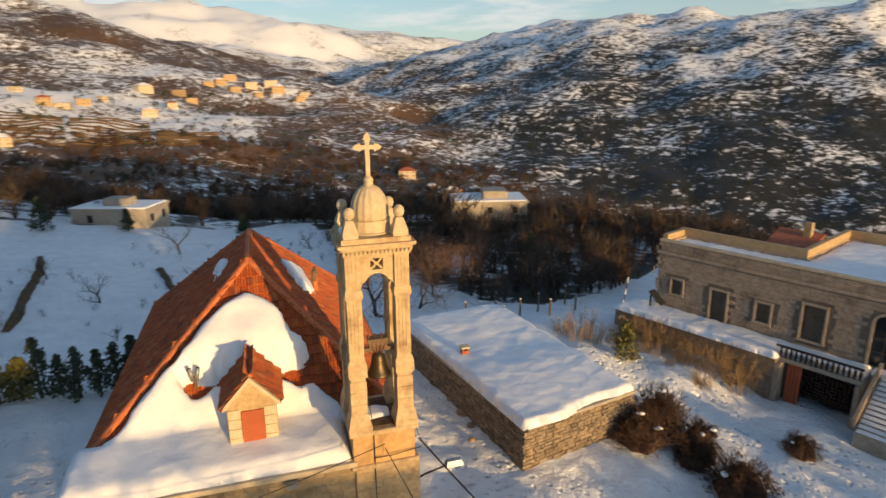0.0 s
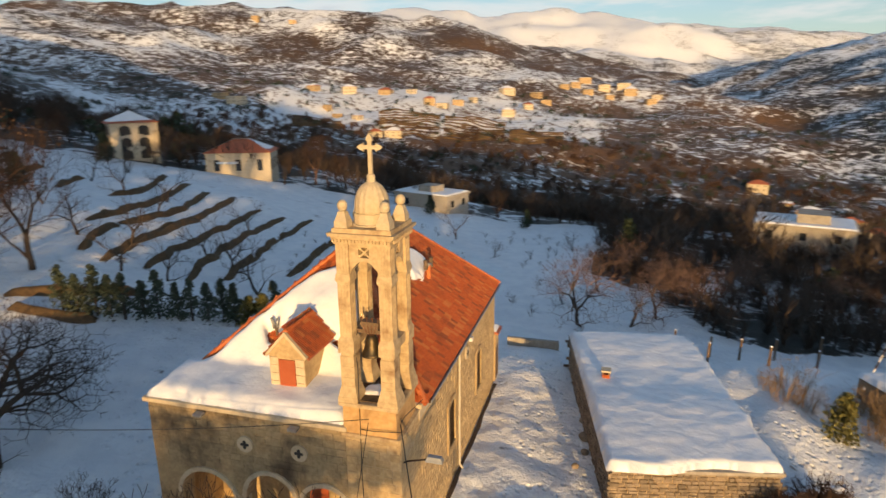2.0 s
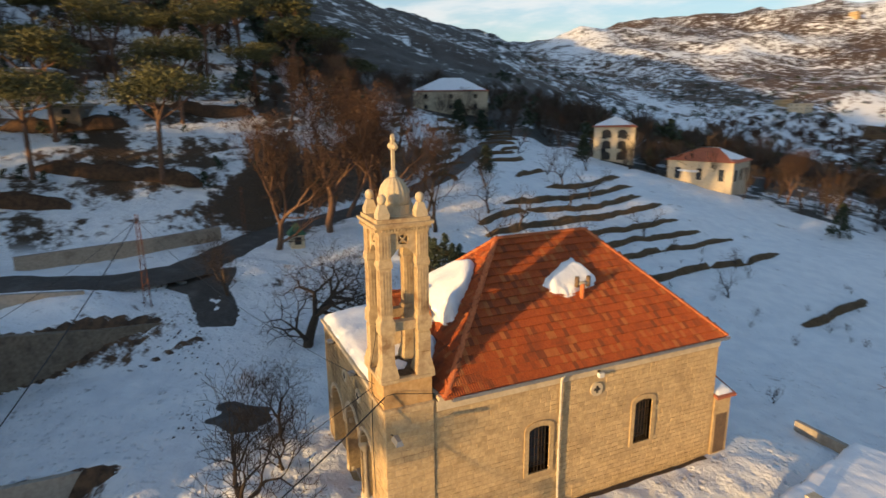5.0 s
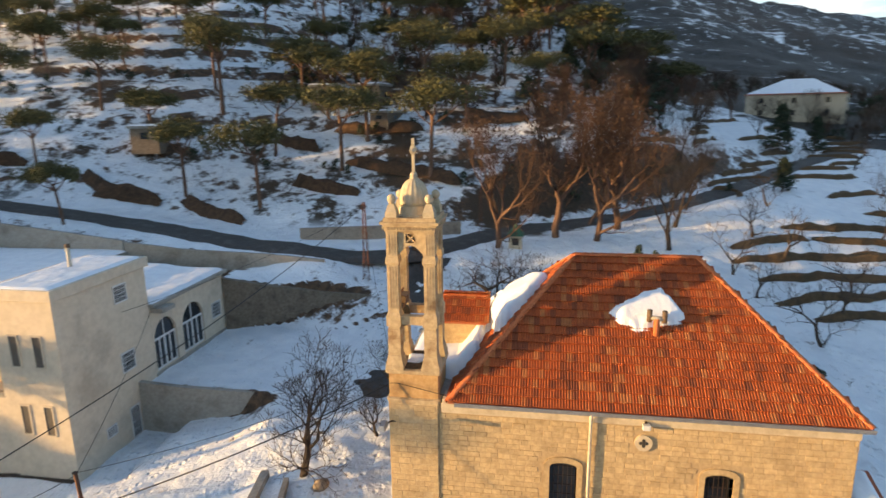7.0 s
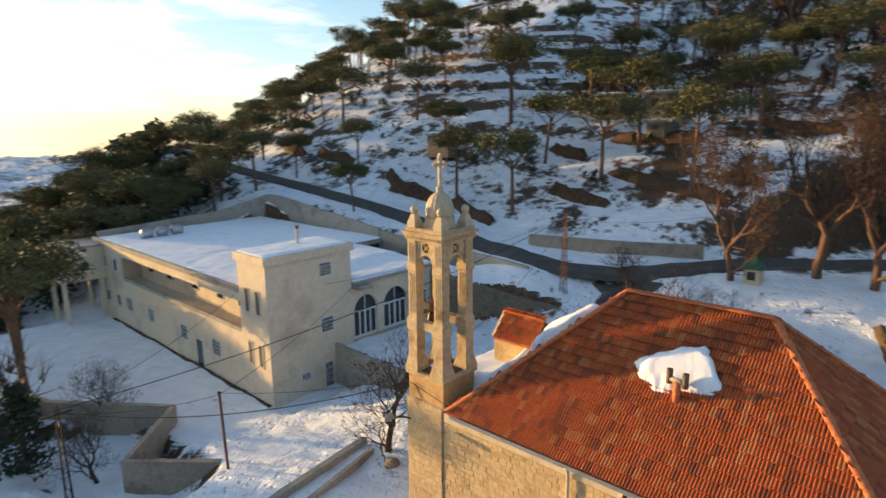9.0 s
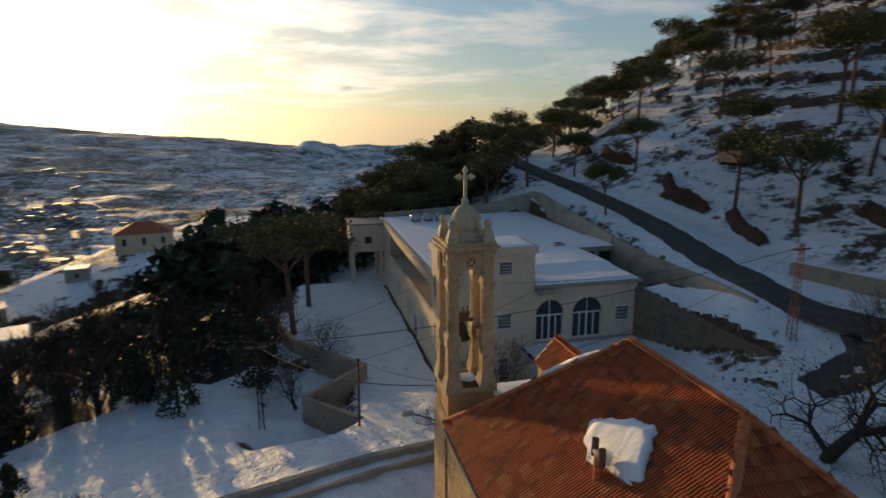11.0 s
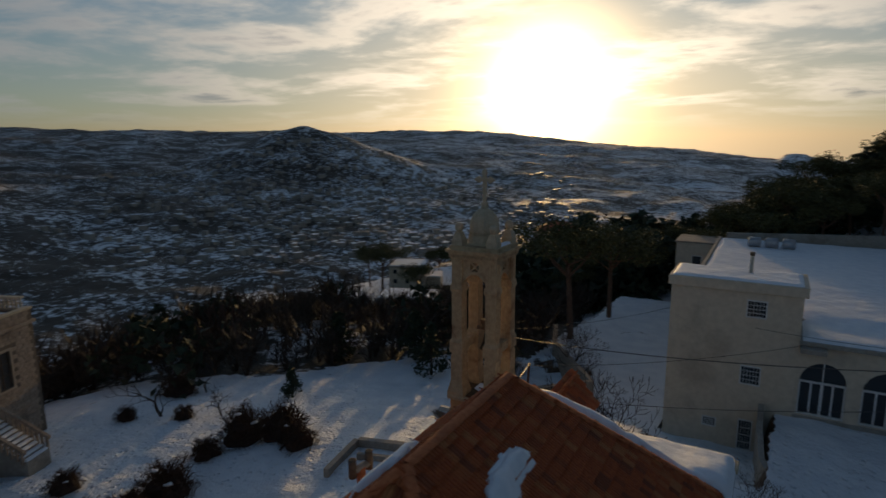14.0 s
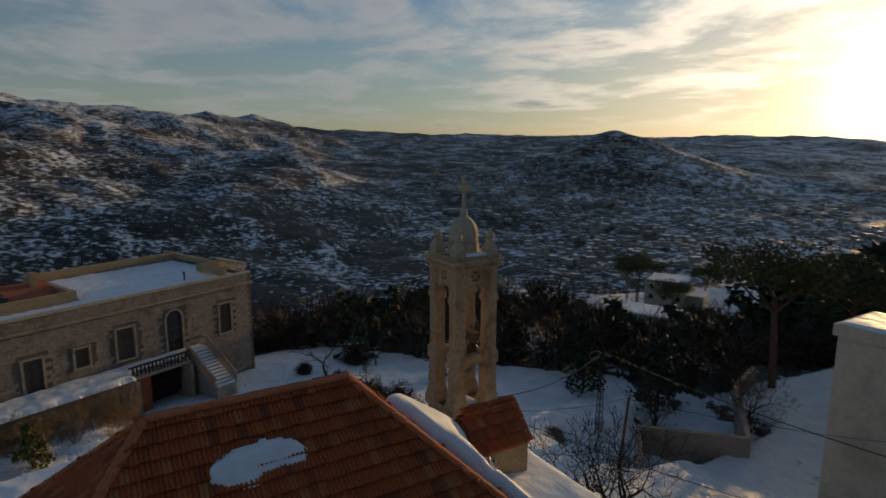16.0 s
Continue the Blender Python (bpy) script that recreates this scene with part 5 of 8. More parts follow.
# the bell, hung from a headstock between the two front pillars
BY = TY - 0.45
bell = thing("church_bell", TX, BY, 8.6, "dark bronze church bell hanging from an iron-strapped headstock", "bell")
bm = bmesh.new()
add_lathe(bm, [(0.345, 8.58), (0.35, 8.61), (0.315, 8.66), (0.26, 8.76), (0.215, 8.92), (0.195, 9.06), (0.175, 9.16), (0.12, 9.24), (0.05, 9.27)], TX, BY, 28)
part("bell_body", bm, BRONZE, bell, "", True)
bm = bmesh.new()
add_tube(bm, [(TX, BY, 9.0), (TX, BY, 8.58)], 0.02, 6)
add_lathe(bm, [(0.01, 8.46), (0.055, 8.50), (0.06, 8.54), (0.02, 8.60)], TX, BY, 10)
part("clapper", bm, IRON, bell)
bm = bmesh.new()
add_box(bm, TX - 0.46, TX + 0.46, BY - 0.07, BY + 0.07, 9.30, 9.42)
add_box(bm, TX - 0.24, TX + 0.24, BY - 0.085, BY + 0.085, 9.42, 9.70, taper=-0.06)
part("headstock", bm, TIMBER, bell, "rough timber headstock")
for i in range(4):
    bm = bmesh.new()
    x = TX - 0.27 + i * 0.18
    add_tube(bm, [(TX + (x - TX) * 0.35, BY - 0.10, 9.26), (x, BY - 0.11, 9.72), (x, BY - 0.10, 9.80)], 0.016, 6)
    add_lathe(bm, [(0.035, 9.79), (0.04, 9.83), (0.01, 9.86)], x, BY - 0.10, 8)
    part("strap", bm, RUST_POLE, bell, "rusty iron strap with a bolt head")
bm = bmesh.new()
add_tube(bm, [(TX - 0.42, BY - 0.06, 9.36), (TX - 0.50, BY - 0.22, 9.05), (TX - 0.40, BY - 0.25, 8.2), (TX - 0.30, 14.49, 7.1)], 0.012, 5)
part("bell_rope", bm, CABLE, bell, "dark bell rope")

# street lamp and cable hooks on the tower corner
lamp = thing("street_lamp", CX1 + 0.1, 14.9, 5.2, "grey street lamp on a bracket arm from the church corner", "street lamp")
bm = bmesh.new()
add_tube(bm, [(CX1, 14.75, 5.05), (CX1 + 0.25, 14.7, 5.2), (CX1 + 0.95, 14.6, 5.45)], 0.03, 6)
part("arm", bm, IRON, lamp, "thin steel bracket arm", True)
bm = bmesh.new()
add_box(bm, CX1 + 0.85, CX1 + 1.4, 14.46, 14.74, 5.42, 5.58, taper=0.06)
part("lamp_head", bm, ZINC, lamp, "grey lamp head")
bm = bmesh.new()
for pts in ([(TX - 0.3, 14.52, 7.0), (TX - 0.3, 14.46, 4.5), (TX - 0.25, 14.48, 2.0)], [(CX1 + 0.06, 14.6, 6.6), (CX1 + 0.07, 14.9, 6.62), (CX1 + 0.06, 16.4, 6.3), (CX1 + 0.1, 17.2, 6.15)], [(TX - 0.3, 14.5, 6.2), (TX + 0.2, 14.42, 6.25), (CX1 + 0.08, 14.5, 6.3)]):
    add_tube(bm, pts, 0.014, 5)
tagged(part("wiring", bm, CABLE, None, "black cables running along the tower stone", True), category="cable")


# ---- the long rendered hall beside the church yard ----
hall = thing("hall_building", -11, -20, -2.5, "long beige rendered hall with a flat snow-covered roof and arched windows", "building")
HX, HY = -1.35, -3.6
bm = bmesh.new()
add_box(bm, -20.8, HX - 1.7, -36.8, -14.9, -2.7, 5.0)
part("main_block", bm, RENDER, hall, "beige rendered main block")
box_part("main_block", (-16.4, HX - 1.7, -14.9, -7.2, -2.7, 5.0), RENDER, hall)


def opening_window(parent, name, span, axis, at, face, bars=0, frame_mat=None, glass=None):
    """A window set in a wall face: pane, frame and glazing bars or a grille. span: a0, a1, z0, z1; face: +1 or -1 out along the axis."""
    a0, a1, z0, z1 = span
    glass, frame_mat = glass or GLASS, frame_mat or WHITE_FRAME

    def slab(bm, p0, p1, q0, q1, d0, d1):
        lo, hi = sorted((at + face * d0, at + face * d1))
        if axis == "x":
            add_box(bm, lo, hi, p0, p1, q0, q1)
        else:
            add_box(bm, p0, p1, lo, hi, q0, q1)
    bm = bmesh.new()
    slab(bm, a0, a1, z0, z1, -0.05, 0.012)
    pane = part(name, bm, glass, parent, "window with dark glass")
    bm = bmesh.new()
    w = 0.06
    slab(bm, a0 - w, a0 + 0.02, z0 - w, z1 + w, -0.02, 0.05), slab(bm, a1 - 0.02, a1 + w, z0 - w, z1 + w, -0.02, 0.05)
    slab(bm, a0, a1, z1 - 0.02, z1 + w, -0.02, 0.048), slab(bm, a0, a1, z0 - w, z0 + 0.02, -0.02, 0.07)
    part("window_frame", bm, frame_mat, pane)
    if bars:
        bm = bmesh.new()
        for i in range(1, bars):
            c = a0 + (a1 - a0) * i / bars
            slab(bm, c - 0.014, c + 0.014, z0, z1, 0.03, 0.055)
        for i in range(1, 4):
            c = z0 + (z1 - z0) * i / 4
            slab(bm, a0, a1, c - 0.014, c + 0.014, 0.034, 0.052)
        part("grille", bm, WHITE_FRAME, pane, "painted window bars")
    return pane


# east front: ground storey, open gallery, band under the roof
wall_e = box_part("wall", (HX - 1.7, HX, -36.8, -7.2, -2.7, 2.05), RENDER, hall, "long beige wall under the gallery")
box_part("parapet", (HX - 0.25, HX + 0.02, -29.5, -7.2, 2.05, 2.35), CONCRETE, hall, "brown stained gallery ledge", 0.02)
box_part("wall", (HX - 0.35, HX + 0.004, -36.8, -7.2, 4.35, 5.0), RENDER, hall)
box_part("wall", (HX - 1.7, HX, -36.8, -29.5, 2.05, 4.35), RENDER, hall)
box_part("roof_slab", (-20.8, HX + 0.08, -36.9, -14.9, 5.0, 5.2), CONCRETE, hall, "flat concrete roof slab")
box_part("roof_slab", (-16.5, HX + 0.08, -14.9, -7.2, 5.0, 5.2), CONCRETE, hall)
box_part("roof_edge", (HX - 0.2, HX + 0.1, -36.9, -7.25, 5.2, 5.42), CONCRETE, hall, "low concrete roof edge", 0.02)
for y in (-10.2, -13.6, -18.0, -23.0, -27.0):
    opening_window(hall, "window", (y - 0.55, y + 0.55, 2.95, 3.85), "x", HX - 1.7, 1)
for y in (-11.5, -17.0, -23.5, -28.5):
    opening_window(hall, "window", (y - 0.6, y + 0.6, -0.75, 0.45), "x", HX, 1, 5)
for y in (-31.2, -34.0):
    opening_window(hall, "window", (y - 0.4, y + 0.4, 2.7, 3.9), "x", HX, 1)
    opening_window(hall, "window", (y - 0.4, y + 0.4, -0.8, 0.3), "x", HX, 1)
opening_window(hall, "door", (-14.9, -13.8, -2.4, -0.2), "x", HX, 1)
# stair block
block = box_part("stair_block", (-8.3, HX + 0.1, -7.2, HY, -2.7, 7.42), RENDER, hall, "taller beige stair block", 0.02)
box_part("parapet", (-8.5, HX + 0.28, -7.4, HY + 0.18, 7.42, 8.0), RENDER, block, "pale overhanging roof parapet", 0.02)
for y in (-4.75, -6.1):
    for z0, z1 in ((3.9, 5.55), (0.15, 1.75)):
        opening_window(hall, "window", (y - 0.25, y + 0.25, z0, z1), "x", HX + 0.1, 1, 0, RENDER, BLIND)
opening_window(hall, "window", (-6.48, -5.5, 5.95, 6.9), "y", HY, 1, 6)
opening_window(hall, "window", (-6.47, -5.46, 1.8, 2.88), "y", HY, 1, 6)
opening_window(hall, "window", (-4.3, -3.6, -1.3, -0.8), "y", HY, 1, 5)
opening_window(hall, "door", (-6.3, -5.6, -2.4, -0.55), "y", HY, 1, 5)
# wing with the arched windows
bm = bmesh.new()
wall_with_openings(bm, (-16.9, -8.3), -0.6, 4.75, [(-13.95, -11.45, 0.5, 2.5, 1.25), (-10.75, -8.45, 0.5, 2.5, 1.25)], HY - 0.4, HY, "y")
part("wall", bm, RENDER, hall, "beige wing wall with two arched openings")
box_part("wall", (-16.9, -16.5, -14.8, HY - 0.4, -0.6, 4.75), RENDER, hall)
box_part("roof_slab", (-17.1, -8.3, -14.9, HY + 0.35, 4.75, 4.98), CONCRETE, hall, "flat wing roof slab with a projecting edge", 0.02)
box_part("canopy", (-9.6, -8.32, HY, HY + 0.9, 4.45, 4.72), CONCRETE, hall, "small stained concrete canopy", 0.02)
box_part("plinth", (-17.0, -8.3, HY, HY + 0.06, -0.4, 0.46), CONCRETE, hall, "stained concrete plinth")
for x0, x1 in ((-13.95, -11.45), (-10.75, -8.45)):
    bm = bmesh.new()
    add_prism(bm, arch_outline(x0, x1, 0.5, 2.5, 1.25), HY - 0.22, HY - 0.18, "y")
    pane = part("arched_window", bm, GLASS, hall, "large arched window with white glazing bars")
    bm = bmesh.new()
    wide = x1 - x0
    for f, half in ((0.02, 0.05), (0.27, 0.05), (0.5, 0.075), (0.73, 0.05), (0.98, 0.05)):
        x = x0 + wide * f
        add_box(bm, x - half, x + half, HY - 0.18, HY - 0.11, 0.5, 2.52)
    add_box(bm, x0, x1, HY - 0.18, HY - 0.105, 2.46, 2.58)
    add_box(bm, x0, x1, HY - 0.18, HY - 0.106, 0.5, 0.62)
    add_box(bm, (x0 + x1) / 2 - 0.03, (x0 + x1) / 2 + 0.03, HY - 0.18, HY - 0.108, 2.58, 3.70)
    part("glazing", bm, WHITE_FRAME, pane, "white glazing bars")
opening_window(hall, "window", (-16.2, -15.1, 1.73, 2.8), "y", HY, 1, 7)
# no open bay behind: the slab's colour is its shade
box_part("car_port", (-20.7, -16.9, -14.9, -14.6, 0.2, 4.7), DARK_INSIDE, hall, "covered parking bay as a slab in painted shade")
box_part("roof_slab", (-22.4, -16.5, -20.0, -14.3, 4.72, 5.15), CONCRETE, hall, "roof over the covered bay")
box_part("pillar", (-19.3, -18.95, -14.7, -14.35, 0.0, 4.72), CONCRETE, hall)
# end annex on pillars
annex2 = thing("annex", 0.6, -35.5, -2.5, "white rendered block raised on pillars at the hall's end", "annex")
box_part("wall", (HX, 2.7, -38.5, -34.0, 1.6, 4.9), RENDER, annex2, "", 0.02)
box_part("roof", (HX - 0.1, 2.85, -38.7, -33.85, 4.9, 5.08), CONCRETE, annex2)
for x in (-0.9, 2.4):
    for y in (-34.3, -38.1):
        box_part("pillar", (x - 0.18, x + 0.18, y - 0.18, y + 0.18, -2.8, 1.6), RENDER, annex2)
opening_window(annex2, "window", (0.1, 1.0, 2.6, 3.5), "y", -34.0, 1)
# snow on the roofs
heap("roof_snow", [(-20.6, -36.6), (HX - 0.15, -36.6), (HX - 0.15, -7.45), (-8.45, -7.45), (-8.4, -3.4), (-17.0, -3.4), (-17.0, -14.4), (-20.6, -15.2)], SNOW, hall, lambda X, Y: np.where(X < -8.3, np.interp(Y, [-8.2, -6.6], [5.2, 4.98]), 5.2), lambda X, Y: 0.2 + 0.0 * X, "even snow over the flat roof", 0.3, 0.06, 0.35, 23)
heap("roof_snow", [(-8.3, -7.2), (HX + 0.15, -7.2), (HX + 0.15, HY + 0.05), (-8.3, HY + 0.05)], SNOW, hall, lambda X, Y: 8.0 + 0.0 * X, lambda X, Y: 0.12 + 0.0 * X, "thin trodden snow on the block roof", 0.2, 0.04, 0.15, 24)
heap("roof_snow", [(-22.3, -19.8), (-16.6, -19.8), (-16.6, -14.4), (-22.3, -14.4)], SNOW, hall, lambda X, Y: 5.15 + 0.0 * X, lambda X, Y: 0.18 + 0.0 * X, "snow over the covered bay", 0.3, 0.03, 0.2, 25)
# things on the roofs
pipe = thing("chimney_pipe", -5.45, -6.0, 8.0, "tall steel flue pipe on the block roof", "chimney")
bm = bmesh.new()
add_tube(bm, [(-5.45, -6.0, 7.95), (-5.45, -6.0, 9.2)], 0.11, 12)
part("flue", bm, WHITE_PIPE, pipe, "", True)
bm = bmesh.new()
add_tube(bm, [(-5.45, -6.0, 9.15), (-5.45, -6.0, 9.35)], 0.14, 12)
part("cap", bm, TIMBER, pipe, "brown cap", True)
for i, x in enumerate((-4.9, -6.4, -7.9)):
    tank = thing("water_tank", x, -32, 5.3, "round grey water tank lying on the snowy roof", "water tank", "water tanks on the roof")
    bm = bmesh.new()
    add_tube(bm, [(x - 0.6, -32, 5.85), (x - 0.5, -32, 5.85), (x + 0.5, -32, 5.85), (x + 0.6, -32, 5.85)], [0.3, 0.5, 0.5, 0.3], 16)
    part("drum", bm, STEEL_TANK, tank, "", True)
    for o in (-0.35, 0.35):
        box_part("foot", (x + o - 0.06, x + o + 0.06, -32.35, -31.65, 5.2, 5.45), CONCRETE, tank)
unit = thing("cooling_unit", -15.2, -14.8, 5.2, "snow-capped grey cooling unit on the roof", "cooling unit")
box_part("case", (-15.8, -14.7, -15.2, -14.4, 5.2, 5.62), STEEL_TANK, unit, "", 0.03)
box_part("fan_guard", (-15.5, -15.0, -15.05, -14.55, 5.62, 5.68), IRON, unit, "", 0.02)


# ---- walls in the yard and beside the road ----
def wall_run(name, line, thick, mat, label, foot=0.6, joints=None, category="wall"):
    """A free-standing wall along (x, y, top) points, down into the ground."""
    bm = bmesh.new()
    sides = []
    for i, (x, y, top) in enumerate(line):
        a, b = Vector(line[max(i - 1, 0)][:2]), Vector(line[min(i + 1, len(line) - 1)][:2])
        d = (b - a).normalized()
        o = Vector((-d.y, d.x)) * thick / 2
        low = min(ground_at(x, y), top - 0.3) - foot
        sides.append([bm.verts.new((x + o.x, y + o.y, low)), bm.verts.new((x - o.x, y - o.y, low)), bm.verts.new((x - o.x, y - o.y, top)), bm.verts.new((x + o.x, y + o.y, top))])
    for p, q in zip(sides, sides[1:]):
        for i in range(4):
            j = (i + 1) % 4
            bm.faces.new((p[j], p[i], q[i], q[j]))
    bm.faces.new(sides[0]), bm.faces.new(sides[-1][::-1])
    return tagged(part(name, bm, mat, None, label), category=category)


def dense(line, step=2.0):
    out = []
    for p, q in zip(line, line[1:]):
        count = max(1, int(math.dist(p[:2], q[:2]) / step))
        out += [tuple(p[k] + (q[k] - p[k]) * i / count for k in range(3)) for i in range(count)]
    return out + [tuple(line[-1])]


wall_run("retaining_wall", [(-16.9, -3.6, 4.3), (-18.2, -0.6, 3.5), (-19.6, 3.2, 2.7), (-20.8, 6.9, 2.2)], 0.5, RUBBLE, "rough stone retaining wall below the road", 1.5)
wall_run("retaining_wall", [(-21.0, -15.0, 6.0), (-21.2, -9.0, 5.4), (-22.0, -2.0, 5.0), (-22.6, 2.4, 4.5)], 0.3, CONCRETE, "stained concrete wall along the road edge", 1.5)
wall_run("retaining_wall", [(-20.9, -14.6, 6.1), (-21.0, -22.0, 6.9), (-21.6, -34.0, 8.0), (-21.6, -36.5, 8.0), (-16.0, -38.0, 6.4), (-2.0, -37.4, 5.8)], 0.3, CONCRETE, "concrete wall round the hall roof", 2.0)
wall_run("retaining_wall", [(-6.7, HY, 0.7), (-6.7, -1.0, 0.55), (-6.9, 2.6, 0.4), (-7.6, 4.4, 0.1)], 0.3, CONCRETE, "plain concrete wall holding up the terrace", 3.0)
wall_run("garden_wall", dense([(10.8, -18.0, -1.2), (9.4, -13.4, -1.2), (4.2, -6.6, -1.2), (8.8, -2.1, -1.2), (5.3, 1.8, -1.2)]), 0.35, GREY_STONE, "angled rubble garden wall with a concrete top", 1.4)
wall_run("garden_wall", dense([(13.0, 9.7, -0.35), (5.7, 8.5, 0.2), (0.1, 7.6, 0.15)]), 0.35, CONCRETE, "low stone kerb wall across the snowy yard", 0.8)
wall_run("garden_wall", dense([(12.1, 11.0, -0.35), (5.5, 10.1, 0.35), (0.7, 8.9, 0.3)]), 0.22, CONCRETE, "low second kerb half buried in snow", 0.6)
wall_run("garden_wall", dense([(13.1, 9.8, -0.35), (12.6, 13.0, -0.4)]), 0.3, CONCRETE, "low kerb wall end", 0.8)
wall_run("roadside_wall", dense([(-30.6, -3.0, 5.5), (-33.2, 6.2, 5.5), (-37.0, 11.8, 5.3)]), 0.5, GREY_JOINED, "pale squared-stone wall beside the road", 1.0)
wall_run("garden_wall", [(3.2, 37.0, 0.1), (6.7, 37.1, 0.05)], 0.25, CONCRETE, "short low concrete wall in the snow", 0.8)

def earth_shadow_strip(x, y0, y1, wide, label):
    """Dark strip at a wall foot: melt-bared earth with the gap shadow in its colour."""
    spots = np.arange(y0, y1, 0.4)
    reach = wide * (0.75 + 0.5 * np.array([noise.noise((v * 0.6, x, 2.0)) for v in spots]))
    inner, outer = ground(np.full(len(spots), x), spots), ground(x + reach, spots)
    top = np.maximum(inner, outer) + 0.05
    verts = [p for v, r, z in zip(spots, reach, top) for p in ((x, v, z), (x + r, v, z - 0.03), (x + r + 0.06, v, z - 0.25))]
    faces = [(3 * i + j, 3 * i + j + 1, 3 * i + j + 4, 3 * i + j + 3) for i in range(len(spots) - 1) for j in (0, 1)]
    tagged(mesh_object("bare_earth", verts, faces, BARK, None, label), category="earth", kind="structure")


earth_shadow_strip(CX1 + 0.03, 16.5, 30.4, 0.22, "bare earth and painted gap shadow along the foot of the church wall")
earth_shadow_strip(HX + 0.02, -33.0, -3.7, 0.35, "bare earth and painted gap shadow along the foot of the hall wall")

# wayside shrine with a green roof
shrine = thing("shrine", -30.6, 17.8, 4.0, "little stone wayside shrine with a green pyramid roof", "shrine")
sz = ground_at(-30.6, 17.8) - 0.2
box_part("body", (-31.2, -30.0, 17.2, 18.4, sz, sz + 1.3), DRESSED, shrine, "", 0.03)
bm = bmesh.new()
add_lathe(bm, [(1.1, sz + 1.3), (1.0, sz + 1.42), (0.5, sz + 1.85), (0.05, sz + 2.3)], -30.6, 17.8, 4, square=True)
part("roof", bm, GREEN_ROOF, shrine, "green painted roof")
# thin dark panel, shade of the niche put into its colour
box_part("niche", (-30.02, -29.985, 17.5, 18.1, sz + 0.45, sz + 1.1), DARK_INSIDE, shrine)


# ---- flat-roofed stone shed under a slab of snow ----
shed = thing("stone_shed", 12, 28, -0.5, "low rubble stone shed under a thick slab of snow", "shed")
SHED = [(10.05, 21.15), (16.6, 22.6), (14.4, 35.3), (7.6, 34.2)]
for i in range(4):
    a, b = Vector((*SHED[i], 0)), Vector((*SHED[(i + 1) % 4], 0))
    d = (b - a).normalized()
    m = Matrix.Translation(a) @ Matrix.Rotation(math.atan2(d.y, d.x), 4, "Z")
    wall = box_part("wall", (0, (b - a).length, 0.0, 0.5, -1.6, 1.62), MORTAR, shed, "rubble stone wall", m=m)
    rnd = random.Random(60 + i)
    verts, faces, z = [], [], -1.3
    while z < 1.6:
        tall, s = rnd.uniform(0.14, 0.24), rnd.uniform(-0.2, 0)
        while s < (b - a).length:
            w, o = rnd.uniform(0.2, 0.5), rnd.uniform(0.03, 0.11)
            k, j = len(verts), 0.025
            for p in ((0, 0.01, 0), (w, 0.01, 0), (w, 0.01, tall), (0, 0.01, tall), (j, -o, j), (w - j, -o * 0.8, j), (w - j, -o, tall - j), (j, -o * 0.7, tall - j)):
                verts.append(m @ Vector((max(s, 0) + p[0], p[1], z + p[2] * 0.96)))
            faces += [(k + p, k + q, k + r, k + t) for p, q, r, t in ((4, 5, 6, 7), (0, 1, 5, 4), (1, 2, 6, 5), (2, 3, 7, 6), (3, 0, 4, 7))]
            s += w + 0.015
        z += tall
    tagged(mesh_object("rubble_masonry", verts, faces, RUBBLE, wall), kind="stuff")
bm = bmesh.new()
add_prism(bm, [(9.95, 21.0), (16.75, 22.45), (14.5, 35.45), (7.45, 34.35)], 1.6, 1.74, "z")
part("roof_slab", bm, CONCRETE, shed, "thin concrete roof slab")
heap("roof_snow", [(9.9, 20.92), (12.2, 21.25), (13.4, 21.85), (14.3, 22.15), (15.4, 22.2), (16.8, 22.5), (16.0, 27.2), (15.1, 32.5), (14.52, 35.5), (11.5, 35.1), (7.45, 34.4), (8.6, 28.2), (9.3, 24.3)], SNOW, shed, lambda X, Y: 1.72 + 0.0 * X, lambda X, Y: 0.42 + 0.05 * np.sin(Y * 0.8), "thick slab of wind-rippled snow", 0.16, 0.07, 0.32, 31)
flue = thing("chimney_pot", 9.75, 28.5, 1.9, "orange clay chimney pot with a stone cap in the snow", "chimney")
bm = bmesh.new()
add_box(bm, 9.56, 9.94, 28.31, 28.69, 1.7, 2.28)
part("pot", bm, TILE_JOINED, flue, "orange brick pot")
for x in (9.60, 9.90):
    box_part("prop", (x - 0.05, x + 0.05, 28.33, 28.67, 2.28, 2.42), TIMBER, flue)
box_part("cap", (9.50, 10.0, 28.25, 28.75, 2.42, 2.52), DRESSED, flue, "pale stone cap", 0.02)

# ---- old ashlar house with a terrace and outside stairs ----
house = thing("stone_house", 33, 28, -2.6, "old grey ashlar house with a flat snowy roof and iron-stained cornice", "house", turn=0)
# in the house's own frame: x runs along the front away from the stairs, y runs inwards, so -y is out of the front
HOUSE_AT = Matrix.Translation((34.7, 15.35, 0.4)) @ Matrix.Rotation(math.atan2(0.92, -0.392), 4, "Z")
HOUSE = HOUSE_AT @ Matrix.Diagonal((1, -1, 1, 1))
HL, HD = 20.7, 11.0
H_OPEN = [(15.65, 16.7, 0.45, 2.66, 0.0), (12.9, 13.75, 1.38, 2.58, 0.0), (9.85, 11.05, 1.05, 3.2, 0.0), (6.25, 7.45, 0.55, 3.1, 0.55), (2.05, 3.05, 0.9, 3.2, 0.0), (18.8, 19.6, 1.7, 2.7, 0.0)]


def house_part(name, bm, mat, parent, label="", smooth_faces=False):
    bmesh.ops.transform(bm, matrix=HOUSE, verts=bm.verts[:])
    bmesh.ops.reverse_faces(bm, faces=bm.faces[:])
    return part(name, bm, mat, parent, label, smooth_faces)


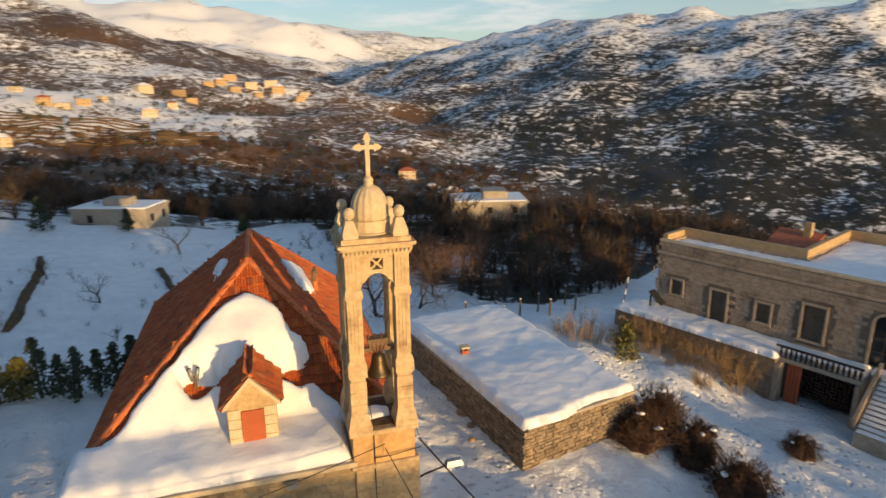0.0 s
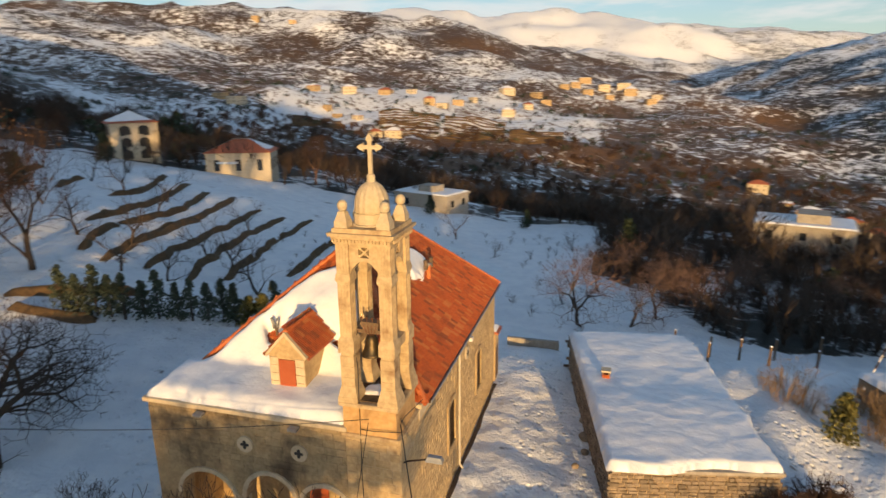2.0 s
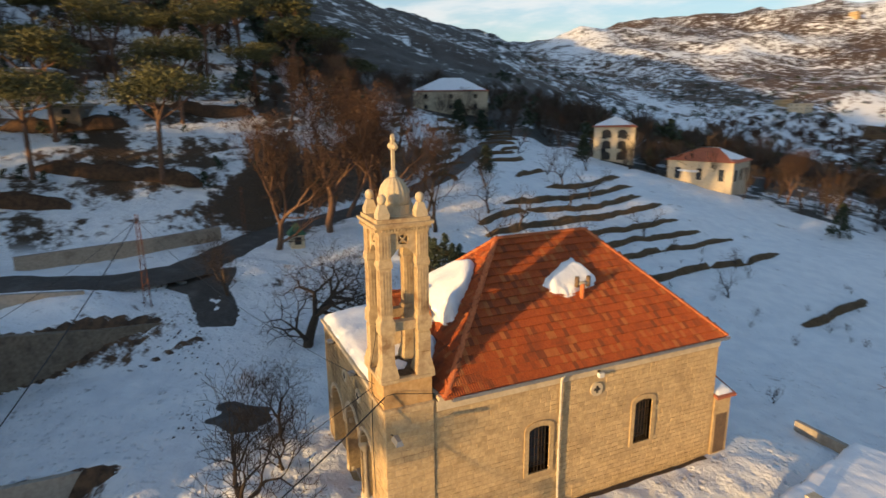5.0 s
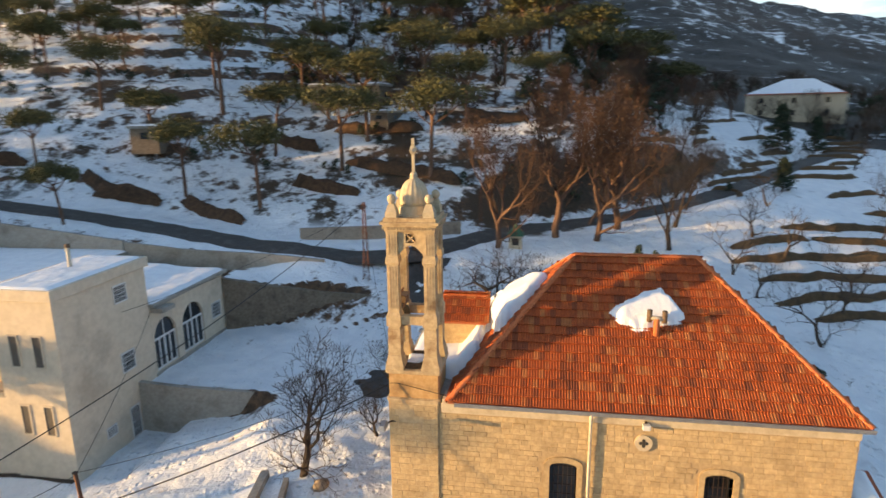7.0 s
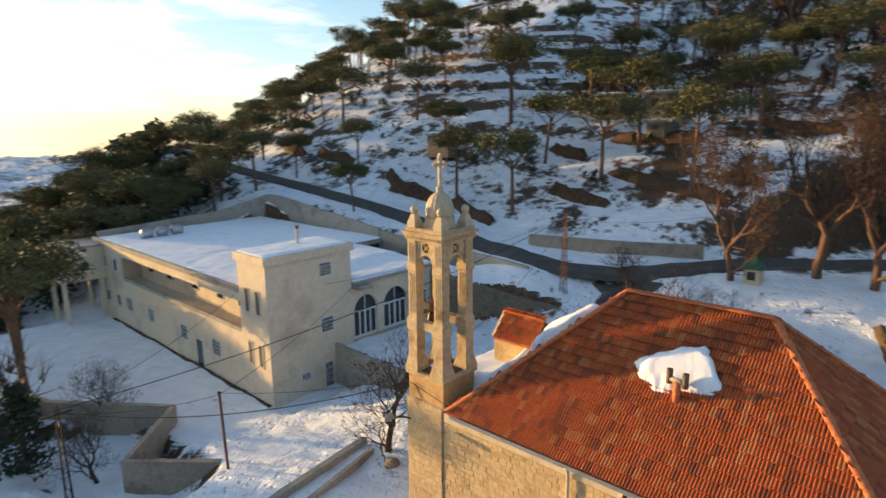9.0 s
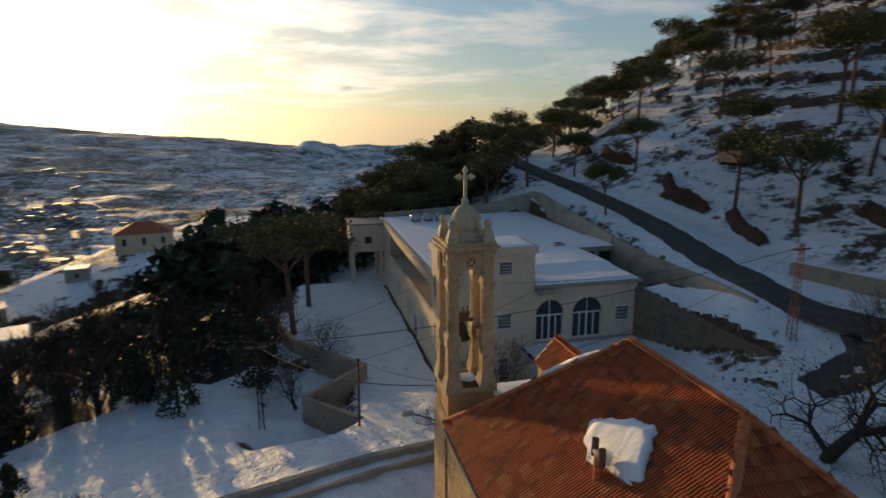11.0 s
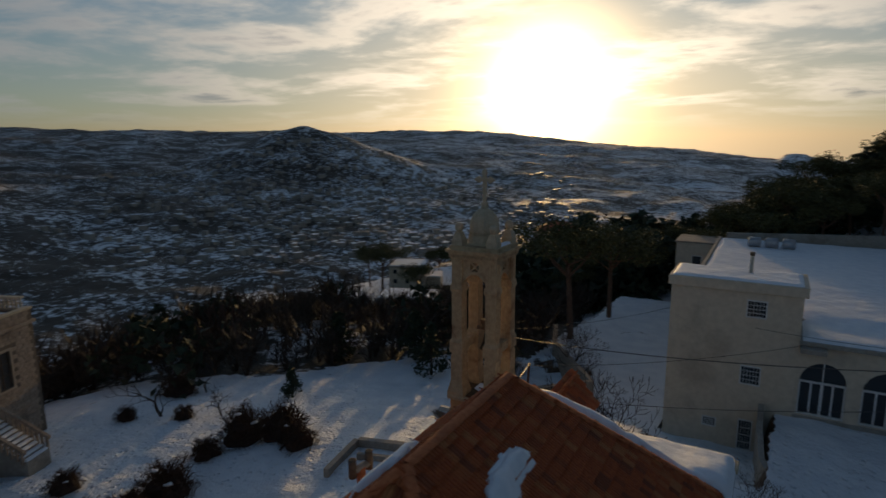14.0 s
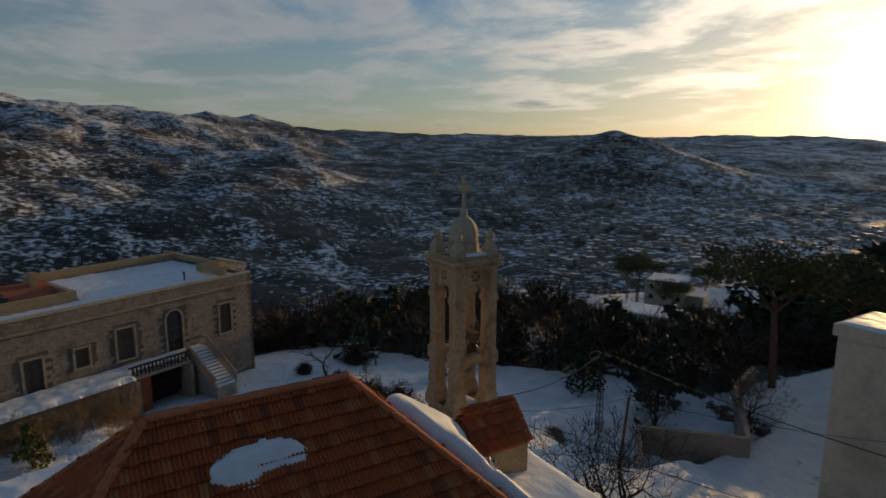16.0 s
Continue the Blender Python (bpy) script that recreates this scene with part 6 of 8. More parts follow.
def house_box(name, box, mat, parent, label=""):
    bm = bmesh.new()
    add_box(bm, *box)
    return house_part(name, bm, mat, parent, label)


bm = bmesh.new()
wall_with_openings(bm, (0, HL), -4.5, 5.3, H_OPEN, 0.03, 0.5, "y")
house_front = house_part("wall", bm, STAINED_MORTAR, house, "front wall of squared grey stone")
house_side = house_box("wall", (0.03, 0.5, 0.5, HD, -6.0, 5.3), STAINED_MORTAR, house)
house_box("wall", (HL - 0.5, HL, 0.5, 2.6, -6.0, 5.3), GREY_STONE, house)
house_box("wall", (12.5, HL, 2.6, 3.0, -6.0, 5.3), GREY_STONE, house)
house_box("wall", (12.1, 12.5, 2.6, HD, -6.0, 5.3), GREY_STONE, house)
house_box("wall", (0.0, 12.5, HD - 0.5, HD, -6.0, 5.3), GREY_STONE, house)
house_box("cornice", (-0.12, HL + 0.12, -0.14, 0.5, 4.42, 4.62), GREY_STONE, house, "dark-stained projecting stone cornice")
house_box("cornice", (-0.12, 0.5, 0.5, HD, 4.42, 4.62), GREY_STONE, house)
house_box("roof_slab", (0.3, 12.3, 0.3, HD - 0.3, 4.7, 4.95), CONCRETE, house, "flat roof")
house_box("roof_slab", (12.3, HL - 0.3, 0.3, 2.7, 4.7, 4.95), CONCRETE, house)
house_box("parapet", (-0.05, HL + 0.05, -0.05, 0.35, 5.3, 5.45), DRESSED, house, "pale coping of the roof parapet")
house_box("parapet", (HL - 0.3, HL + 0.05, 0.35, 2.7, 5.3, 5.75), OCHRE_WALL, house, "ochre plastered parapet")
house_box("parapet", (12.5, HL + 0.05, 2.7, 3.0, 5.3, 5.85), OCHRE_WALL, house)
house_box("parapet", (12.15, 12.5, 2.7, HD, 5.3, 5.85), OCHRE_WALL, house)
house_box("parapet", (0.0, 12.15, HD - 0.3, HD, 5.3, 5.85), OCHRE_WALL, house)
house_box("parapet", (0.0, 0.35, 4.2, HD - 0.3, 5.3, 5.75), OCHRE_WALL, house)
# balustrade round the sunken corner of the roof
balustrade = thing("balustrade", 36, 17, 5.6, "low stone balustrade at the corner of the flat roof", "balustrade")
house_box("side_wall", (1.9, 2.2, 0.4, 4.2, 5.3, 5.85), OCHRE_WALL, balustrade)
house_box("side_wall", (0.35, 1.9, 3.9, 4.2, 5.3, 5.85), OCHRE_WALL, balustrade)
house_box("rail", (0.0, 0.3, 0.36, 4.2, 6.0, 6.12), DRESSED, balustrade)
for i in range(13):
    bm = bmesh.new()
    add_lathe(bm, [(0.07, 5.3), (0.045, 5.4), (0.085, 5.58), (0.045, 5.82), (0.07, 6.0)], 0.15, 0.55 + i * 0.29, 8)
    house_part("baluster", bm, DRESSED, balustrade)
for o0, o1, z0, spring, rise in H_OPEN:
    bm = bmesh.new()
    add_prism(bm, arch_outline(o0, o1, z0, spring, max(rise, 0.001)), 0.22, 0.27, "y")
    pane = house_part("window" if rise == 0 else "door", bm, BLIND if rise == 0 else GLASS, house, "weathered closed shutters" if rise == 0 else "dark arched glazed door")
    bm = bmesh.new()
    for a, b in ((o0 - 0.14, o0), (o1, o1 + 0.14)):
        add_box(bm, a, b, -0.03, 0.2, z0 - 0.05, spring)
    if rise:
        for i in range(10):
            t0, t1 = math.pi * i / 10, math.pi * (i + 1) / 10
            mid, half = (o0 + o1) / 2, (o1 - o0) / 2
            add_prism(bm, [(mid + (half + e) * math.cos(t), spring + (rise + e) * math.sin(t)) for e, t in ((0, t0), (0.14, t0), (0.14, t1), (0, t1))], -0.031, 0.2, "y")
    else:
        add_box(bm, o0 - 0.14, o1 + 0.14, -0.03, 0.2, spring, spring + 0.16)
        add_box(bm, o0 - 0.16, o1 + 0.16, -0.07, 0.2, z0 - 0.17, z0 - 0.05)
    house_part("window_surround", bm, SURROUND, pane, "plain dressed stone surround")
    bm = bmesh.new()
    mid = (o0 + o1) / 2
    add_box(bm, mid - 0.03, mid + 0.03, 0.17, 0.23, z0, spring)
    for f in (0.33, 0.66):
        add_box(bm, o0, o1, 0.18, 0.225, z0 + (spring - z0) * f - 0.02, z0 + (spring - z0) * f + 0.02)
    house_part("shutter_rail", bm, TIMBER, pane)
flat_local = lambda pts: [tuple((HOUSE @ Vector((*p, 0)))[:2]) for p in pts]
heap("roof_snow", flat_local([(0.4, 0.38), (HL - 0.35, 0.38), (HL - 0.35, 2.68), (12.1, 2.68), (12.1, 10.6), (0.4, 10.6)]), SNOW, house, lambda X, Y: 5.42 + 0.0 * X, lambda X, Y: 0.22 + 0.0 * X, "rippled snow on the flat roof", 0.3, 0.06, 0.3, 37)
for x, y, h in ((4.5, 2.2, 0.8), (15.5, 5.0, 0.6)):
    p = HOUSE @ Vector((x, y, 5.0))
    post = thing("roof_post", p.x, p.y, 5.0, "short dark pipe standing on the snowy roof", "pipe")
    bm = bmesh.new()
    add_tube(bm, [p, p + Vector((0, 0, h))], 0.06, 8)
    part("pipe", bm, IRON, post)
    bm = bmesh.new()
    add_tube(bm, [p + Vector((0, 0, h)), p + Vector((0, 0, h + 0.08))], 0.09, 8)
    part("cap", bm, IRON, post)
shed2 = thing("roof_shed", 41, 33, 5.0, "small lean-to with an orange tile roof on the flat roof", "shed")
house_box("wall", (12.6, 15.3, 3.9, 6.6, -5.0, 5.0), OCHRE_WALL, shed2)
bm = bmesh.new()
add_prism(bm, [(3.7, 5.0), (6.8, 6.0), (6.8, 6.15), (3.7, 5.14)], 12.55, 15.5, "x")
house_part("roof", bm, FAR_TILE, shed2, "orange tile roof")
house_box("chimney", (13.2, 13.7, 6.0, 6.5, 5.6, 6.9), OCHRE_WALL, shed2)
# terrace along the front, the wood store under it, and stairs
terrace = thing("terrace", 30, 30, -1.6, "stone terrace along the house front, deep in snow", "terrace")
house_box("retaining_wall", (11.3, 22.3, -2.6, -2.2, -3.2, 0.36), RUBBLE, terrace, "dark stone retaining wall")
house_box("deck", (11.3, 22.3, -2.2, 0.0, 0.0, 0.38), CONCRETE, terrace)
house_box("deck", (7.0, 11.3, -2.1, 0.0, 0.1, 0.4), CONCRETE, terrace)
# shade under the deck painted onto the back wall
house_box("retaining_wall", (7.0, 11.3, -0.3, 0.02, -3.2, 0.1), DARK_INSIDE, terrace, "back wall of the wood store in painted shade")
house_box("side_wall", (11.0, 11.3, -2.6, -0.3, -3.2, 0.1), GREY_STONE, terrace)
house_box("side_wall", (7.0, 7.25, -2.4, -0.3, -3.2, 0.1), GREY_STONE, terrace)
heap("terrace_snow", flat_local([(7.1, -2.0), (11.2, -2.0), (11.3, -2.75), (22.4, -2.75), (22.4, -0.1), (7.1, -0.1)]), SNOW, terrace, lambda X, Y: 0.80 + 0.0 * X, lambda X, Y: 0.34 + 0.0 * X, "thick snow over the terrace", 0.12, 0.08, 0.3, 43)
rail = thing("balustrade", 30.5, 23.5, 0.6, "dark iron railing at the terrace edge above the wood store", "railing")
bm = bmesh.new()
add_box(bm, 7.0, 11.5, -2.2, -2.08, 1.02, 1.12)
house_part("top_rail", bm, IRON, rail)
for i in range(16):
    bm = bmesh.new()
    x = 7.15 + i * 0.27
    for z0, z1, r in ((0.4, 0.55, 0.05), (0.55, 0.8, 0.075), (0.8, 1.02, 0.045)):
        add_box(bm, x - r, x + r, -2.14 - r, -2.14 + r, z0, z1)
    house_part("baluster", bm, IRON, rail)
store = thing("wood_stack", 30.2, 24.4, -1.8, "split logs stacked in the open wood store", "firewood", kind="stuff")
rnd = random.Random(8)
verts, faces = [], []
for i in range(17):
    for j in range(9):
        c = HOUSE @ Vector((7.5 + i * 0.21 + rnd.uniform(-0.03, 0.03), -0.9, -1.9 + j * 0.2))
        k, r = len(verts), rnd.uniform(0.07, 0.10)
        out = HOUSE.to_3x3() @ Vector((0, -1, 0))
        side = HOUSE.to_3x3() @ Vector((1, 0, 0))
        for d in (0.0, rnd.uniform(0.35, 0.5)):
            verts += [c + out * d + side * (r * math.cos(t * math.pi / 3)) + Vector((0, 0, r * math.sin(t * math.pi / 3))) for t in range(6)]
        faces += [(k + t, k + (t + 1) % 6, k + 6 + (t + 1) % 6, k + 6 + t) for t in range(6)] + [tuple(k + 6 + t for t in range(6))]
mesh_object("log", verts, faces, BRAMBLE, store)
door = thing("wooden_gate", 30.2, 25.0, -1.8, "orange-brown plank gate leaning in the wood store", "gate")
for i in range(4):
    house_box("board", (10.0 + i * 0.2, 10.18 + i * 0.2, -2.0, -1.95, -2.4, 0.05), RUST_DOOR, door)
house_box("rail", (10.0, 10.8, -1.95, -1.90, -0.5, -0.35), TIMBER, door)
stairs = thing("outside_stairs", 30.5, 20.5, -2.4, "broad stone stairs under snow leading up to the house door", "stairs")
for i in range(12):
    y1 = -0.9 - i * 0.29
    bm = bmesh.new()
    add_box(bm, 4.9, 6.5, y1 - 0.29, y1, -3.6, 0.42 - i * 0.17)
    house_part("step", bm, CONCRETE, stairs)
    bm = bmesh.new()
    add_box(bm, 4.96, 6.45, y1 - 0.28, y1 - 0.02, 0.42 - i * 0.17, 0.53 - i * 0.17, taper=0.04)
    house_part("step_snow", bm, SNOW, stairs)
house_box("landing", (4.9, 7.0, -0.9, 0.0, -3.6, 0.42), CONCRETE, stairs)
house_box("landing_snow", (5.0, 7.0, -0.86, -0.08, 0.42, 0.6), SNOW, stairs)
for x0 in (4.72, 6.5):
    bm = bmesh.new()
    add_prism(bm, [(-0.9, 1.1), (-0.9, 1.28), (-4.4, -0.77), (-4.4, -0.95)], x0, x0 + 0.18, "x")
    house_part("handrail", bm, GREY_STONE, stairs, "sloping stone handrail")
    for i in range(12):
        y = -1.0 - i * 0.29
        z = 1.06 - (i * 0.29) * 0.586
        house_box("baluster", (x0 + 0.03, x0 + 0.15, y - 0.055, y + 0.055, z - 0.75, z + 0.03), GREY_STONE, stairs)
bm = bmesh.new()
add_box(bm, 4.72, 4.9, -0.9, 0.0, 1.1, 1.28)
house_part("handrail", bm, GREY_STONE, stairs)


# ---- houses further off ----
def far_house(x, y, wide, deep, high, turn, mat, label, roof="hip", snowy=True, floors=2, name="house", group="", roof_mat=None, sunk=1.5, per=3):
    """A house with window rows; roof: hip or flat; snowy: all over, or half, or not."""
    z = ground_at(x, y)
    ob = thing(name, x, y, z, label, "house", group)
    m = Matrix.Translation((x, y, z)) @ Matrix.Rotation(radians(turn), 4, "Z")
    w, d = wide / 2, deep / 2
    bm = bmesh.new()
    add_box(bm, -w, w, -d, d, -sunk, high, m)
    part("wall", bm, mat, ob)
    bm = bmesh.new()
    if roof == "hip":
        o, peak = 0.45, high + min(wide, deep) * 0.26
        ridge = max(w - d, 0.0) * 0.9
        v = [bm.verts.new(p) for p in ((-w - o, -d - o, high), (w + o, -d - o, high), (w + o, d + o, high), (-w - o, d + o, high), (-ridge - 0.05, 0, peak), (ridge + 0.05, 0, peak))]
        for f in ((0, 1, 5, 4), (1, 2, 5), (2, 3, 4, 5), (3, 0, 4), (3, 2, 1, 0)):
            bm.faces.new([v[i] for i in f])
        bmesh.ops.transform(bm, matrix=m, verts=bm.verts[:])
        roof_ob = part("roof", bm, roof_mat or FAR_TILE, ob, "hipped tile roof")
        if snowy:
            bm = bmesh.new()
            t, l = 0.16, 0.10
            v = [bm.verts.new(p) for p in ((-w, -d, high + 0.18 + l), (w * 0.96, -d, high + 0.18 + l), (w * 0.92, d * 0.8, high + 0.34 + l), (-w, d, high + 0.18 + l), (-ridge, 0, peak + t), (ridge, 0, peak + t))]
            sides = ((0, 1, 5, 4), (1, 2, 5), (2, 3, 4, 5), (3, 0, 4))
            for f in sides if snowy is True else sides[1:]:
                bm.faces.new([v[i] for i in f])
            bmesh.ops.transform(bm, matrix=m, verts=bm.verts[:])
            part("roof_snow", bm, SNOW, roof_ob, "snow left on the roof")
    else:
        add_box(bm, -w - 0.25, w + 0.25, -d - 0.25, d + 0.25, high, high + 0.3, m)
        roof_ob = part("roof", bm, CONCRETE, ob, "flat concrete roof")
        if snowy:
            bm = bmesh.new()
            add_box(bm, -w, w, -d, d, high + 0.3, high + 0.5, m, 0.15)
            part("roof_snow", bm, SNOW, roof_ob, "snow on the flat roof")
    step = high / floors
    for f in range(floors):
        for side in range(4):
            long = wide if side % 2 == 0 else deep
            depth = d if side % 2 == 0 else w
            for i in range(per):
                s = (i + 0.5) / per * long - long / 2
                q = m @ Matrix.Rotation(side * math.pi / 2, 4, "Z") @ Matrix.Translation((s, -depth, f * step + step * 0.32))
                bm = bmesh.new()
                add_box(bm, -0.45, 0.45, -0.03, 0.05, 0, step * 0.42, q)
                part("window", bm, GLASS, ob)
    return ob, m, z


far_house(-126, 77, 19, 13, 5.2, 63, CREAM_WALL, "large pale house with a snowy hipped roof on the hillside")
ob, m, z = far_house(-74, 88.5, 7.2, 7.6, 6.4, -40, CREAM_WALL, "pale stone house with arcaded balconies and a snowy red roof", per=2)
for f in range(3):
    for i in (-1.45, 1.45):
        for side in (0, math.pi / 2):
            # solid arch on the wall, balcony shade put into its colour
            bm = bmesh.new()
            q = m @ Matrix.Rotation(side, 4, "Z") @ Matrix.Translation((i, -3.62 if side else -3.82, 0.2 + f * 2.1))
            add_prism(bm, arch_outline(-0.85, 0.85, 0.0, 0.9, 0.65), -0.03, 0.3, "y", q)
            part("balcony", bm, DARK_INSIDE, ob, "arched balcony as a slab in painted shade")
far_house(-55, 93.6, 11, 8, 4.6, 22, CREAM_WALL, "cream house with a red tile roof half under snow", "hip", "half", 1)
box_part("porch_roof", (-58, -53.5, 88.5, 91.5, ground_at(-56, 90) + 2.0, ground_at(-56, 90) + 2.3), SNOW, bpy.data.objects[[o.name for o in scene.objects if o.name.startswith("house")][-1]], "snowy porch roof")
ruin, m, z = far_house(-22.5, 104, 12, 7, 2.8, -20, CONCRETE, "unfinished grey concrete house under snow", "flat", floors=1, per=2)
bm = bmesh.new()
add_box(bm, -1.5, 2.2, -2, 1, 3.1, 4.4, m)
part("upper_room", bm, CONCRETE, ruin)
conc, m, z = far_house(38, 98, 13, 8.5, 5.2, -15, CONCRETE, "grey two-storey concrete house with a snowy flat roof", "flat", floors=2)
bm = bmesh.new()
add_box(bm, -1, 3.2, -2.5, 2.5, 5.3, 7.0, m)
part("stair_tower", bm, CONCRETE, conc)
villa, m, z = far_house(73, -89, 9, 8, 7.2, 25, CREAM_WALL, "modern villa with stepped snowy flat roofs among pines", "flat", floors=3)
bm = bmesh.new()
add_box(bm, -8.2, -4.5, -3, 3, -1.5, 4.6, m)
part("side_wing", bm, CREAM_WALL, villa)
bm = bmesh.new()
add_box(bm, -8.3, -4.6, -3.1, 3.1, 4.6, 4.9, m)
part("wing_snow", bm, SNOW, villa)
far_house(54.5, -60, 11, 7, 2.4, 20, CONCRETE, "low building with a patchy snow roof below the woods", "flat", floors=1)
far_house(50, -138, 14, 10, 4.5, 10, CREAM_WALL, "stone house with a dark red hipped roof on the spur", snowy=False, floors=1)
far_house(60, -116, 5, 4, 2.5, 10, CONCRETE, "small flat-roofed outbuilding on the snowy spur", "flat", floors=1, per=1)

rnd = random.Random(77)
VILLAGE = [(-35.1, 723), (-33.7, 682), (-25.8, 714), (-24.9, 690), (-23.0, 660), (-21.3, 578), (-20.4, 797), (-19.5, 582), (-16.3, 753), (-15.0, 745), (-12.2, 792), (-9.1, 864), (-6.4, 886), (-4.0, 961), (-3.0, 986), (-1.9, 952), (0.1, 908), (1.9, 983), (-8.8, 739), (-27.0, 806), (-5.5, 854), (3.7, 938), (-31.8, 1312), (-28.7, 1321), (-23.8, 796), (-0.4, 985), (-7.1, 784), (-18.0, 800), (-13.6, 765), (-2.2, 1016), (1.3, 997), (13.4, 542), (15.8, 494), (17.7, 454), (20.5, 446), (22.5, 430), (23.6, 418), (4.2, 969)]
for a, d in VILLAGE:
    x, y = d * math.sin(radians(a)), d * math.cos(radians(a))
    size = rnd.uniform(0.7, 1.35) * (0.75 + d / 2200)
    far_house(x, y, 12 * size, 9 * size, rnd.uniform(4.0, 6.5) * size, rnd.uniform(-40, 40), rnd.choice((OCHRE_WALL, OCHRE_WALL, CREAM_WALL)), "distant ochre village house on the sunlit slope", "flat" if rnd.random() < 0.6 else "hip", rnd.random() < 0.6, 2, "house", "village houses across the valley", sunk=6, per=3)

far_house(-46.4, -28.6, 4.6, 3.4, 1.9, 12, RUBBLE, "small rubble hut under snow on the pine hill", "flat", True, 1, "hut", "stone huts on the pine hill", sunk=1.2, per=1)
far_house(-66.3, -12.5, 6.0, 3.6, 2.2, 8, RUBBLE, "long low rubble hut under snow on the pine hill", "flat", True, 1, "hut", "stone huts on the pine hill", sunk=1.2, per=1)
far_house(-66.6, -5.0, 5.0, 3.4, 2.4, -6, RUBBLE, "low rubble hut with a snowy roof between pines", "flat", True, 1, "hut", "stone huts on the pine hill", sunk=1.2, per=1)
far_house(-58.8, -1.2, 5.4, 2.6, 1.2, -10, RUBBLE, "ruined rubble hut half buried in snow", "flat", True, 1, "hut", "stone huts on the pine hill", sunk=1.0, per=1)

# strip fields on the sunlit slope
for a0, a1, d0, d1 in ((-29.0, -24.5, 588, 652), (-21.0, -15.2, 592, 700), (-14.8, -9.0, 592, 696), (-8.6, -3.5, 588, 640)):
    verts, faces = [], []
    for k in range(11):
        d = d0 + (d1 - d0) * k / 10
        spots = [(d * math.sin(radians(a0 + (a1 - a0) * i / 24)), d * math.cos(radians(a0 + (a1 - a0) * i / 24))) for i in range(25)]
        low = ground(np.array([p[0] for p in spots]), np.array([p[1] for p in spots]))
        for i, ((x, y), z) in enumerate(zip(spots, low)):
            b = len(verts)
            f = (d + 3.0) / d
            verts += [(x, y, z - 0.5), (x, y, z + 1.2), (x * f, y * f, z + 1.4), (x * f, y * f, z - 0.2)]
            if i:
                faces += [(b - 4 + j, b + j, b + j + 1, b - 3 + j) for j in range(3)]
    tagged(mesh_object("field_terraces", verts, faces, MOSS, None, "rows of dark terrace walls striping a snowy field"), category="field", kind="stuff")

# the town on the far side of the valley
verts, faces = [], []
plots = [(rnd.uniform(760, 1800), radians(rnd.triangular(112, 166, 144))) for _ in range(900)]
plots = [(d * math.sin(a), d * math.cos(a)) for d, a in plots]
for (x, y), z in zip(plots, ground(np.array([p[0] for p in plots]), np.array([p[1] for p in plots]))):
    w, t, h, turn = rnd.uniform(6, 14), rnd.uniform(6, 11), rnd.uniform(3.5, 9), rnd.uniform(0, math.pi)
    k = len(verts)
    for px, py in ((-w, -t), (w, -t), (w, t), (-w, t)):
        for pz in (-6, h):
            verts.append((x + (px * math.cos(turn) - py * math.sin(turn)) / 2, y + (px * math.sin(turn) + py * math.cos(turn)) / 2, z + pz))
    faces += [(k, k + 2, k + 3, k + 1), (k + 2, k + 4, k + 5, k + 3), (k + 4, k + 6, k + 7, k + 5), (k + 6, k, k + 1, k + 7), (k + 1, k + 3, k + 5, k + 7)]
town = mesh_object("distant_town", verts, faces, CONCRETE, None, "dim grey town with snowy roofs on the far valley side")
town.data.materials.append(SNOW)
for i, face in enumerate(town.data.polygons):
    face.material_index = 1 if i % 5 == 4 and (i // 5) % 3 else 0
tagged(town, category="town", kind="stuff")


# ---- trees and bushes ----
def grow(rnd, spot, way, size, length, depth, out, tips, spread=0.6, lift=0.10, thin=0.68, kids=(2, 3), short=0.78):
    """Adds a bending branch to out as (points, radii) and grows its children."""
    pts, radii, p, d = [spot.copy()], [size], spot.copy(), way.normalized()
    steps = 3 if depth > 1 else 2
    for i in range(steps):
        d = (d + Vector((rnd.gauss(0, 0.16), rnd.gauss(0, 0.16), rnd.gauss(0, 0.10) + lift * 0.4))).normalized()
        p = p + d * length / steps
        pts.append(p.copy())
        radii.append(size * (1 - (1 - thin) * (i + 1) / steps))
    out.append((pts, radii, depth))
    if depth == 0:
        tips.append(p)
        return
    turn = rnd.uniform(0, 6.28)
    count = rnd.randint(*kids)
    for k in range(count):
        side = d.orthogonal().normalized()
        side.rotate(Matrix.Rotation(turn + k * 6.28 / count + rnd.uniform(-0.4, 0.4), 3, d))
        start = pts[-1] if k or depth > 2 else pts[-1]
        grow(rnd, start, d * (1 - spread * 0.4) + side * spread * rnd.uniform(0.7, 1.25) + Vector((0, 0, lift)), size * thin * rnd.uniform(0.7, 0.9), length * short * rnd.uniform(0.8, 1.15), depth - 1, out, tips, spread, lift, thin, kids, short)
    if depth >= 2:
        side = d.orthogonal().normalized()
        side.rotate(Matrix.Rotation(rnd.uniform(0, 6.28), 3, d))
        grow(rnd, pts[1], d * 0.5 + side * spread * 1.3, size * 0.45, length * short * 0.8, depth - 2, out, tips, spread, lift, thin, kids, short)


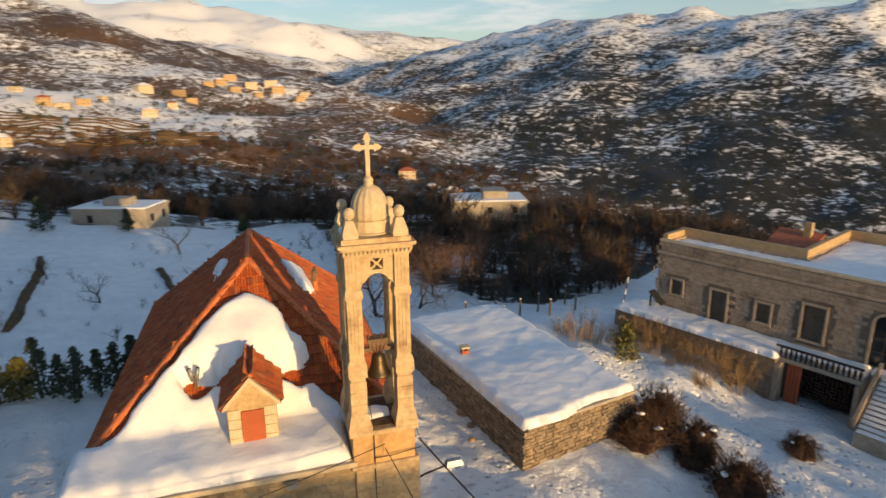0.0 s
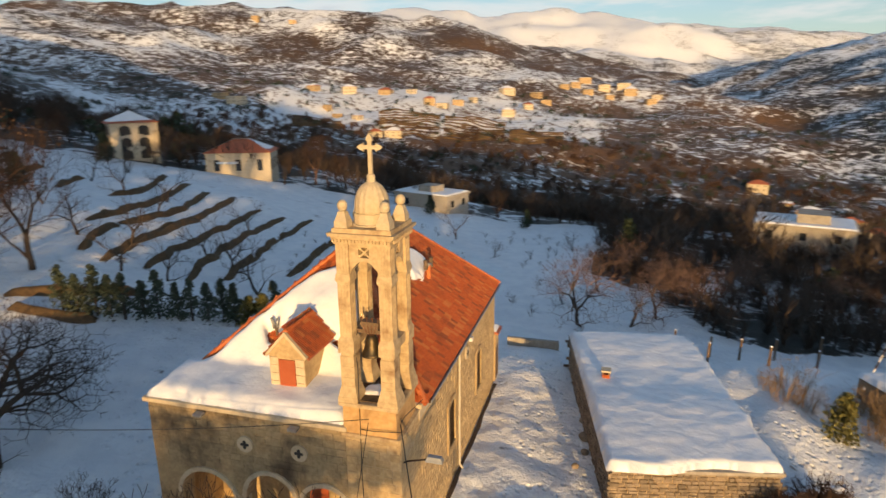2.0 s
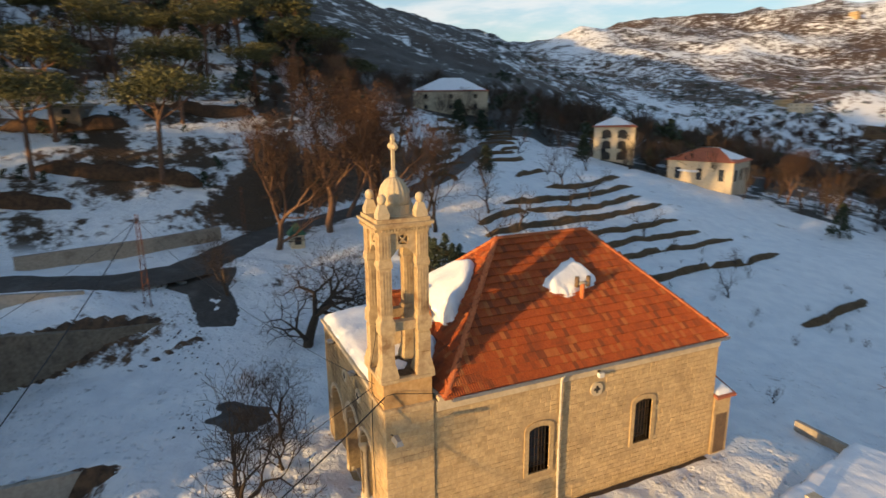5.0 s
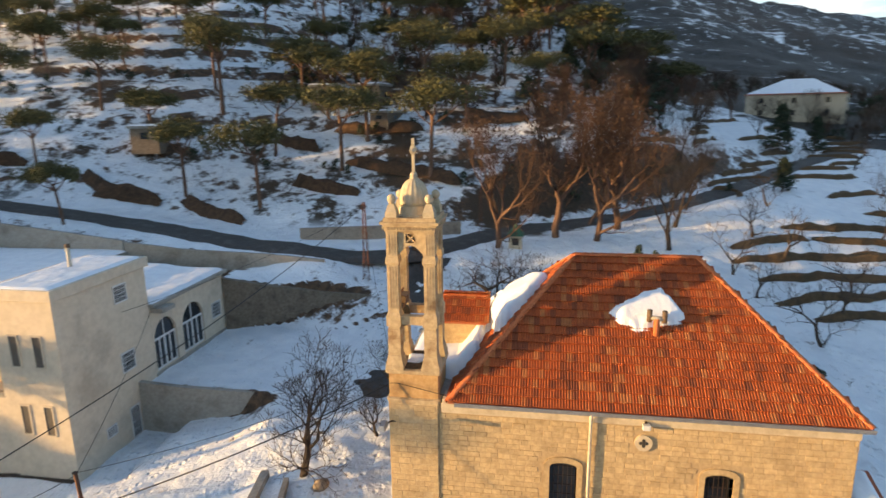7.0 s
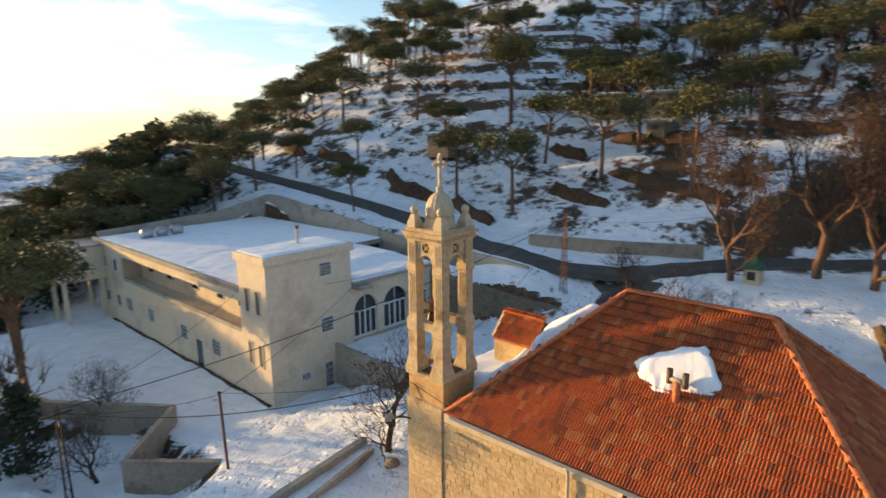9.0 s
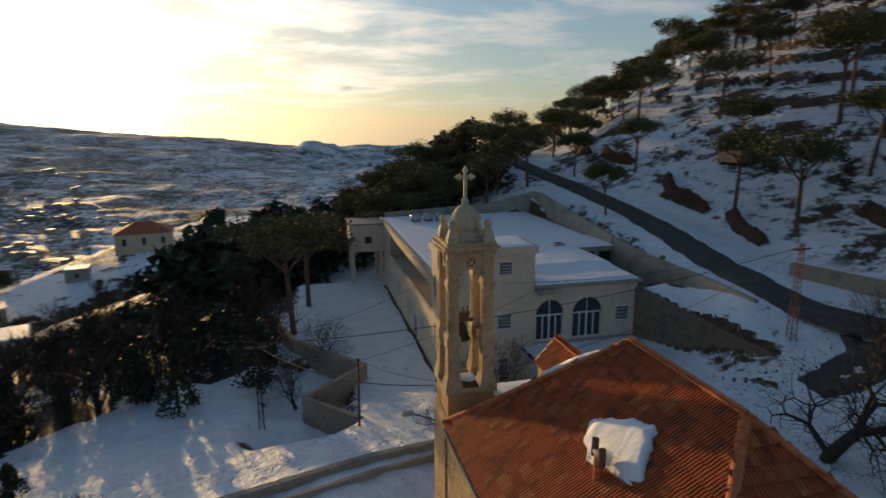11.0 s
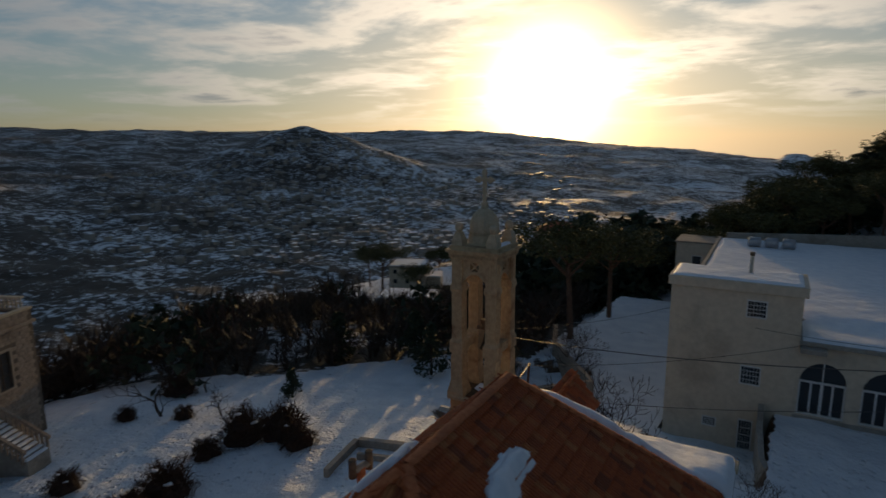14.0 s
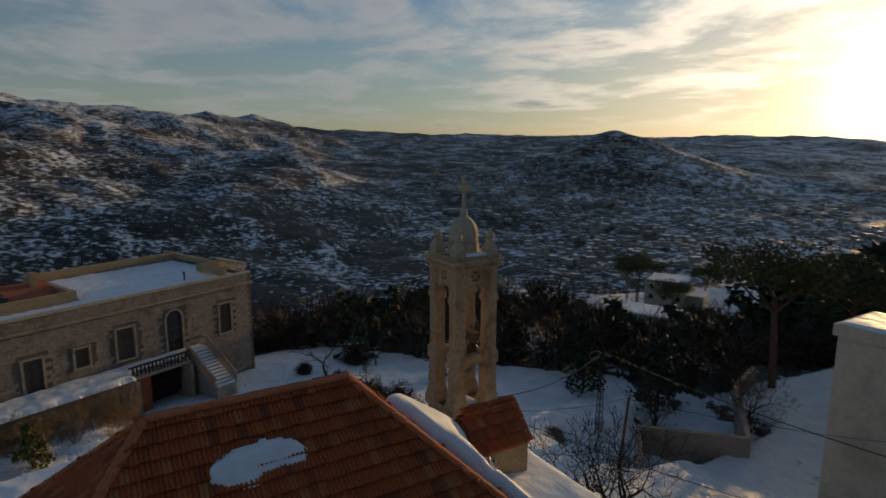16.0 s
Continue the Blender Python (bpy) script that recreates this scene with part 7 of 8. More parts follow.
def tubes(branches, sides_for):
    verts, faces = [], []
    for pts, radii, depth in branches:
        sides = sides_for(depth)
        k0 = len(verts)
        for i, p in enumerate(pts):
            d = (pts[min(i + 1, len(pts) - 1)] - pts[max(i - 1, 0)]).normalized()
            u = d.orthogonal().normalized()
            w = d.cross(u)
            verts += [p + radii[i] * (math.cos(6.2832 * s / sides) * u + math.sin(6.2832 * s / sides) * w) for s in range(sides)]
        for i in range(len(pts) - 1):
            a = k0 + i * sides
            faces += [(a + s, a + (s + 1) % sides, a + sides + (s + 1) % sides, a + sides + s) for s in range(sides)]
    return verts, faces


def bare_tree(seed, tall, trunk, label, depth=6, spread=0.6, lift=0.08, twig_mat=None, bark=None, girth=0.045, name="bare_tree", short=0.78, kids=(2, 3), leaves=0):
    rnd = random.Random(seed)
    out, tips = [], []
    ob = thing(name, 0, 0, 0, label, "tree")
    grow(rnd, Vector((0, 0, -0.4)), Vector((rnd.gauss(0, 0.08), rnd.gauss(0, 0.08), 1)), tall * girth, trunk + 0.4, depth, out, tips, spread, lift, 0.7, kids, short)
    big = [b for b in out if b[2] >= depth - 2]
    fine = [b for b in out if b[2] < depth - 2]
    highest = max(p.z for b in out for p in b[0])
    f = tall / highest
    for group in (big, fine):
        for pts, radii, dpt in group:
            for p in pts:
                p *= f
    mesh_object("trunk", *tubes(big, lambda q: 8 if q == depth else 6), bark or BARK, ob, "grey-brown trunk and limbs", True)
    fine = [(p, [max(r, 0.008) for r in rr], q) for p, rr, q in fine]
    mesh_object("crown", *tubes(fine, lambda q: 3), twig_mat or TWIGS, ob, "fine bare twigs")
    if leaves:
        tips = [p * f for p in tips]
        picked = rnd.sample(tips, min(len(tips), 420))
        mesh_object("dry_leaves", *tufts(rnd, [(p, 1.0) for p in picked], 0.55, leaves, 0.15), RUSSET, ob, "withered russet leaves still on the twigs")
    return ob


def tufts(rnd, centres, radius, count, size, flat=1.0):
    """Small leaf-like triangles scattered through rounded clumps."""
    verts, faces = [], []
    for c, r in centres:
        for _ in range(count):
            v = Vector((rnd.gauss(0, 1), rnd.gauss(0, 1), rnd.gauss(0, 1))).normalized() * (rnd.random() ** 0.4) * r * radius
            v.z *= flat
            p = c + v
            a = Vector((rnd.gauss(0, 1), rnd.gauss(0, 1), rnd.gauss(0, 0.7) + 0.3)).normalized() * size * rnd.uniform(0.6, 1.3)
            b = a.cross(Vector((rnd.gauss(0, 1), rnd.gauss(0, 1), rnd.gauss(0, 1)))).normalized() * size * 0.42
            k = len(verts)
            verts += [p - a * 0.5 + b, p - a * 0.5 - b, p + a * 0.6]
            faces.append((k, k + 1, k + 2))
    return verts, faces


def umbrella_pine(seed, tall, label, wide=4.2, name="umbrella_pine", count=170, size=0.29):
    """A stone pine: bare leaning trunk, forking limbs, a broad flat crown of needle clumps."""
    rnd = random.Random(seed)
    ob = thing(name, 0, 0, 0, label, "tree")
    fork = tall * rnd.uniform(0.58, 0.68)
    lean = Vector((rnd.gauss(0, 0.5), rnd.gauss(0, 0.5), 0))
    trunk = [Vector((0, 0, -0.5)), Vector((0, 0, 0)) + lean * 0.1, lean * 0.5 + Vector((0, 0, fork * 0.55)), lean + Vector((0, 0, fork))]
    branches = [(trunk, [tall * 0.030, tall * 0.027, tall * 0.022, tall * 0.018], 3)]
    clumps = []
    for i in range(7):
        a = i * 6.283 / 7 + rnd.uniform(-0.4, 0.4)
        reach = wide * rnd.uniform(0.3, 0.68)
        end = trunk[-1] + Vector((math.cos(a) * reach, math.sin(a) * reach, tall * rnd.uniform(0.14, 0.25)))
        start = trunk[-1] if i % 2 else trunk[2] * 0.35 + trunk[3] * 0.65
        mid = start.lerp(end, 0.5) + Vector((0, 0, -0.3))
        branches.append(([start, mid, end], [tall * 0.012, tall * 0.008, tall * 0.004], 1))
        for _ in range(3):
            b = rnd.uniform(0, 6.283)
            clumps.append((end + Vector((math.cos(b), math.sin(b), 0)) * wide * rnd.uniform(0.05, 0.34) + Vector((0, 0, rnd.uniform(-0.15, 0.45))), rnd.uniform(0.7, 1.25)))
    top = trunk[-1] + Vector((0, 0, tall * 0.28))
    for _ in range(6):
        clumps.append((top + Vector((rnd.gauss(0, 1), rnd.gauss(0, 1), rnd.gauss(0, 0.25))) * wide * 0.22, rnd.uniform(0.9, 1.3)))
    mesh_object("trunk", *tubes(branches, lambda q: 8 if q == 3 else 5), PINE_BARK, ob, "tall bare reddish trunk", True)
    mesh_object("crown", *tufts(rnd, clumps, wide * 0.28, count, size, 0.72), PINE, ob, "broad flat crown of dark needles")
    return ob


def conifer(seed, tall, wide, label, name="conifer", mat=None, count=26, size=0.22):
    """A dense evergreen of layered clumps on a short trunk."""
    rnd = random.Random(seed)
    ob = thing(name, 0, 0, 0, label, "tree")
    mesh_object("trunk", *tubes([([Vector((0, 0, -0.3)), Vector((0, 0, tall * 0.5)), Vector((0, 0, tall * 0.92))], [tall * 0.03, tall * 0.02, 0.01], 1)], lambda q: 6), BARK, ob)
    clumps = []
    for i in range(34):
        f = (i + 0.5) / 34
        a = rnd.uniform(0, 6.283)
        r = wide * (1 - f) ** 0.75 * rnd.uniform(0.35, 0.85)
        clumps.append((Vector((math.cos(a) * r, math.sin(a) * r, tall * (0.08 + 0.9 * f))), rnd.uniform(0.7, 1.2) * (1.15 - 0.6 * f)))
    mesh_object("crown", *tufts(rnd, clumps, wide * 0.42, count, size, 0.8), mat or CYPRESS, ob, "dense evergreen foliage")
    return ob


def bush(seed, tall, wide, label, mat, name="bush", twigs=110):
    """A rounded tangle of thin stems."""
    rnd = random.Random(seed)
    ob = thing(name, 0, 0, 0, label, "bush")
    branches = []
    for _ in range(twigs):
        a, r = rnd.uniform(0, 6.283), rnd.random() ** 0.5
        base = Vector((math.cos(a) * r * wide * 0.45, math.sin(a) * r * wide * 0.45, -0.1))
        b = a + rnd.gauss(0, 0.7)
        mid = base + Vector((math.cos(b) * wide * 0.14, math.sin(b) * wide * 0.14, tall * rnd.uniform(0.4, 0.75)))
        end = mid + Vector((math.cos(b) * wide * rnd.uniform(0.05, 0.28), math.sin(b) * wide * rnd.uniform(0.05, 0.28), tall * rnd.uniform(-0.25, 0.4)))
        branches.append(([base, mid, end], [0.014, 0.011, 0.005], 0))
        for _ in range(3):
            q = mid.lerp(end, rnd.random())
            branches.append(([q, q + Vector((rnd.gauss(0, 0.16), rnd.gauss(0, 0.16), rnd.gauss(0.08, 0.14))) * (0.6 + tall * 0.4)], [0.009, 0.004], 0))
    mesh_object("tangle", *tubes(branches, lambda q: 3), mat, ob)
    return ob


def put(ob, x, y, scale=1.0, turn=0.0, first=False, dz=0.0):
    m = Matrix.Translation((x, y, ground_at(x, y) + dz)) @ Matrix.Rotation(turn, 4, "Z") @ Matrix.Scale(scale, 4)
    if first:
        ob.matrix_basis = m
        return ob
    made = copy_thing(ob, m)
    made.matrix_basis = m
    return made


def plant(kinds, spots, rnd, lo=0.85, hi=1.15):
    """Sets out trees of several kinds in turn; the first of each kind is moved, the rest are copies."""
    used = set()
    for i, (x, y, *more) in enumerate(spots):
        k = more[1] if len(more) > 1 else i % len(kinds)
        put(kinds[k], x, y, (more[0] if more else 1.0) * rnd.uniform(lo, hi), rnd.uniform(0, 6.283), k not in used)
        used.add(k)


rnd = random.Random(15)
# lone bare trees near the church
walnut = bare_tree(3, 6.6, 1.5, "wide bare walnut tree with a short dark trunk in the snow", 7, 0.85, 0.06, None, None, 0.050, short=0.80)
put(walnut, -15.5, 15.4, 1.12, 0.4, True)
yard_tree = bare_tree(9, 5.8, 1.6, "slender bare tree beside the snowy church yard", 7, 0.55, 0.12, None, None, 0.030)
put(yard_tree, 0.1, 9.4, 1.15, 0.0, True)
put(yard_tree, -6.5, 12.2, 0.72, 1.7)
put(yard_tree, -3.8, 11.9, 0.55, 4.1)
put(yard_tree, -23.4, 11.4, 0.9, 3.0)
put(yard_tree, 6.8, -10.2, 0.9, 3.4)
put(yard_tree, 9.4, -5.0, 0.85, 5.0)
# large russet trees by the road
oaks = [bare_tree(21, 13.0, 4.2, "tall bare oak with russet twigs beside the road", 7, 0.31, 0.26, RUSSET, PINE_BARK, 0.026, "bare_oak", leaves=6), bare_tree(22, 12.0, 3.8, "spreading bare oak with reddish twigs beside the road", 7, 0.36, 0.24, RUSSET, PINE_BARK, 0.024, "bare_oak", leaves=6), bare_tree(23, 10.5, 2.8, "dark bare tree with dense fine twigs", 7, 0.40, 0.18, TWIGS, BARK, 0.022, "bare_tree")]
plant(oaks, [(-30.6, 16.2, 0.9, 1), (-33.6, 21.5, 1.05, 0), (-33.0, 25.2, 1.0, 1), (-36.5, 27.5, 0.95, 0), (-31.5, 31.5, 0.95, 2), (-37, 33, 0.9, 2), (-41, 25, 0.9, 1), (-46, 36, 0.8, 2), (-52, 30, 0.9, 0), (-60, 38, 0.8, 2), (-44, 19, 0.75, 2), (-49, 24, 0.7, 2), (-56, 22, 0.75, 1), (-62, 28, 0.8, 2), (-66, 33, 0.7, 0), (-70, 42, 0.7, 2), (-78, 36, 0.8, 2), (-84, 46, 0.75, 1), (-92, 58, 0.8, 2), (-100, 66, 0.8, 2), (-108, 58, 0.75, 0), (-112, 74, 0.8, 2), (-118, 92, 0.8, 2), (-100, 96, 0.75, 2), (-86, 84, 0.7, 1), (-80, 98, 0.7, 2), (-66, 96, 0.6, 2), (-64, 84, 0.6, 2), (-46, 92, 0.6, 2), (-44, 100, 0.7, 1), (-90, 74, 0.7, 2), (-96, 48, 0.8, 2), (-88, 38, 0.8, 1)], rnd)
# orchard trees on the terraces
orchard = [bare_tree(31, 4.6, 1.0, "small bare orchard tree on the snowy terraces", 5, 0.7, 0.10, None, None, 0.032, "orchard_tree"), bare_tree(32, 5.2, 1.1, "small bare orchard tree with thin rising twigs", 5, 0.6, 0.14, None, None, 0.028, "orchard_tree")]
plant(orchard, [(-21.4, 41.5), (-17.1, 38.6), (-31.5, 41), (-26.0, 44.5, 0.8), (-38, 52), (-30, 57, 0.7), (-14, 52, 0.6), (-11, 78, 0.8), (-4, 70, 0.6), (-44, 44), (-48, 58), (-58, 70), (-24, 36.5, 0.9), (-28, 36, 1.0), (-36, 40, 1.1), (-42, 58, 0.9), (-20, 60, 0.5), (28.4, 11.2, 0.7), (25.0, 9.2, 0.45), (30.5, 6, 0.6), (5, 80, 0.7), (-62, 52, 1.1), (-70, 64, 1.2), (-55, 60, 1.0)], rnd)
# russet shrubs behind the shed
thicket = [bare_tree(41, 5.2, 0.7, "bushy bare fruit tree with reddish twigs", 6, 0.8, 0.10, PALE_TWIGS, BARK, 0.026, "fruit_tree", 0.8), bare_tree(42, 4.6, 0.6, "tangled bare shrub tree", 6, 0.85, 0.08, TWIGS, BARK, 0.026, "fruit_tree", 0.8)]
plant(thicket, [(7.9, 44.2, 1.3), (11.6, 46, 1.25), (14, 49), (6, 50, 0.8), (17, 52), (20, 55), (15, 56), (9, 56), (22, 60, 1.1), (27, 57), (31, 60), (25, 52), (33, 53), (19, 47, 0.8), (12, 62), (36, 58), (24, 66), (30, 68), (18, 68)], rnd)

# umbrella pines on the hill and round the hall
pines = [umbrella_pine(51 + i, t, "stone pine with a bare trunk and a broad flat crown", w) for i, (t, w) in enumerate(((11.0, 6.0), (9.6, 5.4), (12.0, 6.6), (8.8, 5.0)))]
spots = [(-38.4, -10.8, 0.95), (-38.9, -20, 0.9), (-45.2, 7.3, 0.95), (-25.3, -24, 0.6), (-47, -4, 0.9), (-50, -14, 0.95), (-53.9, -2.6), (-46, -28, 0.9), (-58, 10, 0.9), (-60, -10), (-56, -24), (9.5, -18.6, 0.84, 2), (8, -27, 0.8, 0), (-4, -46, 1.0), (8, -42), (14, -46), (5, -52), (10, -54), (17, -42, 0.8), (19, -48, 0.85), (22, -54, 0.85), (13, -50, 0.85), (-9, -45, 0.9), (-14, -45, 0.85), (-19, -43.5, 0.9), (-2, -52), (-8, -55), (-15, -54), (-20, -58), (-5, -64), (-12, -66), (-31, -44, 0.85), (-33, -56, 0.9), (-36, -36, 0.8), (78, -84, 1.0), (70, -98, 0.9), (66, -82, 0.8), (86, -90)]
spots = [(p[0], p[1], (p[2] if len(p) > 2 else 1.0) * (0.74 if p[1] < -40 and p[0] < 30 else 0.9 if p[0] < -30 else 1.0), p[3] if len(p) > 3 else i % 4) for i, p in enumerate(spots)]
distant = []


def crowd(target, count, box, space, skip, sizes):
    tries = 0
    while count > 0 and tries < 6000:
        tries += 1
        x, y = rnd.uniform(box[0], box[1]), rnd.uniform(box[2], box[3])
        if skip(x, y) or min((x - p[0]) ** 2 + (y - p[1]) ** 2 for p in spots + distant) < rnd.uniform(*space):
            continue
        if along(np.array([x]), np.array([y]), ROAD)[0][0] < 5:
            continue
        target.append((x, y, rnd.uniform(*sizes), rnd.randrange(4)))
        count -= 1


crowd(spots, 24, (-84, -42, -70, 20), (30, 60), lambda x, y: x > -52 and y > -2, (0.6, 0.9))
crowd(spots, 46, (-25, 0, -92, -40), (12, 16), lambda x, y: False, (0.52, 0.76))
crowd(spots, 48, (-80, -26, -100, -46), (16, 34), lambda x, y: False, (0.5, 0.75))
crowd(distant, 26, (-160, -80, -150, -20), (26, 60), lambda x, y: False, (0.7, 1.0))
crowd(distant, 16, (-150, -72, -12, 34), (40, 70), lambda x, y: False, (0.7, 1.0))
crowd(distant, 14, (-130, -74, 14, 60), (26, 50), lambda x, y: y > 26 - 0.55 * (x + 74), (0.7, 1.0))
crowd(distant, 45, (-110, -20, -160, -90), (16, 40), lambda x, y: False, (0.55, 0.8))
plant(pines, spots, rnd, 0.98, 1.16)
far_pines = [umbrella_pine(61 + i, t, "stone pine far up the wooded hillside", w, count=60, size=0.48) for i, (t, w) in enumerate(((11.0, 6.0), (9.6, 5.4), (12.0, 6.6), (8.8, 5.0)))]
plant(far_pines, distant, rnd, 0.98, 1.16)

# evergreens
firs = [conifer(71, 3.2, 0.95, "young fir in a row behind the church", "hedge_fir", FIR, 20, 0.2), conifer(72, 2.8, 0.85, "small young fir in a row behind the church", "hedge_fir", FIR, 20, 0.2)]
hedge = [(-24.8, 27.7), (-22.2, 28.9), (-19.2, 30.6), (-15.7, 32.3), (-12.5, 33.3), (-10.0, 33.8), (-7.2, 34.1)]
row = [(x, float(np.interp(x, [p[0] for p in hedge], [p[1] for p in hedge])) + rnd.uniform(-0.25, 0.25)) for x in np.arange(-24.8, -7.1, 0.88).tolist() if abs(x + 13.6) > 0.9]
plant(firs, row, rnd, 0.85, 1.15)
golden = conifer(73, 2.4, 1.1, "rounded yellow-green cypress beside the church", "cypress_bush", OLIVE_LEAF)
put(golden, -13.2, 32.9, 1.0, 0, True)
put(golden, -14.1, 32.6, 0.9, 1)
put(golden, 21.4, 30.2, 1.0, 2)
firs2 = [conifer(74, 7.0, 2.6, "large dark evergreen tree on the slope", "evergreen_tree", None, 40, 0.4), conifer(75, 5.5, 2.4, "broad dark evergreen on the slope", "evergreen_tree", None, 40, 0.4)]
plant(firs2, [(-82, 58), (-52, 48, 0.7), (12, 75, 0.9), (-70, 78, 0.8), (-20, 95, 0.5), (-4, 100, 0.6), (-88, 66), (-95, 40, 1.2), (-86, 30, 1.3), (-80, 24, 1.2), (-30, 92, 0.6), (24, 3.5, 0.42), (17.5, -6, 0.7), (21, -9, 0.8), (12, -8, 0.7), (29, -8, 0.9)], rnd)

# brambles and bushes round the shed and below the church
def bramble(seed, tall, wide, label, mat, caps=2):
    """A dense dome of arching dead stems over a dark heart, with scraps of snow lying on it."""
    rnd = random.Random(seed)
    ob = thing("bramble", 0, 0, 0, label, "bush")

    def dome(a, f, grow=1.0):
        swell = 1 + 0.62 * noise.noise((math.cos(a) * 1.1 + seed, math.sin(a) * 1.1, f * 1.4))
        return Vector((math.cos(a) * math.cos(f) * wide * 0.5, math.sin(a) * math.cos(f) * wide * 0.5, math.sin(f) * tall)) * swell * grow

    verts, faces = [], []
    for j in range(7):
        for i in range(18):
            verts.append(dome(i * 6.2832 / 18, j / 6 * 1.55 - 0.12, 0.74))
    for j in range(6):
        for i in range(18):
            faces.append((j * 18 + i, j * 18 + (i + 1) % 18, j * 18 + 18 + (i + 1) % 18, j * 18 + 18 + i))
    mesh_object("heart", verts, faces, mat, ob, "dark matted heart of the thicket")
    arcs = []
    for _ in range(560):
        a, f = rnd.uniform(0, 6.283), rnd.random() ** 0.8 * 1.5
        turn, reach = rnd.choice((-1, 1)) * rnd.uniform(0.15, 0.6), rnd.uniform(-0.3, 0.4)
        p, q, r = dome(a, f, 0.8), dome(a + turn * 0.5, f + reach * 0.5, rnd.uniform(0.98, 1.16)), dome(a + turn, f + reach, rnd.uniform(0.82, 1.1))
        arcs.append(([p, q, r], [0.016, 0.013, 0.006], 0))
        arcs.append(([q, q + Vector((rnd.gauss(0, 0.2), rnd.gauss(0, 0.2), rnd.gauss(0.05, 0.15)))], [0.010, 0.004], 0))
    mesh_object("tangle", *tubes(arcs, lambda q: 3), RUSSET, ob, "arching reddish dead stems")
    for c in range(caps):
        a, f = rnd.uniform(0, 6.283), rnd.uniform(0.9, 1.4)
        mid = dome(a, f, 0.98)
        bm = bmesh.new()
        bmesh.ops.create_icosphere(bm, subdivisions=2, radius=1.0)
        for v in bm.verts:
            v.co *= 1 + 0.45 * noise.noise(v.co * 1.6 + Vector((seed, c, 0)))
            v.co = mid + Vector((v.co.x * wide * 0.075, v.co.y * wide * 0.05, v.co.z * 0.07))
        part("snow_scrap", bm, SNOW, ob, "scrap of snow on the stems", True)
    return ob


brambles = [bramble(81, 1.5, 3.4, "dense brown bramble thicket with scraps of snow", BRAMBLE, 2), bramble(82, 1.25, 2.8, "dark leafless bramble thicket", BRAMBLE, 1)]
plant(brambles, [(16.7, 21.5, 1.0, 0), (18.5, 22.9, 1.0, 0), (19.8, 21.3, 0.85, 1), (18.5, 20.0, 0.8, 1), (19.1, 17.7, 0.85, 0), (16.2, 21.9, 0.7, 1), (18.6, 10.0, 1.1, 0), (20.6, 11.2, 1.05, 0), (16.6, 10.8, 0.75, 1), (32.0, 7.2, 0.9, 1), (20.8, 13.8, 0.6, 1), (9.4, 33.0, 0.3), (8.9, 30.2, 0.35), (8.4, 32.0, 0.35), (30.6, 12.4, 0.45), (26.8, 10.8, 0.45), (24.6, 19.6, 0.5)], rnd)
reeds = [bush(91, 2.2, 2.0, "clump of dry straw-coloured reeds in the snow", STRAW, "reed_clump", 75), bush(92, 1.6, 1.6, "low clump of dry straw-coloured weeds", STRAW, "reed_clump", 60)]
def before_terrace(x, y):
    p = HOUSE @ Vector((x, y, 0))
    return p.x, p.y


plant(reeds, [(*before_terrace(12.2 + i * 0.52, -3.3 - 0.9 * rnd.random()), rnd.uniform(0.7, 1.1)) for i in range(18) if i % 3] + [(*before_terrace(13.0 + i * 1.1, -4.9 - 0.9 * rnd.random()), rnd.uniform(0.4, 0.7)) for i in range(9) if i % 2] + [(19.6, 33.2, 0.9), (19.0, 34.4, 0.7), (20.4, 32.4, 0.7)], rnd)


# ---- woods too many to count: one mesh each ----
def woodland(name, label, spots, mat, size, seed, stems=26, kinds=6):
    """Leafless trees and scrub, joined; each is a fan of thin tapering stems."""
    r = random.Random(seed)
    shapes = []
    for _ in range(kinds):
        v, f = [], []
        for s in range(stems):
            a = r.uniform(0, 6.283)
            base = np.array([0, 0, r.uniform(-0.1, 0.5)])
            end = np.array([math.cos(a) * r.uniform(0.08, 0.5), math.sin(a) * r.uniform(0.08, 0.5), r.uniform(0.45, 1.0)])
            mid = base * 0.4 + end * 0.6 + np.array([r.gauss(0, 0.06), r.gauss(0, 0.06), -0.05])
            for p, q, w in ((base, mid, 0.018), (mid, end, 0.012), (mid, end + np.array([r.gauss(0, 0.18), r.gauss(0, 0.18), -0.08]), 0.012), (mid, end + np.array([r.gauss(0, 0.2), r.gauss(0, 0.2), 0.02]), 0.012)):
                k = len(v)
                o = np.array([math.cos(a + 1.57), math.sin(a + 1.57), 0.3]) * w
                v += [p + o, p - o, q]
                f.append((k, k + 1, k + 2))
        shapes.append((np.array(v), np.array(f)))
    verts, faces, total = [], [], 0
    heights = ground(np.array([p[0] for p in spots]), np.array([p[1] for p in spots]))
    for (x, y, s), low in zip(spots, heights):
        sv, sf = shapes[r.randrange(kinds)]
        a = r.uniform(0, 6.283)
        c, n_ = math.cos(a), math.sin(a)
        t = size * s
        out = np.stack([x + t * (sv[:, 0] * c - sv[:, 1] * n_), y + t * (sv[:, 0] * n_ + sv[:, 1] * c), low + t * sv[:, 2] - 0.1], -1)
        verts.append(out), faces.append(sf + total)
        total += len(sv)
    ob = mesh_object(name, np.concatenate(verts).tolist(), np.concatenate(faces).tolist(), mat, None, label)
    return tagged(ob, category="woods", kind="stuff")


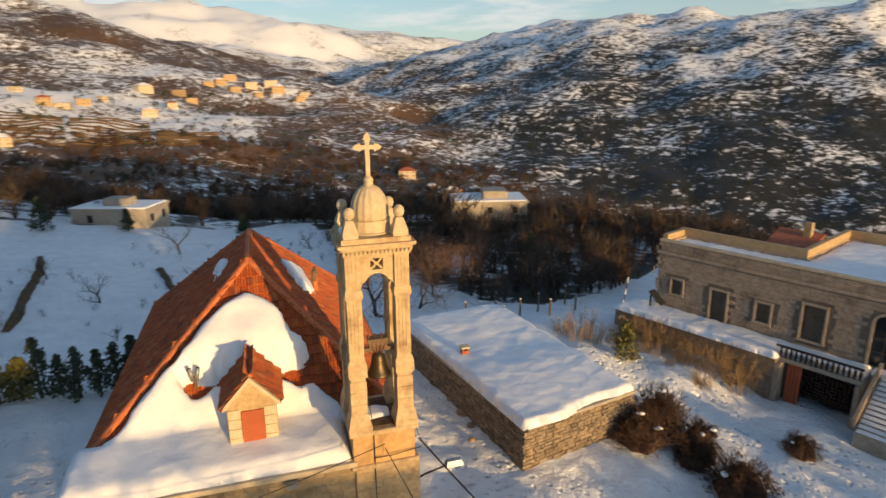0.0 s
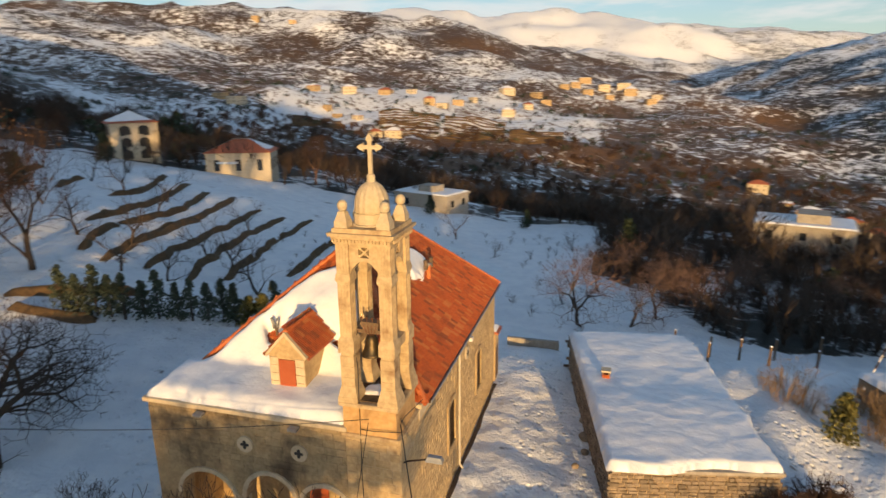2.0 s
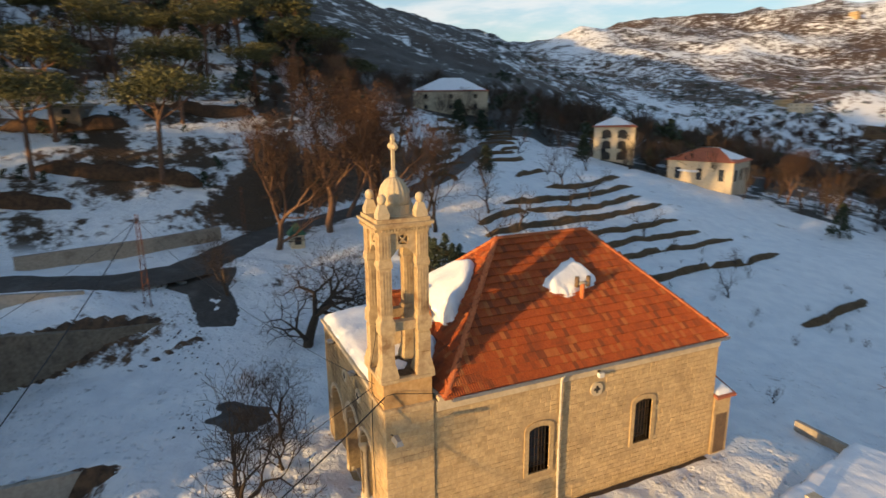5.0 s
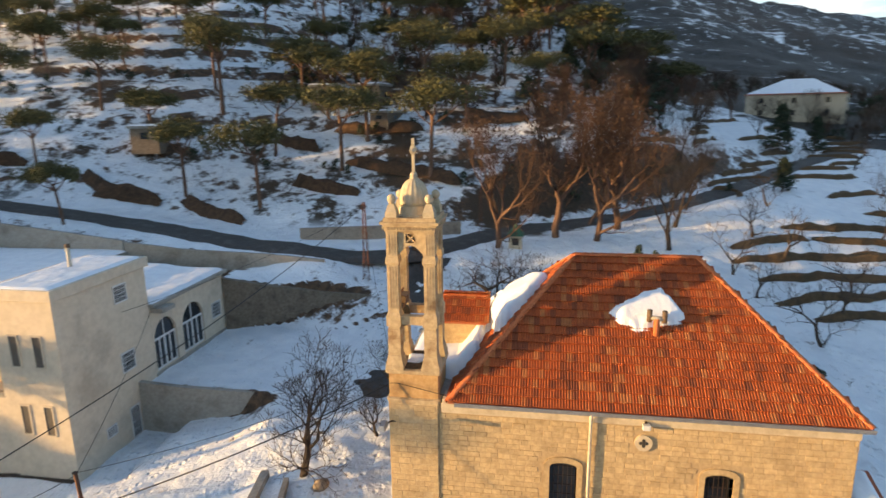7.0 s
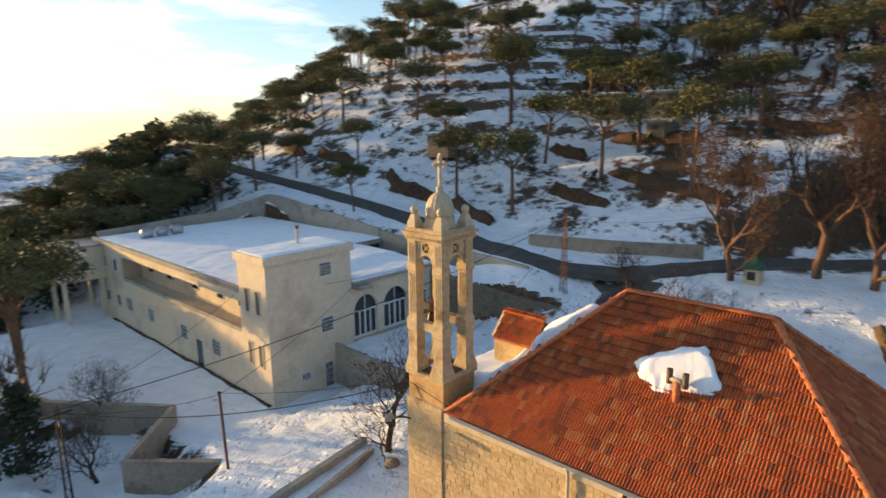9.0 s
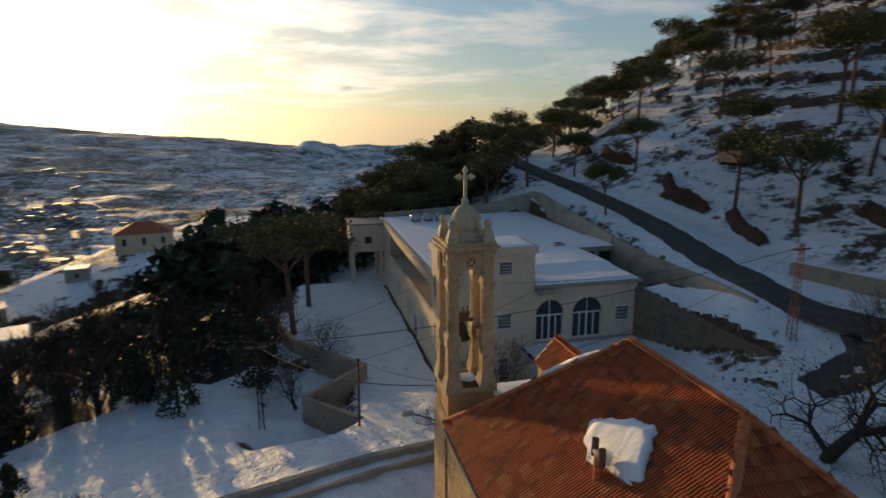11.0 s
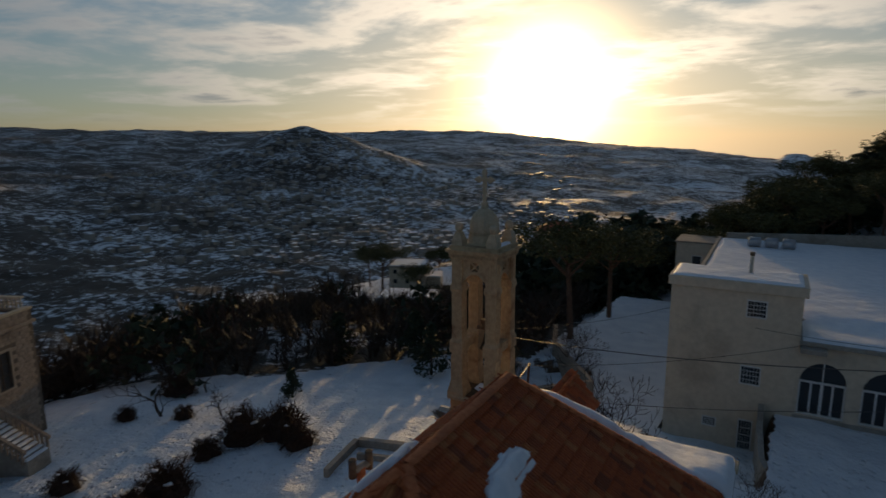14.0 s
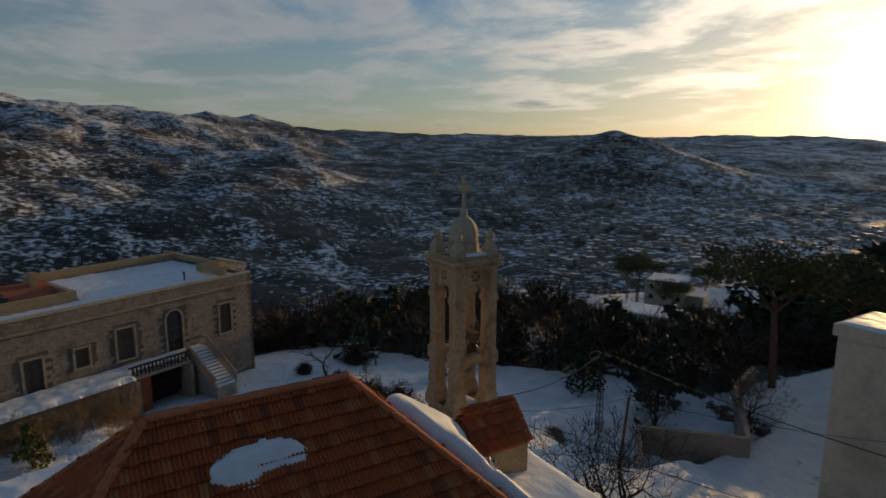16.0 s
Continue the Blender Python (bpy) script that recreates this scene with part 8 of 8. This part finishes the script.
def scatter(count, seed, inside, box):
    """Random places in a box, kept with the chance that inside(x, y) gives."""
    r = np.random.RandomState(seed)
    x, y = r.uniform(box[0], box[1], count * 12), r.uniform(box[2], box[3], count * 12)
    keep = np.nonzero(r.uniform(0, 1, count * 12) < inside(x, y))[0][:count]
    return [(float(x[i]), float(y[i]), float(r.uniform(0.5, 1.0) ** 1.0 + 0.6 * r.uniform(0, 1) ** 4)) for i in keep]


woodland("bare_woods", "dark leafless woods on the slope below the church", scatter(1000, 5, south_wooded, (11, 80, -60, 50)) + scatter(700, 25, south_wooded, (20, 160, -150, 70)), TWIGS, 4.8, 6)
woodland("bare_woods", "dark leafless woods filling the dip beyond the snowfield", scatter(1700, 7, north_wooded, (-190, 170, 70, 330)), TWIGS, 7.0, 8)
woodland("bare_woods", "tangled bare woods behind the shed", scatter(400, 31, north_wooded, (8, 78, 47, 100)), TWIGS, 3.8, 32)
woodland("russet_scrub", "russet leafless scrub behind the shed", scatter(240, 33, north_wooded, (8, 70, 43, 90)), RUSSET, 3.2, 34)
woodland("russet_scrub", "russet leafless scrub among the dark woods", scatter(420, 9, lambda x, y: np.maximum(north_wooded(x, y), south_wooded(x, y)), (-150, 140, -110, 260)), RUSSET, 6.0, 10)


def evergreen_scrub(name, label, spots, size, seed, mat):
    r = random.Random(seed)
    verts, faces = [], []
    heights = ground(np.array([p[0] for p in spots]), np.array([p[1] for p in spots]))
    shapes = [tufts(r, [(Vector((r.gauss(0, 0.25), r.gauss(0, 0.25), 0.25 + 0.55 * i / 4)), 0.55 - 0.08 * i) for i in range(5)], 0.8, 26, 0.16, 0.9) for _ in range(8)]
    shapes = [(np.array([tuple(p) for p in v]), np.array(f)) for v, f in shapes]
    total = 0
    for (x, y, s), base in zip(spots, heights):
        t = size * s
        sv, sf = shapes[r.randrange(8)]
        a = r.uniform(0, 6.283)
        verts.append(np.stack([x + t * (sv[:, 0] * math.cos(a) - sv[:, 1] * math.sin(a)), y + t * (sv[:, 0] * math.sin(a) + sv[:, 1] * math.cos(a)), base + t * sv[:, 2]], -1))
        faces.append(sf + total)
        total += len(sv)
    return tagged(mesh_object(name, np.concatenate(verts).tolist(), np.concatenate(faces).tolist(), mat, None, label), category="woods", kind="stuff")


evergreen_scrub("evergreen_woods", "dark evergreen trees among the bare woods", scatter(200, 11, south_wooded, (11, 140, -120, 60)), 4.2, 12, CYPRESS)
evergreen_scrub("evergreen_woods", "tall dark evergreens at the edge of the woods below the church", scatter(24, 35, south_wooded, (11, 62, -40, 30)), 6.2, 36, CYPRESS)
evergreen_scrub("evergreen_woods", "dark evergreen trees in the woods beyond the snowfield", scatter(240, 13, north_wooded, (-190, 170, 70, 330)), 5.0, 14, CYPRESS)


def under_pines(x, y):
    return np.where(((x > -4) & (x < 30) & (y < -41) & (y > -80)) | ((x > -24) & (x < -2) & (y < -44) & (y > -80)), 1.0, 0.0)


# both stands added and sized to keep the low sun off the hall yard
evergreen_scrub("evergreen_woods", "tall evergreens crowded below the hall yard", scatter(44, 47, lambda x, y: np.where(x > 4 - 0.3 * (y + 44), 1.0, 0.0), (7, 26, -64, -43)), 9.5, 48, CYPRESS)
evergreen_scrub("undergrowth", "dark undergrowth beneath the stone pines beyond the hall", scatter(170, 45, under_pines, (-24, 30, -80, -41)), 5.4, 46, CYPRESS)


def hill_scrub(x, y):
    return np.where((x < -44) & (y < 45), 1.0, 0.0)


def upper_woods(x, y):
    return np.where((x < -54 - 0.35 * np.clip(-y, 0, 200)) & (y > -22) & (np.hypot(x + 74, y - 88) > 14) & (np.hypot(x + 126, y - 77) > 22) & (y < 36 - 0.28 * (x + 66)), smooth(-54, -66, x), 0.0)


evergreen_scrub("hill_scrub", "low evergreen scrub between the pines on the snowy hill", scatter(420, 17, hill_scrub, (-150, -42, -110, 60)), 1.7, 18, CYPRESS)
evergreen_scrub("evergreen_woods", "dark evergreen trees covering the upper hillside", scatter(90, 27, upper_woods, (-210, -54, -22, 110)), 4.6, 28, CYPRESS)
woodland("bare_woods", "dark leafless woods on the upper hillside", scatter(560, 29, upper_woods, (-210, -54, -22, 110)), RUSSET, 5.5, 30)


def far_slopes(x, y):
    d, a = np.hypot(x, y), np.degrees(np.arctan2(x, y))
    return np.where((d > 330) & (d < 900) & (a > -60) & (a < 100), 1.0, 0.0)


evergreen_scrub("valley_scrub", "dark bushes dotted over the far valley slopes", scatter(1500, 19, far_slopes, (-700, 900, -150, 900)), 5.0, 20, CYPRESS)


def lower_slopes(x, y):
    d, a = np.hypot(x, y), np.degrees(np.arctan2(x, y))
    return np.where((d > 300) & (d < 640) & (a > -40) & (a < 26), 1.0, 0.0)


evergreen_scrub("valley_scrub", "russet thickets on the slope below the village", scatter(1300, 37, lower_slopes, (-420, 290, 220, 640)), 5.5, 38, RUSSET)
woodland("dry_weeds", "thin dry weeds poking through the snowfield", scatter(110, 39, lambda x, y: np.where(x + 60 > y * 0.55, 1.0, 0.0), (-42, 10, 38, 92)), TWIGS, 1.1, 40, 12)


def clods():
    """Lumps of dirty snow and earth thrown up beside the cleared ground."""
    r = random.Random(93)
    verts, faces = [], []
    for cx, cy, spread, count in ((-18.2, 8.6, 1.6, 60), (-20.4, 7.9, 1.8, 50), (-12.2, 11.8, 1.2, 40), (-25.6, 6.4, 1.4, 40), (-10.4, 8.2, 1.0, 30)):
        for _ in range(count):
            x, y, s = cx + r.gauss(0, spread), cy + r.gauss(0, spread * 0.5), r.uniform(0.05, 0.17)
            z, k = ground_at(x, y), len(verts)
            verts += [(x + s * r.uniform(-1, -0.5), y + s * r.uniform(-1, 0), z - 0.05), (x + s * r.uniform(0.5, 1), y + s * r.uniform(-1, 0), z - 0.05), (x + s * r.uniform(-0.4, 0.4), y + s * r.uniform(0.6, 1), z - 0.05), (x + s * r.uniform(-0.3, 0.3), y, z + s * r.uniform(0.5, 0.9))]
            faces += [(k, k + 1, k + 3), (k + 1, k + 2, k + 3), (k + 2, k, k + 3)]
    return tagged(mesh_object("earth_clods", verts, faces, BARK, None, "dark clods of earth and dirty snow beside the cleared drive"), category="clods", kind="stuff")


clods()


# ---- terraces: grassy banks across the snowfield ----
BANKS = [((-46.5, 54.5), (-49.2, 63.0), (-56.1, 74.9)), ((-38.3, 43.1), (-41.4, 54.0), (-49.5, 71.9)), ((-37.0, 45.4), (-38.4, 55.0), (-43.9, 68.4)), ((-34.3, 47.0), (-36.0, 56.0), (-39.9, 68.6)), ((-30.1, 36.4), (-33.1, 45.0), (-35.5, 55.3)), ((-27.2, 37.7), (-31.0, 50.0), (-34.8, 66.4)), ((-23.0, 37.6), (-28.0, 51.2), (-31.6, 67.0)), ((-20.9, 39.5), (-24.5, 51.5), (-29.3, 70.0)), ((-17.7, 44.1), (-20.2, 57.0), (-24.1, 71.6)), ((-32.9, 37.0), (-35.3, 41.0), (-36.5, 45.0)), ((-8.6, 54.5), (-10.2, 62.0), (-12.2, 68.5))]


def contour(x, y, long):
    """Three points along the level line through a place."""
    out = [(x, y)]
    for way in (-1, 1):
        px, py = x, y
        for _ in range(4):
            east, west, up, down = ground(np.array([px + 3, px - 3, px, px]), np.array([py, py, py + 3, py - 3]))
            size = math.hypot(east - west, up - down) + 1e-6
            px, py = px - way * (up - down) / size * long / 8, py + way * (east - west) / size * long / 8
        out.insert(0 if way < 0 else 2, (px, py))
    return out


rnd = random.Random(14)
for row in range(9):
    for k in range(3):
        BANKS.append(contour(-56 - row * 6.2 + rnd.uniform(-1, 1), 34 + row * 2.6 + k * 11 + rnd.uniform(-3, 3), rnd.uniform(7, 12)))
BANKS += [((-29.0, 27.2), (-26.2, 30.4), (-23.0, 33.0)), ((-27.4, 26.4), (-25.0, 27.2), (-22.6, 28.3))]
CUTS = [((-35.9, -29.0), (-36.4, -25.4), (-37.1, -21.8)), ((-38.2, -19.8), (-36.2, -15.4), (-35.7, -11.3)), ((-49.6, -4.0), (-46.4, 3.8), (-45.0, 11.1)), ((-43.7, -8.8), (-43.0, -5.4), (-42.3, -0.4)), ((-58.2, -8.1), (-56.6, -1.8), (-57.6, 4.1)), ((-53.3, -14.8), (-52.0, -11.5), (-52.0, -8.7)), ((-37.8, -57.0), (-36.4, -53.0), (-35.6, -48.0)), ((-37.4, -46.5), (-36.4, -43.0), (-37.4, -38.4)), ((-38.2, -32.0), (-36.6, -27.9), (-37.5, -22.8)), ((-62.0, 9.0), (-60.0, 13.5), (-60.5, 18.0)), ((-70.0, -22.0), (-67.6, -17.0), (-68.0, -13.5))]
BANKS = [(*line, 1.0, MOSS) for line in BANKS] + [(*line, 2.1, EARTH) for line in CUTS]
rnd = random.Random(4)
for a, c, b, size, soil in BANKS:
    a, b, c = Vector(a), Vector(b), Vector(c)
    c = c * 2 - (a + b) * 0.5
    count = int((b - a).length / 0.5)
    line = [a * (1 - f) ** 2 + c * 2 * f * (1 - f) + b * f * f for f in np.linspace(0, 1, count + 1)]
    low = ground(np.array([p.x for p in line]), np.array([p.y for p in line]))
    verts, faces = [], []
    for i in range(count + 1):
        f = i / count
        p = a * (1 - f) ** 2 + c * 2 * f * (1 - f) + b * f * f
        d = ((c - a) * (1 - f) + (b - c) * f).normalized()
        side = Vector((d.y, -d.x)) if d.y > 0 else Vector((-d.y, d.x))
        p = p + side * 0.4 * noise.noise((i * 0.16, a.x, 0))
        z = low[i]
        h = size * (0.66 + 0.26 * noise.noise((i * 0.25, a.y, 3))) * min(1, 9 * f + 0.15, 9 * (1 - f) + 0.15)
        if noise.noise((i * 0.11, a.x * 0.7, 9)) > 0.52:
            h *= 0.12
        k = len(verts)
        for o, zz in ((-0.36, -0.1), (-0.2, h * 0.7), (0.0, h * 0.9), (0.2, h * 0.55), (0.38, -0.25)):
            q = p + side * size * (o + 0.15 * noise.noise((i * 0.7, o * 5, 2)))
            verts.append((q.x, q.y, z + zz + 0.10 * size * noise.noise((i * 0.9, o * 3, 1))))
        if i:
            faces += [(k - 5 + j, k + j, k + j + 1, k - 4 + j) for j in range(4)]
    ob = mesh_object("terrace_bank", verts, faces, soil, None, "curving bank of dry brown grass edging a snowy terrace" if soil is MOSS else "bare red-brown earth bank cut into the snowy hillside", True)
    tagged(ob, category="terrace bank", group="terrace banks in the snowfield", kind="structure")


# ---- poles and cables ----
def lattice_pole(x, y, z0, z1, label, half=0.22, mat=RUST_POLE):
    ob = thing("lattice_pole", x, y, z0, label, "pole")
    for sx in (-1, 1):
        for sy in (-1, 1):
            bm = bmesh.new()
            add_tube(bm, [(x + sx * half, y + sy * half, z0 - 0.5), (x + sx * half * 0.4, y + sy * half * 0.4, z1)], 0.028, 4)
            part("leg", bm, mat, ob)
    bm = bmesh.new()
    count = int((z1 - z0) / 0.45)
    for i in range(count):
        f0, f1 = i / count, (i + 1) / count
        h0, h1 = half * (1 - 0.6 * f0), half * (1 - 0.6 * f1)
        za, zb = z0 + (z1 - z0) * f0, z0 + (z1 - z0) * f1
        s = 1 if i % 2 else -1
        for fixed in (-1, 1):
            add_tube(bm, [(x - s * h0, y + fixed * h0, za), (x + s * h1, y + fixed * h1, zb)], 0.014, 4)
            add_tube(bm, [(x + fixed * h0, y - s * h0, za), (x + fixed * h1, y + s * h1, zb)], 0.014, 4)
    part("bracing", bm, mat, ob, "zigzag steel bracing")
    bm = bmesh.new()
    add_box(bm, x - 0.7, x + 0.7, y - 0.05, y + 0.05, z1 - 0.5, z1 - 0.4)
    part("crossarm", bm, mat, ob)
    return ob


lattice_pole(-22.2, 6.05, ground_at(-22.2, 6.05), 9.4, "rusty lattice steel power pole by the road bend")
lattice_pole(11.6, -1.6, ground_at(11.6, -1.6), 3.2, "dark lattice steel power pole at the edge of the woods", 0.17, IRON)
lattice_pole(-36.5, 14.0, ground_at(-36.5, 14.0), 9.0, "lattice steel power pole beside the far bend of the road", 0.18)
post = thing("steel_post", 5.52, 2.9, -1.6, "leaning rusty steel post at the end of the garden wall", "post")
bm = bmesh.new()
add_tube(bm, [(5.62, 3.3, -2.2), (5.52, 2.8, 3.1)], 0.075, 8)
part("shaft", bm, RUST_POLE, post, "", True)
bm = bmesh.new()
add_tube(bm, [(5.52, 2.8, 3.08), (5.52, 2.8, 3.14)], 0.10, 8)
part("cap", bm, IRON, post)


def cable(points, sag, label="thin black overhead cable", thick=0.012):
    bm = bmesh.new()
    for a, b in zip(points, points[1:]):
        a, b = Vector(a), Vector(b)
        pts = [a.lerp(b, i / 16) - Vector((0, 0, sag * 4 * (i / 16) * (1 - i / 16))) for i in range(17)]
        add_tube(bm, pts, thick, 4)
    return tagged(part("overhead_cable", bm, CABLE, None, label), category="cable", group="overhead cables")


cable([(CX1 + 0.05, 14.55, 6.55), (11.6, -1.6, 2.9)], 0.8, "thick black overhead cable", 0.024)
cable([(-22.2, 6.05, 9.0), (TX, 14.5, 6.6)], 0.9)
cable([(TX, 14.45, 6.5), (5.52, 2.8, 3.1)], 0.3)
cable([(-8.3, HY + 0.1, 4.6), (5.52, 2.8, 3.0), (11.6, -1.6, 2.8)], 0.35)
cable([(HX + 0.1, -7.5, 5.0), (11.6, -1.6, 3.0)], 0.5)
cable([(11.6, -1.6, 2.95), (-22.2, 6.05, 9.1)], 1.0, "thick black overhead cable across the yard", 0.026)
cable([(-22.2, 6.05, 8.9), (-36.5, 14.0, 8.6)], 0.5)
cable([(-22.2, 6.05, 9.0), (-6.0, HY, 5.3)], 0.5)

# fence posts beyond the shed
for x, y, h in ((16.2, 38.2, 1.5), (18.6, 40.6, 1.7), (16.9, 41.6, 1.6), (19.6, 37.4, 1.3), (21.4, 43.0, 1.6), (23.0, 39.6, 1.4), (24.6, 44.2, 1.7), (14.6, 42.4, 1.4)):
    z = ground_at(x, y)
    p = thing("fence_post", x, y, z, "weathered wooden fence post in the snow", "post", "fence posts")
    bm = bmesh.new()
    add_tube(bm, [(x, y, z - 0.3), (x + 0.03, y, z + h)], [0.09, 0.075], 7)
    part("stake", bm, TIMBER, p)
    bm = bmesh.new()
    add_lathe(bm, [(0.08, z + h), (0.07, z + h + 0.05), (0.01, z + h + 0.08)], x + 0.03, y, 7)
    part("snow_cap", bm, SNOW, p)

# loose stones beside the shed and rail by the house
for i, (x, y, r) in enumerate(((8.9, 26.4, 0.32), (9.0, 25.2, 0.22), (8.7, 28.0, 0.2), (0.9, 10.6, 0.35), (8.6, 24.0, 0.18))):
    bm = bmesh.new()
    bmesh.ops.create_icosphere(bm, subdivisions=2, radius=r)
    for v in bm.verts:
        v.co *= 1 + 0.35 * noise.noise(v.co * 3 + Vector((i, 0, 0)))
        v.co.z *= 0.7
        v.co += Vector((x, y, ground_at(x, y) + r * 0.3))
    tagged(part("boulder", bm, RUBBLE, None, "rough brown field stone half in the snow", True), category="stone", group="field stones")
p = HOUSE @ Vector((21.7, -2.95, -0.6))
barrier = thing("barrier_pole", p.x, p.y, -0.2, "striped black and white barrier pole raised at a slant", "barrier")
for i in range(8):
    a, b = p + Vector((0.20, 0.20, 0.36)) * i, p + Vector((0.20, 0.20, 0.36)) * (i + 1)
    bm = bmesh.new()
    add_tube(bm, [a, b], 0.05, 8)
    part("stripe", bm, WHITE_FRAME if i % 2 else IRON, barrier)
solar = thing("solar_panel", p.x + 2, p.y - 1, 0.9, "small tilted solar panel on the snowy terrace", "solar panel")
bm = bmesh.new()
add_prism(bm, [(19.6, 0.95), (20.6, 1.75), (20.6, 1.82), (19.6, 1.02)], -1.2, -0.5, "y")
house_part("panel", bm, GLASS, solar)
house_box("stand", (20.45, 20.55, -1.1, -1.0, 0.6, 1.7), IRON, solar)


# ---- pieces of walls and roofs, last ----
bpy.context.view_layer.update()
EAST_HOLES = [(y0 - 0.2, y1 + 0.2, z0 - 0.12, spring + rise + 0.22) for y0, y1, z0, spring, rise in WINDOWS] + [(23.3, 23.9, 4.6, 5.2)]
lay_courses(wall_east, east, (16.42, CY1), -0.9, 5.55, EAST_HOLES, (0.2, 0.46), STONE, STONE_JOINED, lambda s, z: 17.5 < s < 24 and z > 2.6, 41, HONEY_BLOCKS)
lay_courses(wall_front, front, (CX0, TX - 0.88), 3.9, 5.98, [(-2.5, -1.8, 4.5, 5.2), (-0.42, 0.28, 4.5, 5.2)], (0.35, 0.6), STONE, STAINED_STONE, lambda s, z: False, 42, HONEY_BLOCKS, 0.26)
lay_courses(shaft, lambda s, z: Matrix.Translation((CX1 + 0.03, s, z)) @ Matrix.Rotation(radians(90), 4, "Z"), (CY0 - 0.04, TY + 0.92), -0.9, 5.85, [], (0.3, 0.6), STONE, STONE_JOINED, lambda s, z: False, 43, HONEY_BLOCKS, 0.24)
lay_courses(shaft, lambda s, z: Matrix.Translation((s, CY0 - 0.05, z)), (TX - 0.85, CX1 + 0.02), -0.9, 5.85, [], (0.3, 0.6), STONE, STONE_JOINED, lambda s, z: False, 44, HONEY_BLOCKS, 0.28)
for i, names in enumerate(SLOPES):
    lay_tiles(roof, [CORNERS[k] for k in names], (lambda p: 18.6 < p.y < 25 and p.z < 7.6) if i == 0 else None, 50 + i)
GREY_BLOCKS = block_shapes(GREY_STONE, 6)
HOUSE_HOLES = [(o0 - 0.16, o1 + 0.16, z0 - 0.18, spring + max(rise + 0.16, 0.18)) for o0, o1, z0, spring, rise in H_OPEN]
MIRROR = HOUSE_AT
lay_courses(house_front, lambda s, z: MIRROR @ Matrix.Translation((s, -0.03, z)) @ Matrix.Rotation(math.pi, 4, "Z") @ Matrix.Translation((-0.45, 0, 0)), (0.2, HL), -2.8, 4.4, HOUSE_HOLES, (0.42, 0.46), GREY_STONE, GREY_JOINED, lambda s, z: False, 45, GREY_BLOCKS, 0.27)
lay_courses(house_front, lambda s, z: MIRROR @ Matrix.Translation((s, -0.03, z)) @ Matrix.Rotation(math.pi, 4, "Z") @ Matrix.Translation((-0.45, 0, 0)), (0.2, HL), 4.63, 5.28, [], (0.42, 0.46), GREY_STONE, GREY_JOINED, lambda s, z: False, 46, GREY_BLOCKS, 0.3)
SIDE = lambda s, z: HOUSE @ Matrix.Translation((0.0, s, z)) @ Matrix.Rotation(radians(-90), 4, "Z") @ Matrix.Translation((-0.45, 0, 0))
lay_courses(house_side, SIDE, (0.5, HD - 0.1), -5.0, 4.4, [], (0.42, 0.46), GREY_STONE, GREY_JOINED, lambda s, z: False, 47, GREY_BLOCKS, 0.27)
